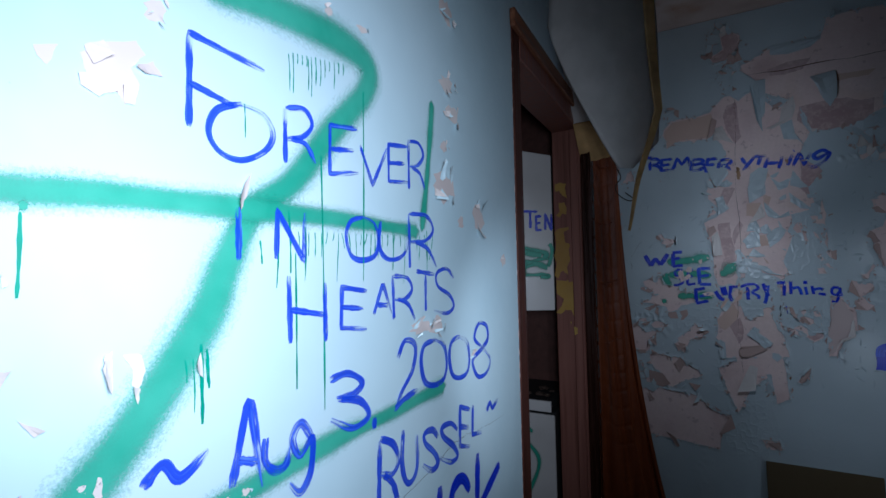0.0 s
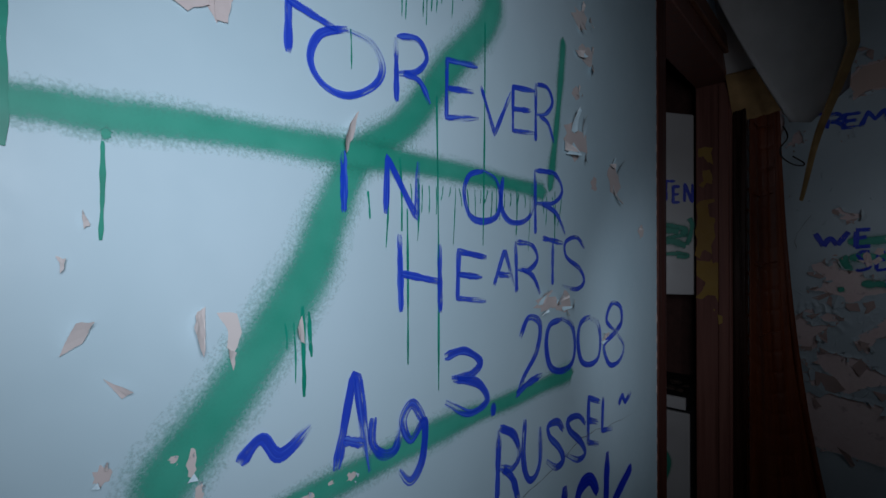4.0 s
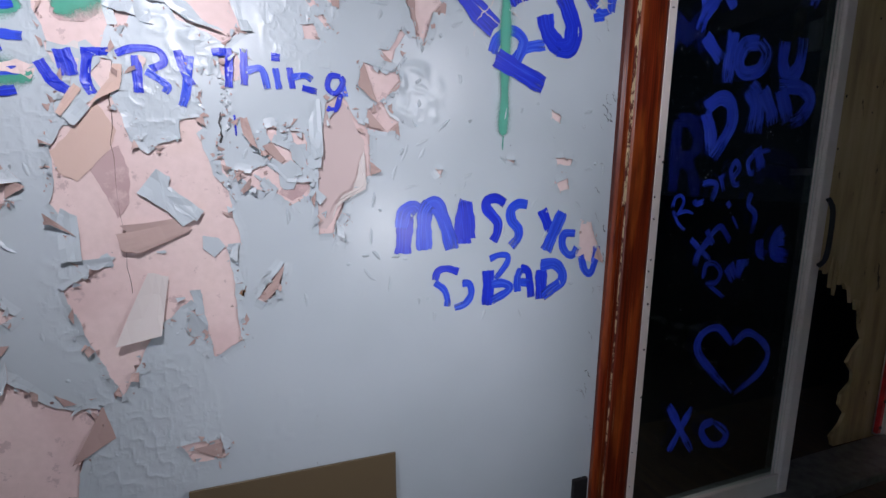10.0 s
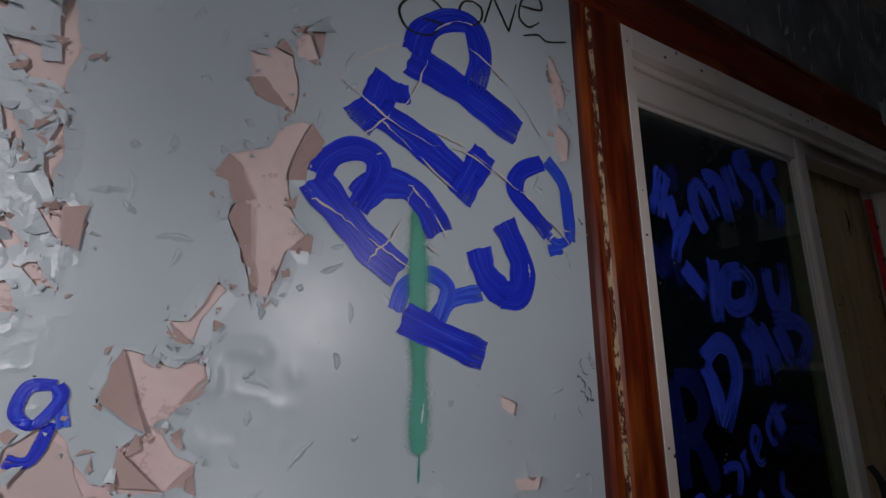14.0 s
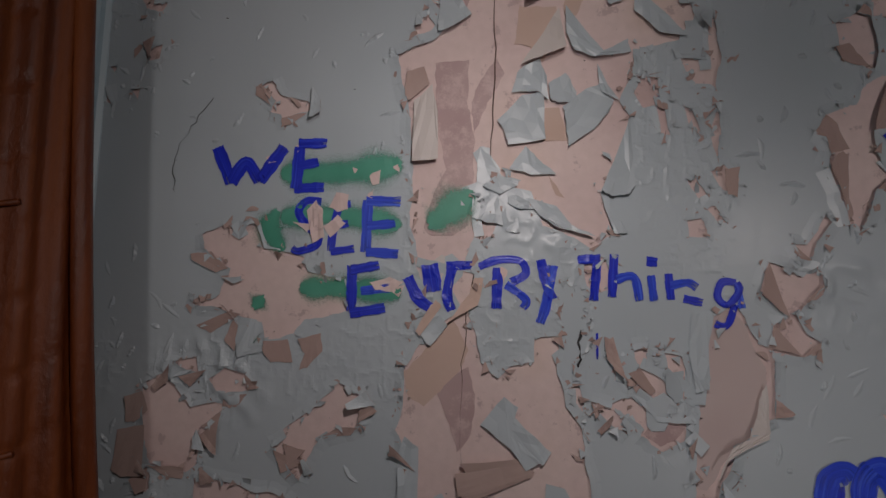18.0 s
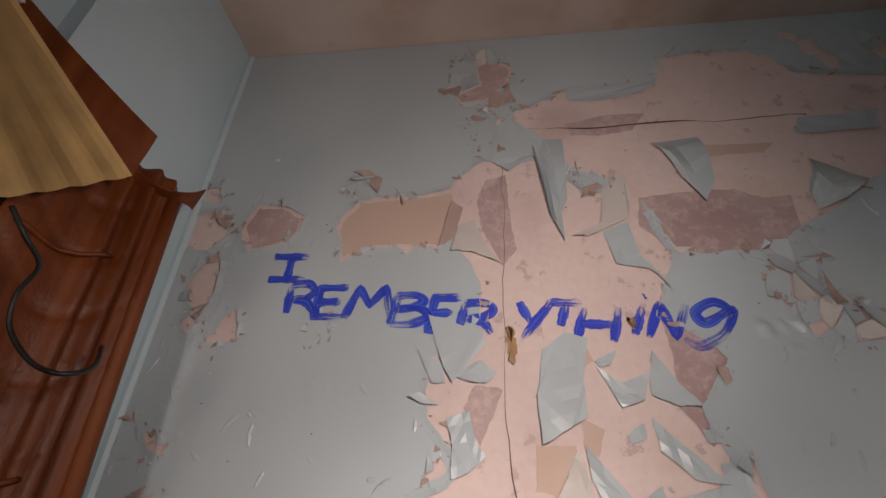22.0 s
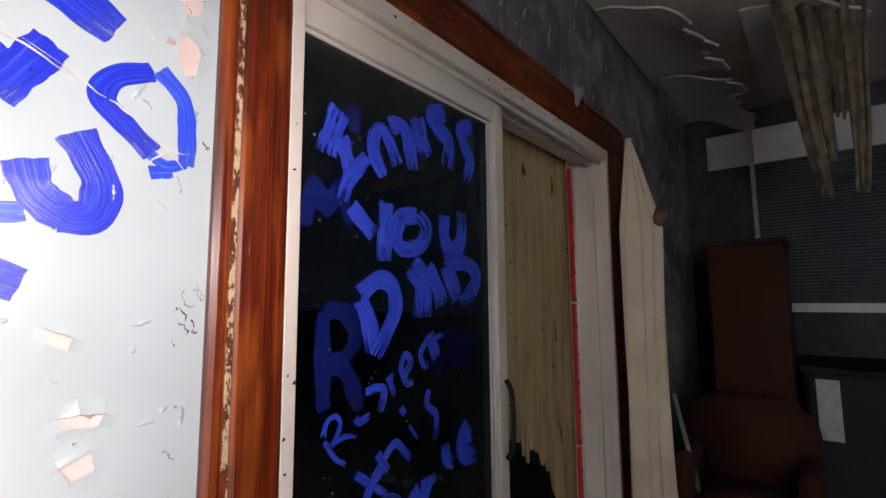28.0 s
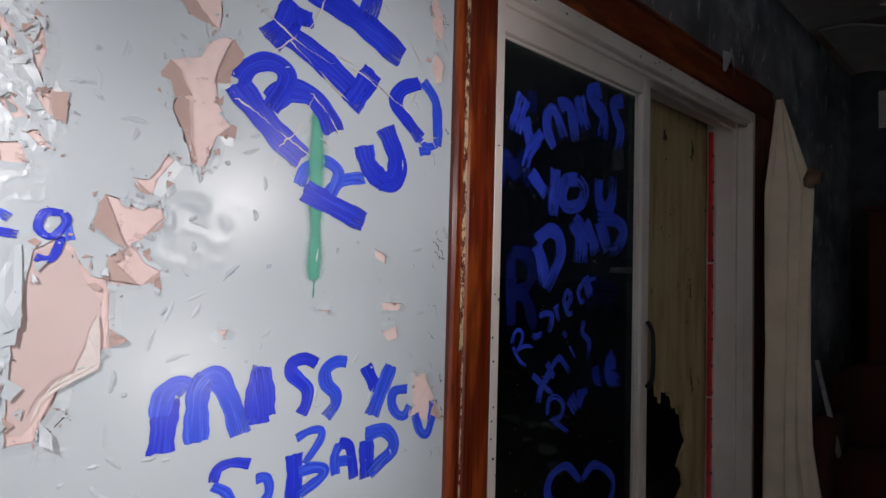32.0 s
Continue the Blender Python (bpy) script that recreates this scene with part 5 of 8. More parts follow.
bare("0.721,1.641 0.763,1.657 0.775,1.688 0.801,1.703 0.814,1.703 0.829,1.685 0.819,1.657 0.808,1.624 0.790,1.621 0.794,1.587 0.804,1.566 0.823,1.553 0.819,1.533 0.794,1.533 0.784,1.498 0.773,1.467 0.766,1.479 0.756,1.477 0.748,1.506 0.737,1.536 0.726,1.561 0.729,1.585 0.737,1.585 0.720,1.610 0.706,1.616")
bare("0.731,1.781 0.737,1.746 0.748,1.729 0.775,1.717 0.790,1.712 0.794,1.738 0.791,1.767 0.784,1.793 0.762,1.799")
bare("0.680,1.445 0.698,1.445 0.723,1.489 0.733,1.480 0.711,1.448 0.705,1.422 0.687,1.430")
bare("0.805,1.205 0.824,1.204 0.817,1.190")
bare("1.101,1.354 1.129,1.340 1.125,1.324 1.103,1.335")
bare("1.120,1.240 1.169,1.238 1.163,1.222 1.125,1.224")
bare("1.125,1.179 1.158,1.191 1.163,1.164 1.139,1.158")
bare("0.982,1.231 1.005,1.230 1.001,1.223")
bare("1.209,1.084 1.241,1.079 1.265,0.994 1.251,0.972 1.198,0.992 1.206,1.029")
bare("-0.435,2.338 -0.392,2.343 -0.376,2.287 -0.416,2.289")
bare("-0.433,2.202 -0.424,2.252 -0.370,2.264 -0.338,2.198 -0.372,2.165 -0.417,2.174")
bare("-0.315,2.225 -0.289,2.275 -0.238,2.273 -0.182,2.241 -0.188,2.206 -0.206,2.179 -0.286,2.162 -0.304,2.183")
bare("-0.111,2.209 -0.098,2.244 -0.066,2.279 0.077,2.286 0.124,2.298 0.138,2.261 0.126,2.179 0.099,2.155 0.055,2.159 0.039,2.144 0.021,2.160 -0.041,2.160 -0.093,2.130 -0.094,2.175")
bare("0.127,2.580 0.188,2.614 0.175,2.700 0.218,2.706 0.265,2.668 0.255,2.607 0.200,2.554 0.140,2.549")
bare("0.224,2.487 0.383,2.565 0.586,2.574 0.611,2.661 0.760,2.671 0.856,2.659 0.878,2.581 1.060,2.553 0.950,2.298 0.830,2.212 0.760,2.178 0.698,2.132 0.582,2.125 0.537,2.138 0.498,2.242 0.484,2.284 0.314,2.362 0.245,2.391 0.210,2.444")
bare("0.124,2.305 0.184,2.363 0.314,2.362 0.394,2.261 0.484,2.284 0.503,2.164 0.525,2.127 0.471,2.008 0.548,1.958 0.566,1.930 0.507,1.861 0.517,1.755 0.446,1.739 0.181,1.733 0.132,1.794 0.091,1.843 0.091,1.934 0.139,1.973 0.182,1.972 0.179,2.080 0.131,2.179")
bare("-0.294,0.822 -0.201,0.856 -0.127,0.842 -0.005,0.826 0.075,0.753 0.148,0.738 0.108,0.640 0.093,0.563 -0.291,0.606")
bare("-0.218,1.034 -0.069,1.011 0.009,0.958 0.033,0.932 -0.052,0.895 -0.127,0.842 -0.142,0.884 -0.217,0.985")
bare("-0.081,1.111 0.006,1.193 0.046,1.175 0.039,1.133 -0.008,1.118 -0.039,1.085")
bare("0.105,0.971 0.203,1.035 0.340,1.030 0.374,1.065 0.394,0.851 0.341,0.819 0.323,0.961 0.238,0.878 0.181,0.761 0.138,0.867")
bare("0.425,0.934 0.479,1.007 0.470,0.950 0.442,0.925")
bare("0.271,0.641 0.343,0.643 0.352,0.598 0.292,0.599")

bare("-0.392,2.095 -0.368,2.132 -0.337,2.138 -0.332,2.094 -0.335,2.046 -0.362,2.023")
bare("-0.383,2.012 -0.361,2.037 -0.342,2.011 -0.362,1.990")
bare("-0.330,1.966 -0.307,1.989 -0.295,2.022 -0.275,2.033 -0.260,1.978 -0.284,1.967")
bare("-0.378,1.814 -0.362,1.823 -0.337,1.797 -0.342,1.784 -0.362,1.788")
bare("-0.421,1.845 -0.408,1.851 -0.404,1.836")
word(wall_left, "L", "the word forever in thin blue brush paint", 0.0082)
put("F", 0.292, 1.658, 0.116, 0.031, 0.000, 0.108)
put("O", 0.329, 1.631, 0.090, 0.018, 0.000, 0.067)
put("R", 0.437, 1.647, 0.060, 0.012, 0.001, 0.076)
put("E", 0.525, 1.649, 0.073, 0.013, 0.001, 0.075)
put("V", 0.600, 1.643, 0.077, 0.012, 0.001, 0.067)
put("E", 0.678, 1.661, 0.072, 0.012, 0.001, 0.069)
put("R", 0.745, 1.658, 0.064, 0.009, 0.003, 0.095)
word(wall_left, "L", "the words in our in thin blue brush paint", 0.0092)
put("I", 0.365, 1.516, 0.007, 0.000, -0.001, 0.064)
put("N", 0.423, 1.518, 0.055, 0.000, 0.000, 0.067)
put("O", 0.564, 1.518, 0.083, 0.000, 0.001, 0.073)
put("U", 0.647, 1.520, 0.098, 0.001, 0.002, 0.067)
put("R", 0.741, 1.506, 0.110, 0.000, 0.003, 0.105)
word(wall_left, "L", "the word hearts in blue brush paint", 0.009)
put("H", 0.444, 1.408, 0.076, -0.011, 0.001, 0.087)
put("E", 0.547, 1.414, 0.070, -0.009, 0.001, 0.063)
put("A", 0.633, 1.428, 0.053, -0.005, 0.001, 0.049)
put("R", 0.686, 1.413, 0.076, -0.008, 0.002, 0.079)
put("T", 0.769, 1.422, 0.073, -0.006, 0.002, 0.079)
put("S", 0.835, 1.409, 0.101, -0.009, 0.004, 0.099)
word(wall_left, "L", "the date Aug 3 2008 in blue brush paint", 0.012)
put("3", 0.515, 1.275, 0.099, -0.030, 0.001, 0.082)
put("A", 0.360, 1.254, 0.043, -0.016, 0.002, 0.098)
put("u", 0.404, 1.256, 0.046, -0.016, 0.001, 0.043)
put("g", 0.445, 1.211, 0.046, -0.018, 0.002, 0.093)
put("~", 0.262, 1.293, 0.066, -0.023, 0.001, 0.038)
put(",", 0.624, 1.239, 0.014, -0.004, 0.000, 0.020)
put("2", 0.689, 1.251, 0.079, -0.020, 0.008, 0.125)
put("0", 0.780, 1.272, 0.108, -0.020, 0.006, 0.094)
put("0", 0.902, 1.260, 0.104, -0.018, 0.006, 0.094)
put("8", 1.024, 1.239, 0.109, -0.018, 0.010, 0.131)
word(wall_left, "L", "a painted name in blue brush paint", 0.013)
put("R", 0.636, 1.113, 0.064, -0.035, 0.007, 0.103)
put("U", 0.708, 1.118, 0.055, -0.026, 0.006, 0.091)
put("S", 0.779, 1.115, 0.067, -0.029, 0.005, 0.079)
put("S", 0.847, 1.105, 0.090, -0.036, 0.006, 0.081)
put("E", 0.943, 1.102, 0.060, -0.021, 0.006, 0.086)
put("L", 1.013, 1.103, 0.056, -0.018, 0.006, 0.070)
put("~", 1.104, 1.137, 0.073, -0.019, 0.003, 0.032)
word(wall_left, "L", "thick blue painted letters of a second name", 0.026)
put("I", 0.821, 0.934, 0.044, -0.029, 0.009, 0.132)
put("C", 0.889, 0.898, 0.095, -0.062, 0.012, 0.167)
put("K", 1.014, 0.880, 0.151, -0.088, 0.014, 0.184)
word(wall_back, "B", "the words I remberything in blue brush paint", 0.0165)
put("Is", -0.227, 2.093, 0.073, -0.002, 0.001, 0.054)
put("R", -0.182, 2.024, 0.056, -0.001, 0.002, 0.059)
put("E", -0.126, 2.017, 0.060, -0.001, 0.004, 0.057)
put("M", -0.068, 2.012, 0.085, -0.001, 0.007, 0.060)
put("B", 0.016, 2.000, 0.068, -0.001, 0.009, 0.055)
put("E", 0.084, 1.989, 0.050, -0.001, 0.013, 0.061)
put("R", 0.135, 1.983, 0.062, -0.001, 0.013, 0.055)
put("Y", 0.228, 1.971, 0.058, 0.000, 0.019, 0.068)
put("T", 0.286, 1.993, 0.053, -0.001, 0.015, 0.045)
put("H", 0.333, 1.965, 0.067, -0.001, 0.021, 0.061)
put("i", 0.420, 1.977, 0.025, 0.000, 0.029, 0.071)
put("N", 0.451, 1.971, 0.048, -0.001, 0.025, 0.058)
put("9", 0.501, 1.957, 0.072, -0.001, 0.035, 0.075)
word(wall_back, "B", "the words gone all gone in thin black marker", 0.004, ink=INK)
put("G", 0.921, 2.027, 0.044, 0.003, 0.010, 0.051)
put("o", 0.973, 2.034, 0.029, 0.002, 0.009, 0.040)
put("n", 1.008, 2.048, 0.029, 0.002, 0.008, 0.032)
put("e", 1.048, 2.071, 0.035, 0.002, 0.008, 0.033)
put("A", 0.955, 1.975, 0.033, 0.002, 0.011, 0.049)
put("L", 0.999, 1.988, 0.028, 0.002, 0.009, 0.038)
put("L", 1.039, 2.002, 0.031, 0.002, 0.009, 0.037)
put("G", 0.924, 1.895, 0.077, 0.003, 0.016, 0.072)
put("O", 1.032, 1.944, 0.045, 0.002, 0.014, 0.052)
put("N", 1.087, 1.963, 0.059, 0.003, 0.018, 0.063)
put("e", 1.153, 1.991, 0.055, 0.004, 0.024, 0.077)
put("~", 1.176, 1.970, 0.098, 0.005, 0.007, 0.020)
word(wall_back, "B", "the words we see everything in flaking blue brush paint", 0.02)
stroke("-0.220,1.558 -0.192,1.500", 0.0208)
stroke("-0.192,1.500 -0.170,1.534 -0.145,1.505", 0.0207)
stroke("-0.145,1.505 -0.108,1.562", 0.0210)
stroke("-0.082,1.563 -0.084,1.495", 0.0188)
stroke("-0.085,1.569 -0.038,1.571", 0.0158)
stroke("-0.082,1.532 -0.050,1.540", 0.0149)
stroke("-0.087,1.496 -0.038,1.500", 0.0156)
stroke("-0.041,1.476 -0.064,1.477 -0.077,1.459 -0.062,1.437 -0.042,1.424 -0.045,1.406 -0.073,1.395 -0.084,1.399", 0.0128)
stroke("-0.011,1.474 -0.018,1.439 -0.021,1.398", 0.0129)
stroke("-0.020,1.471 0.007,1.475", 0.0119)
stroke("-0.020,1.437 0.005,1.444", 0.0118)
stroke("-0.021,1.397 0.017,1.404", 0.0117)
stroke("0.034,1.482 0.036,1.400", 0.0164, True)
stroke("0.032,1.481 0.087,1.482", 0.0154, True)
stroke("0.035,1.441 0.080,1.447", 0.0144, True)
stroke("0.036,1.400 0.088,1.399", 0.0152, True)
stroke("0.016,1.377 0.018,1.306", 0.0164)
stroke("0.014,1.370 0.059,1.380", 0.0152)
stroke("0.032,1.338 0.077,1.345", 0.0133, True)
stroke("0.017,1.302 0.072,1.314", 0.0151)
stroke("0.105,1.364 0.123,1.332 0.143,1.318", 0.0178)
stroke("0.138,1.386 0.147,1.344", 0.0267)
stroke("0.175,1.389 0.168,1.341 0.177,1.316", 0.0150)
stroke("0.164,1.385 0.205,1.388", 0.0132)
stroke("0.244,1.386 0.245,1.323", 0.0157)
stroke("0.215,1.386 0.243,1.398 0.278,1.398 0.287,1.379 0.266,1.365", 0.0122)
stroke("0.258,1.361 0.289,1.340 0.285,1.326", 0.0121, True)
stroke("0.309,1.402 0.319,1.368 0.329,1.342", 0.0155)
stroke("0.328,1.394 0.320,1.333 0.312,1.305", 0.0145, True)
stroke("0.365,1.405 0.399,1.408", 0.0139)
stroke("0.394,1.406 0.391,1.344", 0.0135)
stroke("0.419,1.416 0.418,1.351", 0.0135)
stroke("0.424,1.378 0.449,1.383 0.459,1.348", 0.0128, True)
stroke("0.474,1.387 0.480,1.349", 0.0117, True)
stroke("0.467,1.408 0.483,1.407", 0.0146)
stroke("0.500,1.391 0.505,1.352", 0.0125)
stroke("0.504,1.373 0.528,1.379 0.542,1.372", 0.0119, True)
stroke("0.523,1.355 0.551,1.350", 0.0119)
stroke("0.598,1.383 0.578,1.382 0.572,1.360 0.587,1.349 0.603,1.371 0.598,1.383", 0.0107)
stroke("0.599,1.383 0.608,1.345", 0.0098, True)
stroke("0.598,1.350 0.588,1.319 0.570,1.320", 0.0106)
stroke("0.398,1.295 0.400,1.256", 0.0034)
word(wall_back, "B", "the words miss you in thick blue brush paint", 0.02)
stroke("0.731,1.015 0.735,1.072 0.738,1.100", 0.0364)
stroke("0.726,1.072 0.734,1.109 0.755,1.120 0.766,1.110", 0.0303, True)
stroke("0.781,1.022 0.780,1.072 0.782,1.106 0.795,1.125", 0.0361, True)
stroke("0.783,1.116 0.806,1.127 0.825,1.095 0.839,1.059 0.850,1.021", 0.0334, True)
stroke("0.869,1.044 0.871,1.096 0.880,1.135", 0.0295)
stroke("0.891,1.046 0.887,1.090 0.880,1.131", 0.0345)
stroke("0.880,1.035 0.881,1.089", 0.0343)
word(wall_back, "B", "the words miss you in blue brush paint", 0.02)
stroke("0.984,1.128 0.961,1.140 0.937,1.135 0.935,1.117 0.950,1.100 0.966,1.082 0.965,1.056 0.955,1.037", 0.0242)
stroke("1.046,1.125 1.021,1.127 1.001,1.112 1.004,1.087 1.023,1.065 1.023,1.044 1.005,1.023", 0.0247, True)
stroke("1.088,1.112 1.115,1.060", 0.0267)
stroke("1.149,1.106 1.128,1.060 1.105,1.008", 0.0328, True)
stroke("1.191,1.051 1.158,1.050 1.153,1.024 1.167,1.001 1.186,0.995 1.199,1.014", 0.0208, True)
stroke("1.214,0.992 1.227,0.955 1.248,0.944 1.262,0.989 1.262,1.015", 0.0203, True)
word(wall_back, "B", "the words so bad in blue brush paint", 0.02)
stroke("0.867,0.967 0.839,0.976 0.816,0.971 0.809,0.950", 0.0168)
stroke("0.808,0.944 0.831,0.927 0.841,0.902 0.840,0.885", 0.0153, True)
stroke("0.878,0.938 0.896,0.936 0.902,0.911 0.887,0.888 0.859,0.880", 0.0173, True)
stroke("0.945,0.966 0.947,0.922 0.945,0.879", 0.0295)
stroke("0.948,0.994 0.973,1.003 0.996,1.000 0.994,0.980 0.965,0.944", 0.0154, True)
stroke("0.954,0.930 0.982,0.933 1.004,0.924 0.999,0.910 0.958,0.891", 0.0206, True)
stroke("1.029,0.908 1.026,0.943 1.036,0.965", 0.0194, True)
stroke("1.034,0.967 1.054,0.960 1.062,0.939 1.069,0.890", 0.0202)
stroke("1.030,0.933 1.064,0.927", 0.0203, True)
stroke("1.095,0.960 1.097,0.919 1.099,0.884", 0.0330)
stroke("1.092,0.971 1.133,0.974 1.158,0.950 1.156,0.925 1.127,0.907 1.103,0.890", 0.0284, True)
word(wall_back, "B", "the letters RIP in thick blue brush paint", 0.02)
stroke("0.950,1.849 1.023,1.828 1.087,1.804 1.152,1.771", 0.0566)
stroke("0.959,1.857 0.975,1.904 1.018,1.940 1.064,1.945 1.080,1.889 1.065,1.830", 0.0427)
stroke("0.917,1.806 0.899,1.756 0.870,1.719", 0.0461)
stroke("0.903,1.744 0.965,1.717 1.037,1.673 1.053,1.660", 0.0492)
stroke("1.084,1.723 1.058,1.677 1.034,1.639", 0.0448)
stroke("0.930,1.798 0.935,1.767", 0.0384)
stroke("0.819,1.629 0.859,1.586 0.898,1.548 0.940,1.516", 0.0462)
stroke("0.823,1.634 0.839,1.662 0.868,1.681 0.896,1.678 0.906,1.655 0.878,1.597", 0.0335)
stroke("0.878,1.609 0.909,1.638 0.952,1.639 0.984,1.611 1.002,1.578", 0.0423)
word(wall_back, "B", "the letters RUD in blue brush paint", 0.02)
stroke("0.945,1.458 0.993,1.438 1.073,1.407", 0.0411)
stroke("0.936,1.465 0.949,1.499 0.984,1.519 1.014,1.502 1.007,1.470 0.991,1.438", 0.0234, True)
stroke("0.984,1.443 1.021,1.484 1.072,1.498", 0.0241, True)
stroke("1.068,1.563 1.081,1.524 1.116,1.494", 0.0435)
stroke("1.104,1.496 1.141,1.502 1.149,1.543 1.131,1.584 1.116,1.610", 0.0455)
stroke("1.202,1.729 1.156,1.705 1.141,1.670 1.167,1.641 1.207,1.605", 0.0312)
stroke("1.211,1.735 1.246,1.699 1.254,1.642 1.255,1.596", 0.0261, True)
stroke("1.205,1.575 1.236,1.583", 0.0196, True)
stroke("1.254,1.599 1.227,1.590 1.204,1.603", 0.0160, True)
word(panel, "G", "the words I miss you dad in thick blue paint on the glass", 0.02)
stroke("1.576,1.802 1.557,1.747 1.542,1.694", 0.0525)
stroke("1.580,1.742 1.612,1.664", 0.0415)
stroke("1.657,1.715 1.603,1.650 1.584,1.602", 0.0375)
stroke("1.708,1.679 1.675,1.734 1.682,1.782 1.712,1.788 1.754,1.716", 0.0384)
stroke("1.727,1.807 1.763,1.821 1.791,1.797 1.808,1.716", 0.0464)
stroke("1.826,1.863 1.843,1.806 1.866,1.761", 0.0579)
stroke("1.943,1.911 1.889,1.889 1.913,1.859 1.961,1.827 1.953,1.754", 0.0558)
stroke("2.074,1.907 2.017,1.882 2.034,1.838 2.062,1.799 2.039,1.730", 0.0465)
stroke("1.611,1.591 1.680,1.534", 0.0413)
stroke("1.719,1.618 1.715,1.556 1.711,1.476", 0.0459)
stroke("1.829,1.601 1.770,1.586 1.750,1.541 1.776,1.509 1.840,1.525 1.863,1.573 1.829,1.601", 0.0443)
stroke("1.938,1.617 1.937,1.554 1.968,1.518 2.011,1.548 2.017,1.636", 0.0496)
stroke("1.639,1.388 1.666,1.337 1.677,1.270", 0.0454)
stroke("1.639,1.398 1.697,1.432 1.741,1.414 1.749,1.359 1.716,1.303 1.684,1.259", 0.0441)
stroke("1.803,1.472 1.847,1.429 1.846,1.340", 0.0657)
stroke("1.863,1.468 1.910,1.411 1.927,1.373", 0.0518)
stroke("1.932,1.486 2.028,1.489 2.085,1.456 2.056,1.403 2.005,1.379", 0.0493)
stroke("1.942,1.476 1.994,1.384", 0.0567)
word(panel, "G", "the words respect this place in blue paint on the glass", 0.02)
stroke("1.548,1.114 1.557,1.142 1.579,1.149 1.590,1.129 1.569,1.093 1.551,1.104", 0.0115)
stroke("1.551,1.104 1.577,1.068 1.605,1.048", 0.0104)
stroke("1.572,1.094 1.601,1.103 1.634,1.098", 0.0109)
stroke("1.631,1.136 1.643,1.124 1.672,1.135", 0.0174)
stroke("1.658,1.181 1.687,1.189 1.715,1.180 1.702,1.134", 0.0198)
stroke("1.729,1.207 1.748,1.163", 0.0170)
stroke("1.721,1.200 1.748,1.212", 0.0132)
stroke("1.775,1.203 1.802,1.231 1.785,1.253 1.769,1.225 1.789,1.188 1.810,1.191", 0.0183)
stroke("1.860,1.277 1.839,1.251 1.850,1.221 1.869,1.223", 0.0180)
stroke("1.869,1.298 1.902,1.233", 0.0367)
stroke("1.855,1.277 1.927,1.295", 0.0152)
stroke("1.768,1.131 1.783,1.114", 0.0183)
stroke("1.797,1.086 1.827,1.047", 0.0096)
stroke("1.869,1.159 1.862,1.122 1.897,1.091 1.892,1.031", 0.0211)
stroke("1.633,1.019 1.724,0.951", 0.0190)
stroke("1.714,1.022 1.672,0.977 1.659,0.938", 0.0266)
stroke("1.696,1.046 1.728,0.999", 0.0203)
stroke("1.715,1.029 1.754,1.054 1.801,1.005", 0.0200)
stroke("1.704,0.895 1.708,0.935 1.743,0.940 1.774,0.911 1.759,0.879 1.714,0.878", 0.0185)
stroke("1.727,0.874 1.801,0.827", 0.0135)
stroke("1.805,0.931 1.840,0.884", 0.0456)
stroke("1.838,0.935 1.896,0.937", 0.0256)
stroke("1.868,0.943 1.849,0.887", 0.0338)
stroke("1.934,1.011 1.941,0.970 1.972,0.955", 0.0387)
stroke("2.041,1.039 2.005,1.006 2.013,0.963 2.079,0.950", 0.0468)
stroke("2.013,0.997 2.055,0.997", 0.0235)
word(panel, "G", "a blue painted heart and letters on the glass", 0.028)
put("h3art", 1.745, 0.516, 0.333, -0.072, -0.051, 0.234)
put("x", 1.633, 0.322, 0.115, -0.035, -0.033, 0.180)
put("o", 1.781, 0.329, 0.116, -0.033, -0.019, 0.085)

spray(wall_left, "L", "0.303,1.829 0.410,1.851 0.540,1.868 0.625,1.856 0.617,1.804 0.538,1.720 0.457,1.627 0.392,1.580 0.352,1.511 0.331,1.460 0.287,1.397 0.250,1.349 0.209,1.304 0.182,1.270", 0.044)
spray(wall_left, "L", "0.046,1.567 0.132,1.572 0.162,1.572 0.232,1.577 0.392,1.580 0.549,1.582 0.795,1.577", 0.027)
spray(wall_left, "L", "0.850,1.866 0.828,1.724 0.797,1.577", 0.020)
spray(wall_left, "L", "0.266,1.235 0.325,1.238 0.415,1.243 0.541,1.250 0.682,1.249 0.891,1.253", 0.028)
spray(wall_left, "L", "0.163,1.560 0.169,1.559", 0.020)
drip(wall_left, "L", "0.164,1.554 0.164,1.518 0.163,1.484", 0.004)
drip(wall_left, "L", "0.112,1.668 0.113,1.604 0.113,1.542", 0.006)
drip(wall_left, "L", "0.510,1.673 0.513,1.485 0.513,1.301", 0.004)
drip(wall_left, "L", "0.459,1.527 0.460,1.434 0.460,1.343", 0.004)
drip(wall_left, "L", "0.612,1.804 0.610,1.643 0.606,1.485", 0.004)
drip(wall_left, "L", "0.447,1.586 0.450,1.543 0.450,1.500", 0.004)
drip(wall_left, "L", "0.321,1.424 0.323,1.380 0.323,1.337", 0.005)
drip(wall_left, "L", "0.328,1.418 0.330,1.396 0.331,1.374", 0.004)
drip(wall_left, "L", "0.430,1.557 0.429,1.519 0.426,1.481", 0.003)
drip(wall_left, "L", "0.477,1.565 0.478,1.533 0.477,1.500", 0.003)
drip(wall_left, "L", "0.639,1.580 0.640,1.551 0.638,1.522", 0.003)
drip(wall_left, "L", "0.694,1.577 0.695,1.539 0.692,1.502", 0.004)
drip(wall_left, "L", "0.816,1.582 0.817,1.538 0.814,1.493", 0.004)
drip(wall_left, "L", "0.400,1.542 0.402,1.527 0.403,1.512", 0.003)
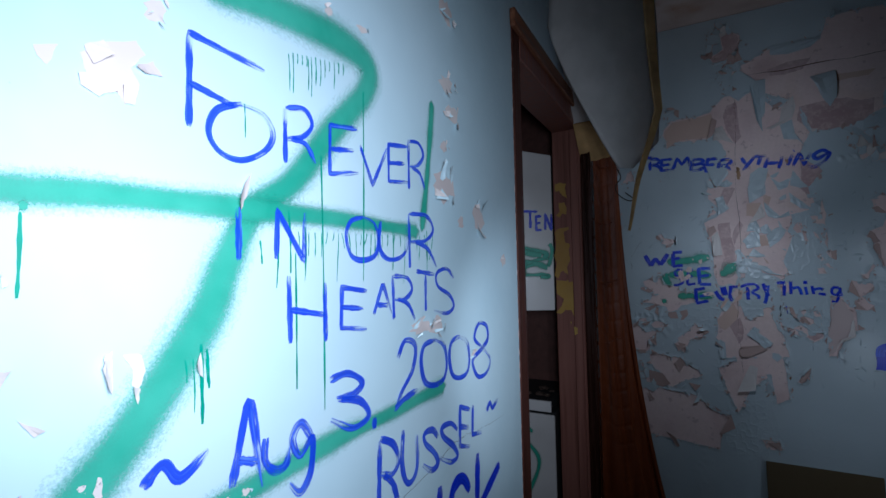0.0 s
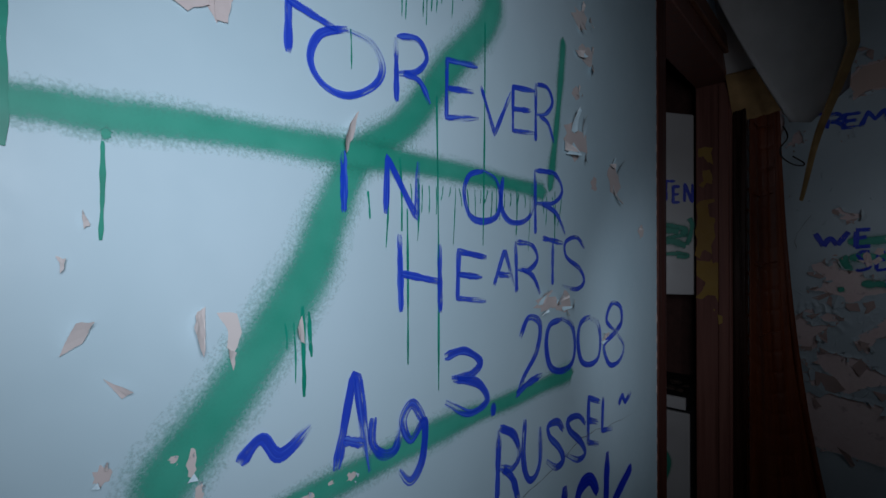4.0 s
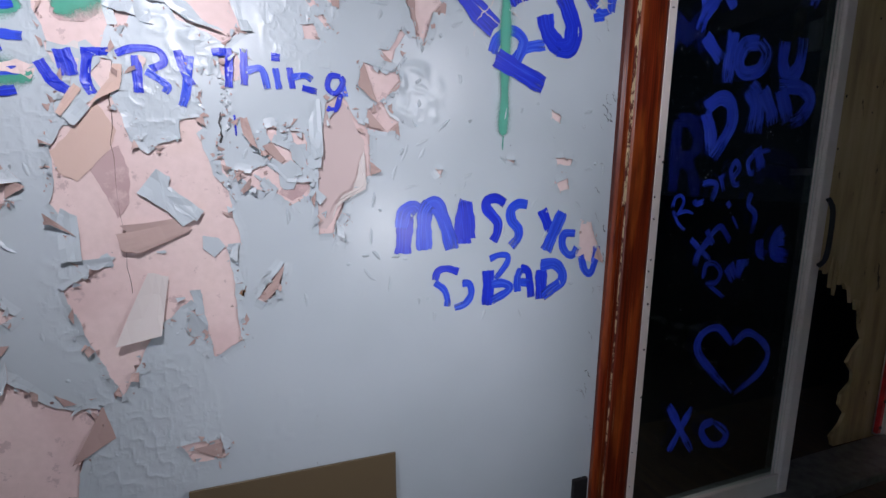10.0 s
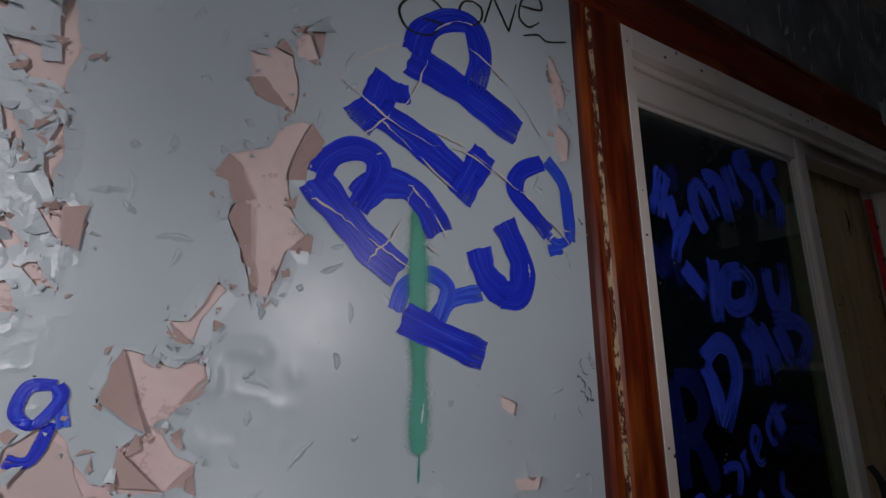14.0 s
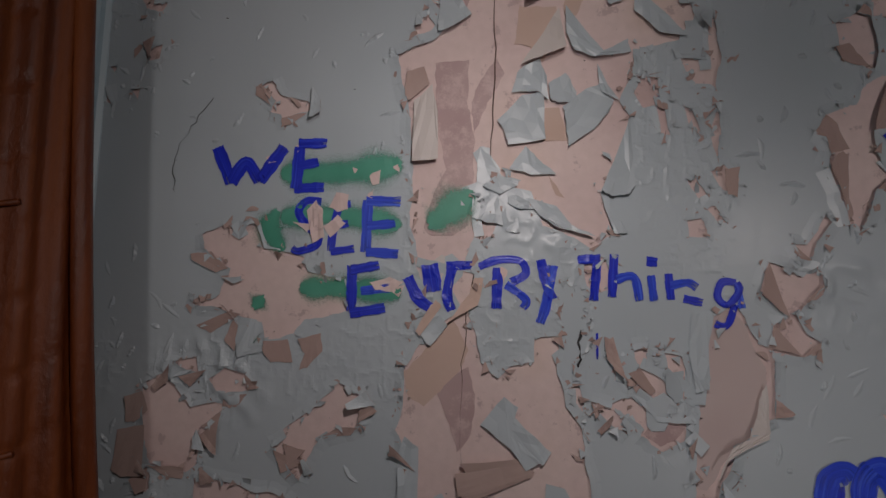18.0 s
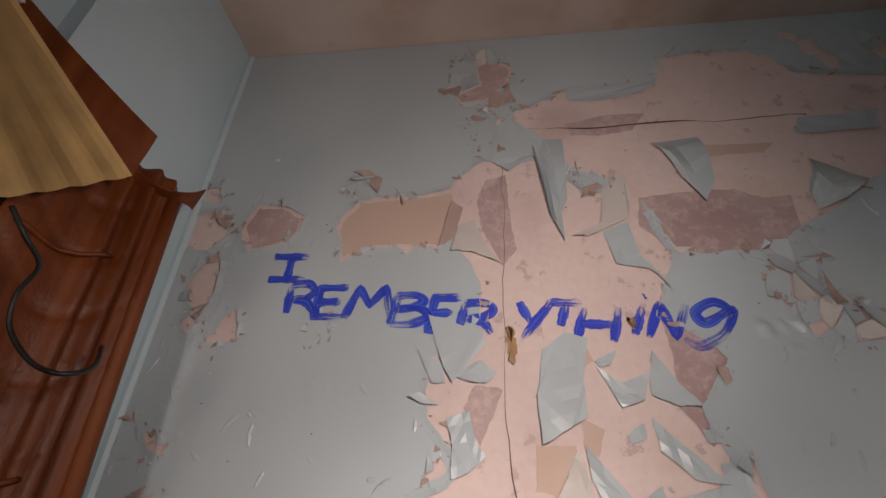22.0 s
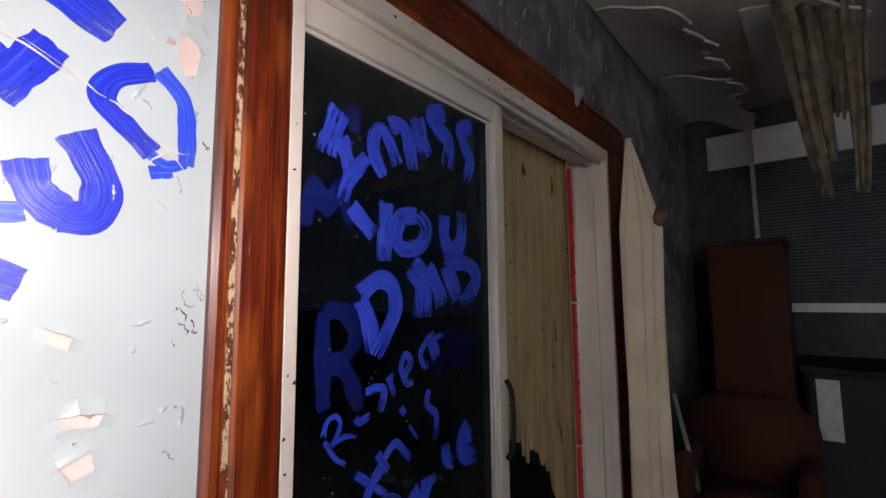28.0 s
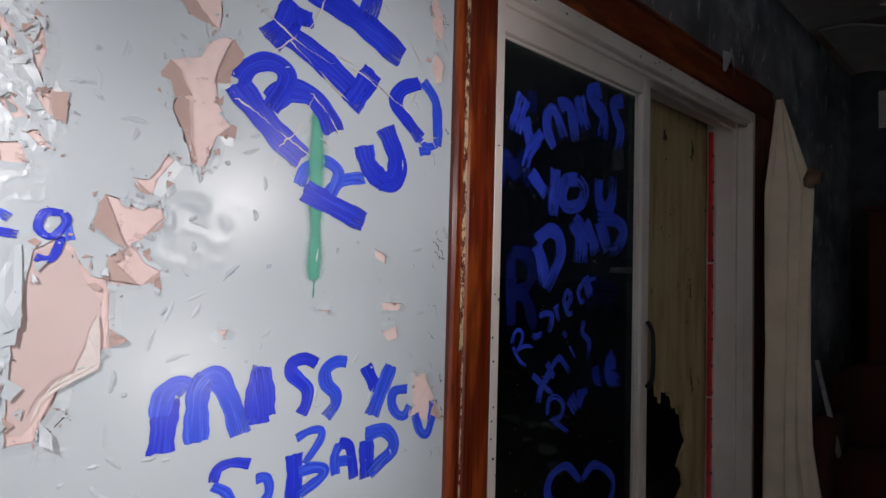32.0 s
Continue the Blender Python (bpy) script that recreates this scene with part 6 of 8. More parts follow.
drip(wall_left, "L", "0.448,1.802 0.450,1.777 0.450,1.751", 0.002)
drip(wall_left, "L", "0.485,1.810 0.486,1.787 0.485,1.764", 0.002)
drip(wall_left, "L", "0.377,1.710 0.378,1.689 0.378,1.668", 0.002)
drip(wall_left, "L", "0.464,1.557 0.466,1.547 0.466,1.536", 0.002)
drip(wall_left, "L", "0.479,1.558 0.479,1.523 0.476,1.489", 0.002)
drip(wall_left, "L", "0.484,1.558 0.484,1.541 0.483,1.524", 0.002)
drip(wall_left, "L", "0.496,1.558 0.497,1.541 0.496,1.523", 0.002)
drip(wall_left, "L", "0.509,1.559 0.510,1.541 0.509,1.523", 0.002)
drip(wall_left, "L", "0.522,1.560 0.521,1.551 0.518,1.542", 0.002)
drip(wall_left, "L", "0.536,1.560 0.536,1.554 0.533,1.547", 0.002)
drip(wall_left, "L", "0.547,1.560 0.545,1.523 0.542,1.486", 0.002)
drip(wall_left, "L", "0.554,1.561 0.558,1.549 0.560,1.537", 0.002)
drip(wall_left, "L", "0.571,1.562 0.574,1.543 0.574,1.523", 0.003)
drip(wall_left, "L", "0.588,1.562 0.589,1.543 0.589,1.523", 0.002)
drip(wall_left, "L", "0.602,1.563 0.602,1.554 0.600,1.544", 0.002)
drip(wall_left, "L", "0.618,1.564 0.615,1.554 0.609,1.544", 0.003)
drip(wall_left, "L", "0.629,1.564 0.628,1.543 0.625,1.523", 0.003)
drip(wall_left, "L", "0.647,1.565 0.649,1.544 0.648,1.523", 0.002)
drip(wall_left, "L", "0.660,1.565 0.661,1.552 0.658,1.538", 0.002)
drip(wall_left, "L", "0.677,1.566 0.678,1.555 0.675,1.545", 0.003)
drip(wall_left, "L", "0.699,1.568 0.699,1.560 0.696,1.551", 0.003)
drip(wall_left, "L", "0.717,1.568 0.719,1.557 0.718,1.546", 0.003)
drip(wall_left, "L", "0.734,1.568 0.732,1.523 0.727,1.477", 0.002)
drip(wall_left, "L", "0.755,1.570 0.755,1.559 0.751,1.547", 0.003)
drip(wall_left, "L", "0.772,1.570 0.776,1.555 0.777,1.540", 0.003)
drip(wall_left, "L", "0.787,1.570 0.787,1.546 0.784,1.522", 0.003)
drip(wall_left, "L", "0.806,1.572 0.813,1.547 0.815,1.523", 0.003)
drip(wall_left, "L", "0.841,1.573 0.835,1.548 0.825,1.522", 0.003)
drip(wall_left, "L", "0.456,1.807 0.457,1.779 0.456,1.750", 0.002)
drip(wall_left, "L", "0.464,1.809 0.465,1.802 0.464,1.794", 0.002)
drip(wall_left, "L", "0.473,1.811 0.474,1.804 0.473,1.796", 0.002)
drip(wall_left, "L", "0.482,1.813 0.483,1.805 0.482,1.797", 0.002)
drip(wall_left, "L", "0.491,1.815 0.492,1.786 0.491,1.756", 0.002)
drip(wall_left, "L", "0.500,1.818 0.501,1.797 0.500,1.776", 0.003)
drip(wall_left, "L", "0.510,1.819 0.511,1.799 0.509,1.778", 0.002)
drip(wall_left, "L", "0.519,1.822 0.520,1.808 0.519,1.794", 0.002)
drip(wall_left, "L", "0.529,1.824 0.530,1.816 0.529,1.808", 0.002)
drip(wall_left, "L", "0.540,1.827 0.541,1.805 0.539,1.783", 0.002)
drip(wall_left, "L", "0.550,1.830 0.551,1.822 0.550,1.812", 0.003)
drip(wall_left, "L", "0.561,1.832 0.562,1.823 0.561,1.814", 0.003)
drip(wall_left, "L", "0.303,1.410 0.305,1.397 0.305,1.385", 0.002)
drip(wall_left, "L", "0.312,1.409 0.314,1.380 0.314,1.352", 0.002)
drip(wall_left, "L", "0.320,1.408 0.321,1.379 0.322,1.350", 0.002)
drip(wall_left, "L", "0.327,1.407 0.328,1.394 0.329,1.380", 0.002)
spray(wall_back, "B", "-0.115,1.519 -0.012,1.525 0.089,1.543", 0.042)
spray(wall_back, "B", "-0.111,1.461 -0.123,1.429 -0.097,1.394", 0.038)
spray(wall_back, "B", "-0.110,1.448 -0.009,1.455 0.092,1.444", 0.037)
spray(wall_back, "B", "0.132,1.445 0.166,1.472 0.201,1.504", 0.055)
spray(wall_back, "B", "-0.071,1.337 0.015,1.341 0.100,1.338", 0.036)
spray(wall_back, "B", "-0.142,1.299 -0.125,1.321", 0.032)
spray(wall_back, "B", "-0.157,1.250 -0.130,1.260", 0.032)
spray(wall_back, "B", "0.967,1.620 0.968,1.503 0.971,1.367 0.970,1.310 0.971,1.282", 0.027)
drip(wall_back, "B", "0.972,1.286 0.971,1.253", 0.004)


# ---- the paint layer itself ----
def paint_layer():
    rng = np.random.default_rng(4)
    step = 0.004
    x0, x1, z0, z1 = CORNER - 0.003, 1.305, 0.19, TOP - 0.002
    nx, nz = int((x1 - x0) / step), int((z1 - z0) / step)
    gx, gz = np.meshgrid(np.linspace(x0, x1, nx + 1), np.linspace(z0, z1, nz + 1), indexing="ij")
    jx, jz = rng.uniform(-0.2, 0.2, gx.shape) * step, rng.uniform(-0.2, 0.2, gx.shape) * step
    jx[0], jx[-1], jz[:, 0], jz[:, -1] = 0, 0, 0, 0
    gx, gz = straighten(gx + jx, gz + jz, step)
    gx[0], gx[-1], gz[:, 0], gz[:, -1] = x0, x1, z0, z1
    idx = np.arange(gx.size).reshape(gx.shape)
    a, b, c, d_ = idx[:-1, :-1].ravel(), idx[1:, :-1].ravel(), idx[1:, 1:].ravel(), idx[:-1, 1:].ravel()
    flip = rng.random(a.size) < 0.5
    t1 = np.where(flip[:, None], np.stack([a, b, c], 1), np.stack([a, b, d_], 1))
    t2 = np.where(flip[:, None], np.stack([a, c, d_], 1), np.stack([b, c, d_], 1))
    tris = np.concatenate([t1, t2])
    fx, fz = gx.ravel(), gz.ravel()
    gone, loose = peeled_field(fx[tris].mean(1), fz[tris].mean(1))
    bare = in_stars(fx, fz)
    gone = gone | bare[tris].any(1)
    hit = np.zeros(gx.size, bool)
    hit[tris[gone].ravel()] = True
    hit = hit.reshape(gx.shape)
    dist = np.where(hit, 0.0, 99.0)
    for _ in range(9):
        near = dist.copy()
        for ax_ in (0, 1):
            for sh in (1, -1):
                near = np.minimum(near, np.roll(dist, sh, ax_) + 1)
        dist = near
    _, zone = peeled_field(fx, fz)
    zone = zone.reshape(gx.shape)
    blister = film_lift(gx, gz)
    flat = 0.0004 * smooth_noise(gx, gz, 0.09, 21)
    spots = np.clip(smooth_noise(gx, gz, 0.02, 40) * smooth_noise(gx, gz, 0.16, 41) * 3.2 - 1.75, 0, 1) * 0.0006
    y = BACK - 0.0010 - blister - flat - spots
    me = bpy.data.meshes.new("paint_layer")
    co = np.stack([fx, y.ravel(), fz], 1)
    keep = tris[~gone]
    used = np.unique(keep)
    remap = np.full(gx.size, -1)
    remap[used] = np.arange(used.size)
    keep = remap[keep]
    me.vertices.add(used.size)
    me.vertices.foreach_set("co", co[used].ravel())
    me.loops.add(keep.size)
    me.loops.foreach_set("vertex_index", keep.ravel().astype(np.int32))
    me.polygons.add(len(keep))
    me.polygons.foreach_set("loop_start", np.arange(0, keep.size, 3, dtype=np.int32))
    rough = (zone.ravel()[tris[~gone]].max(1) > 0.12)
    me.polygons.foreach_set("use_smooth", ~rough)
    me.update(calc_edges=True)
    me.materials.append(BLUE_PAINT)
    ob = new("paint_layer", me)
    ob.parent = wall_back
    ob["label"] = "pale blue gloss paint lifting off in shards"
    rim = in_stars(gx, gz)
    edge = np.argwhere((dist == 0) & (dist_to_paint(hit) < 2.5) & ~rim & (gz > 0.25) & (gz < TOP - 0.05) & (gx > CORNER + 0.03) & (gx < 1.27))
    return edge, gx, gz


def dist_to_paint(hit):
    d = np.where(hit, 99.0, 0.0)
    for _ in range(4):
        for ax_ in (0, 1):
            for sh in (1, -1):
                d = np.minimum(d, np.roll(d, sh, ax_) + 1)
    return d


edge, egx, egz = paint_layer()

FLAKE_BACK = paint("flake_back", (0.47, 0.335, 0.30), (0.40, 0.275, 0.25), (0.54, 0.40, 0.36), 0.75, 40, 0.3)
PALE_BACK = paint("pale_flake_back", (0.66, 0.60, 0.57), (0.58, 0.52, 0.49), (0.72, 0.67, 0.64), 0.5, 40, 0.2)
MAUVE, mt_, mb_ = nodes_of("mauve_old_paint", 0.6)
mv_ = coords(mt_)
mcol = ramp(mt_, noise_tex(mt_, mv_, 6, 4), (0.35, (0.46, 0.31, 0.305)), (0.65, (0.56, 0.40, 0.39)))
mot = noise_tex(mt_, mv_, 34, 8, 0.75)
mcol = mixc(mt_, ramp(mt_, mot, (0.48, (0, 0, 0)), (0.62, (0.55,) * 3)), mcol, (0.76, 0.59, 0.565))
mt_.links.new(mcol, mb_.inputs["Base Color"])
bump(mt_, mb_, mot, 0.4, 0.001)
LIGHT_MAUVE = paint("light_mauve_old_paint", (0.60, 0.475, 0.455), (0.54, 0.42, 0.405), (0.65, 0.53, 0.505), 0.5, 16, 0.25)
TAN = paint("tan_old_paint", (0.64, 0.46, 0.385), (0.57, 0.41, 0.335), (0.69, 0.52, 0.44), 0.7, 34, 0.4)


# ---- shards that still hang on ----
def cell_outline(i, j):
    """The outline of one shard, cut out by the middle lines to the shards around it."""
    seed = lambda a, b: ((a + hash2(a + 1000, b + 1000, 7)) * SX, (b + hash2(a + 1000, b + 1000, 8)) * SZ)
    sx_, sz_ = seed(i, j)
    poly = [(-1.6, -1.6), (1.6, -1.6), (1.6, 1.6), (-1.6, 1.6)]
    for di in (-2, -1, 0, 1, 2):
        for dj in (-2, -1, 0, 1, 2):
            if di or dj:
                ox, oz = seed(i + di, j + dj)
                nx_, nz_ = (ox - sx_) / SX, (oz - sz_) / SZ
                half = (nx_ * nx_ + nz_ * nz_) / 2
                cut = []
                for p, q in zip(poly, poly[1:] + poly[:1]):
                    a_, b_ = p[0] * nx_ + p[1] * nz_ - half, q[0] * nx_ + q[1] * nz_ - half
                    if a_ <= 0:
                        cut.append(p)
                    if a_ * b_ < 0:
                        k = a_ / (a_ - b_)
                        cut.append((p[0] + (q[0] - p[0]) * k, p[1] + (q[1] - p[1]) * k))
                poly = cut
    return sx_, sz_, [(sx_ + u * SX, sz_ + w * SZ) for u, w in poly]


def in_words(x, z):
    return 1.28 < z < 1.56 and -0.12 < x < 0.66 or 1.93 < z < 2.16 and -0.26 < x < 0.62


def shards():
    rng = random.Random(14)
    stuff = {"co": [], "faces": [], "mat": []}
    single = 0
    for i in range(int(CORNER / SX) - 1, int(1.30 / SX) + 1):
        for j in range(int(0.2 / SZ), int(TOP / SZ) + 1):
            sx_, sz_, poly = cell_outline(i, j)
            if not (CORNER + 0.01 < sx_ < 1.285 and 0.215 < sz_ < TOP - 0.02) or len(poly) < 3:
                continue
            q = np.array([sx_]), np.array([sz_])
            rnd = np.array([hash2(i + 1000, j + 1000, 9)])
            off, loose = shard_state(*q, rnd)
            if not off[0] or fallen(*q, rnd, loose)[0] or in_stars(*q)[0]:
                continue
            loose = float(loose[0])
            bx, bz, br = (float(v[0]) for v in seeds(*q, 0.075, 0.10, 91))
            joined = br < 0.62
            amp = (0.04 if joined else 0.12) + (0.08 if joined else 0.28) * loose
            ang = (br * 977.0 if joined else rng.random()) * 6.283
            tx, tz = amp * math.cos(ang), amp * math.sin(ang)
            cx, cz = (bx, bz) if joined else (sx_, sz_)
            lettered = in_words(sx_, sz_)
            if lettered:
                amp, tx, tz = 0.0, 0.0, 0.0
            base = 0.0009 if lettered else 0.0012 + (0.0022 if joined else 0.0008 + 0.6 * amp * 0.018)
            curl = 0 if joined or lettered else rng.uniform(2, 9)
            keep = 1.0 if joined or lettered else rng.uniform(0.86, 0.99)
            mat = 0 if joined else rng.choice((0, 0, 0, 0, 0, 1, 2, 0))
            ring = []
            m = len(poly)
            for k in range(m):
                p, n_ = poly[k], poly[(k + 1) % m]
                ring.append(p)
                if not joined and not lettered:
                    e = rng.uniform(-0.002, 0.002)
                    ring.append(((p[0] + n_[0]) / 2 + e, (p[1] + n_[1]) / 2 - e))
            pts = [(sx_, sz_)] + [(sx_ + (x - sx_) * 0.55, sz_ + (z - sz_) * 0.55) for x, z in ring] + [(sx_ + (x - sx_) * keep, sz_ + (z - sz_) * keep) for x, z in ring]
            co = []
            for x, z in pts:
                h = base + tx * (x - cx) + tz * (z - cz)
                w = (math.cos(ang) * (x - cx) + math.sin(ang) * (z - cz))
                h += curl * max(0.0, w) ** 2
                co.append((x, BACK - min(0.012, max(0.0009, h)), z))
            n = len(ring)
            faces = [(0, 1 + k, 1 + (k + 1) % n) for k in range(n)] + [(1 + k, 1 + n + k, 1 + n + (k + 1) % n, 1 + (k + 1) % n) for k in range(n)]
            if single < 290 and not joined and loose > 0.35 and mat < 3:
                me = bpy.data.meshes.new("paint_shard")
                me.from_pydata(co, [], faces)
                me.materials.append((BLUE_PAINT, FLAKE_BACK, PALE_BACK)[mat])
                ob = new("paint_shard", me)
                ob.parent = wall_back
                single += 1
                continue
            o = len(stuff["co"])
            stuff["co"] += co
            stuff["faces"] += [tuple(o + v for v in f) for f in faces]
            stuff["mat"] += [mat] * len(faces)
    me = bpy.data.meshes.new("paint_shards")
    me.from_pydata(stuff["co"], [], stuff["faces"])
    for mt in (BLUE_PAINT, FLAKE_BACK, PALE_BACK):
        me.materials.append(mt)
    me.polygons.foreach_set("material_index", np.array(stuff["mat"], np.int32))
    ob = new("paint_shards", me)
    ob.parent = wall_back
    tagged(ob, "cracked shards of pale blue paint still clinging to the wall", kind="stuff")


shards()


# ---- torn lips and folded corners round the bare places ----
def lips():
    rng = random.Random(5)
    for poly in STARS:
        cx, cz = sum(p[0] for p in poly) / len(poly), sum(p[1] for p in poly) / len(poly)
        bm = bmesh.new()
        area = sum(p[0] * q[1] - q[0] * p[1] for p, q in zip(poly, poly[1:] + poly[:1]))
        way = 1 if area > 0 else -1
        wide = (max(p[0] for p in poly) - min(p[0] for p in poly)) / (max(p[1] for p in poly) - min(p[1] for p in poly))
        high = [(0.0007 if in_words(*p) else rng.choice((0.0008, 0.0012, 0.0018, 0.0026, 0.004))) for p in poly]
        for k in range(len(poly)):
            a_, b_ = Vector((poly[k][0], 0, poly[k][1])), Vector((poly[(k + 1) % len(poly)][0], 0, poly[(k + 1) % len(poly)][1]))
            d_ = b_ - a_
            if d_.length < 0.003:
                continue
            out = Vector((d_.z, 0, -d_.x)).normalized() * way
            mid = (a_ + b_) / 2
            if not (CORNER + 0.015 < mid.x < 1.28 and 0.22 < mid.z < TOP - 0.03):
                continue
            probe = mid + out * 0.012
            if field(mid.x + out.x * 0.005, mid.z + out.z * 0.005)[0] or field(probe.x, probe.z)[0]:
                continue
            steps = max(2, int(d_.length / 0.009))
            rows = []
            for s_ in range(steps + 1):
                t_ = s_ / steps
                h = high[k] * (1 - t_) + high[(k + 1) % len(poly)] * t_ + rng.uniform(0, 0.0006)
                p = a_ + d_ * t_ + out * (rng.uniform(-0.0016, 0.0016) if 0 < s_ < steps else 0)
                far_ = 0.014 + 1.2 * h
                rows.append([bm.verts.new(p + Vector((0, BACK - 0.0012 - h, 0))), bm.verts.new(p + out * far_ * 0.45 + Vector((0, BACK - 0.0013 - h * 0.35, 0))), bm.verts.new(p + out * far_ + Vector((0, BACK - 0.0011, 0)))])
            for r0, r1 in zip(rows, rows[1:]):
                for s_ in (0, 1):
                    bm.faces.new((r0[s_], r1[s_], r1[s_ + 1], r0[s_ + 1]))
            # a corner of paint folded back on itself
            if d_.length > 0.016 and not in_words(mid.x, mid.z) and rng.random() < 0.04:
                tall = min(0.07, d_.length * rng.uniform(0.35, 1.0))
                tip = a_ + d_ * rng.uniform(-0.35, 1.35) + out * tall
                up = rng.uniform(0.004, 0.012)
                fb = bmesh.new()
                n = 5
                grid = []
                for r_ in range(n + 1):
                    v_ = r_ / n
                    row = []
                    for c_ in range(n - r_ + 1):
                        u_ = c_ / max(1, n - r_)
                        e0, e1 = a_.lerp(tip, v_), b_.lerp(tip, v_)
                        p = e0.lerp(e1, u_) + out * (rng.uniform(-0.0012, 0.0012) if 0 < r_ < n else 0)
                        row.append(fb.verts.new(p + Vector((0, BACK - 0.0022 - max(high[k], 0.002) - up * v_ * (1.6 - v_) - 0.0012 * math.sin(u_ * 5 + v_ * 4), 0))))
                    grid.append(row)
                for r_ in range(n):
                    for c_ in range(n - r_):
                        fb.faces.new((grid[r_][c_], grid[r_][c_ + 1], grid[r_ + 1][c_]))
                        if c_ + 1 < len(grid[r_ + 1]):
                            fb.faces.new((grid[r_][c_ + 1], grid[r_ + 1][c_ + 1], grid[r_ + 1][c_]))
                part("folded_paint", fb, FLAKE_BACK, wall_back)
        if len(bm.faces):
            part("paint_lip", bm, BLUE_PAINT, wall_back)
        else:
            bm.free()


lips()
TONES = [0]
RUST = paint("rusty_water_stain", (0.44, 0.24, 0.11), (0.34, 0.16, 0.06), (0.52, 0.32, 0.18), 0.5, 40, 0.3)


def tone(x, z, rx, rz, turn, kind):
    """A patch of older paint on the bare plaster."""
    TONES[0] += 1
    rng = random.Random(TONES[0])
    rough = star(x, z, rx, rz, radians(turn))
    poly = []
    for p, q in zip(rough, rough[1:] + rough[:1]):
        for k in range(6):
            w = 0.004 * math.sin(k / 6 * math.pi)
            poly.append((p[0] + (q[0] - p[0]) * k / 6 + rng.uniform(-w, w), p[1] + (q[1] - p[1]) * k / 6 + rng.uniform(-w, w)))
    bm = bmesh.new()
    y = BACK - 0.0030 if kind == "r" else BACK + 0.0012 - 0.00004 * TONES[0]
    vs_ = [bm.verts.new((px, y, pz)) for px, pz in poly]
    c_ = bm.verts.new((x, y, z))
    for a_, b_ in zip(vs_, vs_[1:] + vs_[:1]):
        bm.faces.new((c_, a_, b_))
    part("old_paint_patch", bm, {"m": MAUVE, "t": TAN, "r": RUST}[kind], wall_back)




def flake_mesh(seed, front, back, curl):
    rng = random.Random(seed)
    n = rng.choice((3, 4, 4, 5))
    pts = [(math.cos(a) * rng.uniform(0.55, 1.0), math.sin(a) * rng.uniform(0.6, 1.1)) for a in sorted(rng.uniform(0, 2 * math.pi) for _ in range(n))]
    if len({round(p[0], 2) for p in pts}) < 3:
        pts = [(-1, -0.4), (0.9, -0.7), (0.2, 1.0)]
    bm = bmesh.new()
    c = bm.verts.new((sum(p[0] for p in pts) / n, 0, sum(p[1] for p in pts) / n))
    rim = []
    for i in range(len(pts)):
        p, q = pts[i], pts[(i + 1) % len(pts)]
        rim.append(bm.verts.new((p[0], 0, p[1])))
        rim.append(bm.verts.new(((p[0] + q[0]) / 2 * rng.uniform(0.9, 1.05), 0, (p[1] + q[1]) / 2 * rng.uniform(0.9, 1.05))))
    for i in range(len(rim)):
        bm.faces.new((c, rim[i], rim[(i + 1) % len(rim)]))
    bmesh.ops.subdivide_edges(bm, edges=list(bm.edges), cuts=1, use_grid_fill=True)
    bmesh.ops.triangulate(bm, faces=list(bm.faces))
    for v in bm.verts:
        h = max(0.0, v.co.z + 0.8)
        v.co.y = -curl * h * h * 0.45 - 0.06 * math.sin(v.co.x * 3 + seed)
    bmesh.ops.recalc_face_normals(bm, faces=bm.faces)
    if sum(f.normal.y for f in bm.faces) > 0:
        bmesh.ops.reverse_faces(bm, faces=list(bm.faces))
    me = bpy.data.meshes.new("paint_flake")
    ret = bmesh.ops.duplicate(bm, geom=list(bm.faces))
    twin = [g for g in ret["geom"] if isinstance(g, bmesh.types.BMFace)]
    for f in twin:
        f.material_index = 1
    bmesh.ops.translate(bm, verts=list({v for f in twin for v in f.verts}), vec=(0, 0.025, 0))
    bmesh.ops.reverse_faces(bm, faces=twin)
    bm.to_mesh(me)
    bm.free()
    me.materials.append(front)
    me.materials.append(back)
    return me


FRONTS = [flake_mesh(s, BLUE_PAINT, FLAKE_BACK, c) for s, c in zip(range(10), (0.35, 0.6, 0.25, 0.8, 0.45, 0.3, 0.7, 0.5, 0.9, 0.4))]
TURNED = [flake_mesh(s + 20, FLAKE_BACK, BLUE_PAINT, c) for s, c in zip(range(10), (0.25, 0.4, 0.2, 0.5, 0.35, 0.3, 0.15, 0.45, 0.6, 0.3))]
fr = random.Random(8)
for k in range(170):
    i, j = edge[fr.randrange(len(edge))]
    if in_words(egx[i, j], egz[i, j]) or egx[i, j] > 0.60 and egz[i, j] < 1.80 or egx[i, j] > 0.85 and fr.random() < 0.8:
        continue
    me = fr.choice(FRONTS if fr.random() < 0.42 else TURNED)
    ob = new("paint_flake", me)
    ob.parent = wall_back
    s = fr.choice((0.008, 0.010, 0.013, 0.017, 0.022, 0.027)) * fr.uniform(0.8, 1.3)
    ob.matrix_local = Matrix.Translation((egx[i, j], BACK - 0.0062 - 0.1 * s, egz[i, j])) @ Matrix.Rotation(fr.uniform(0, 6.28), 4, "Y") @ Matrix.Diagonal((s * fr.uniform(0.6, 1.0), s, s * fr.uniform(0.9, 1.6), 1))

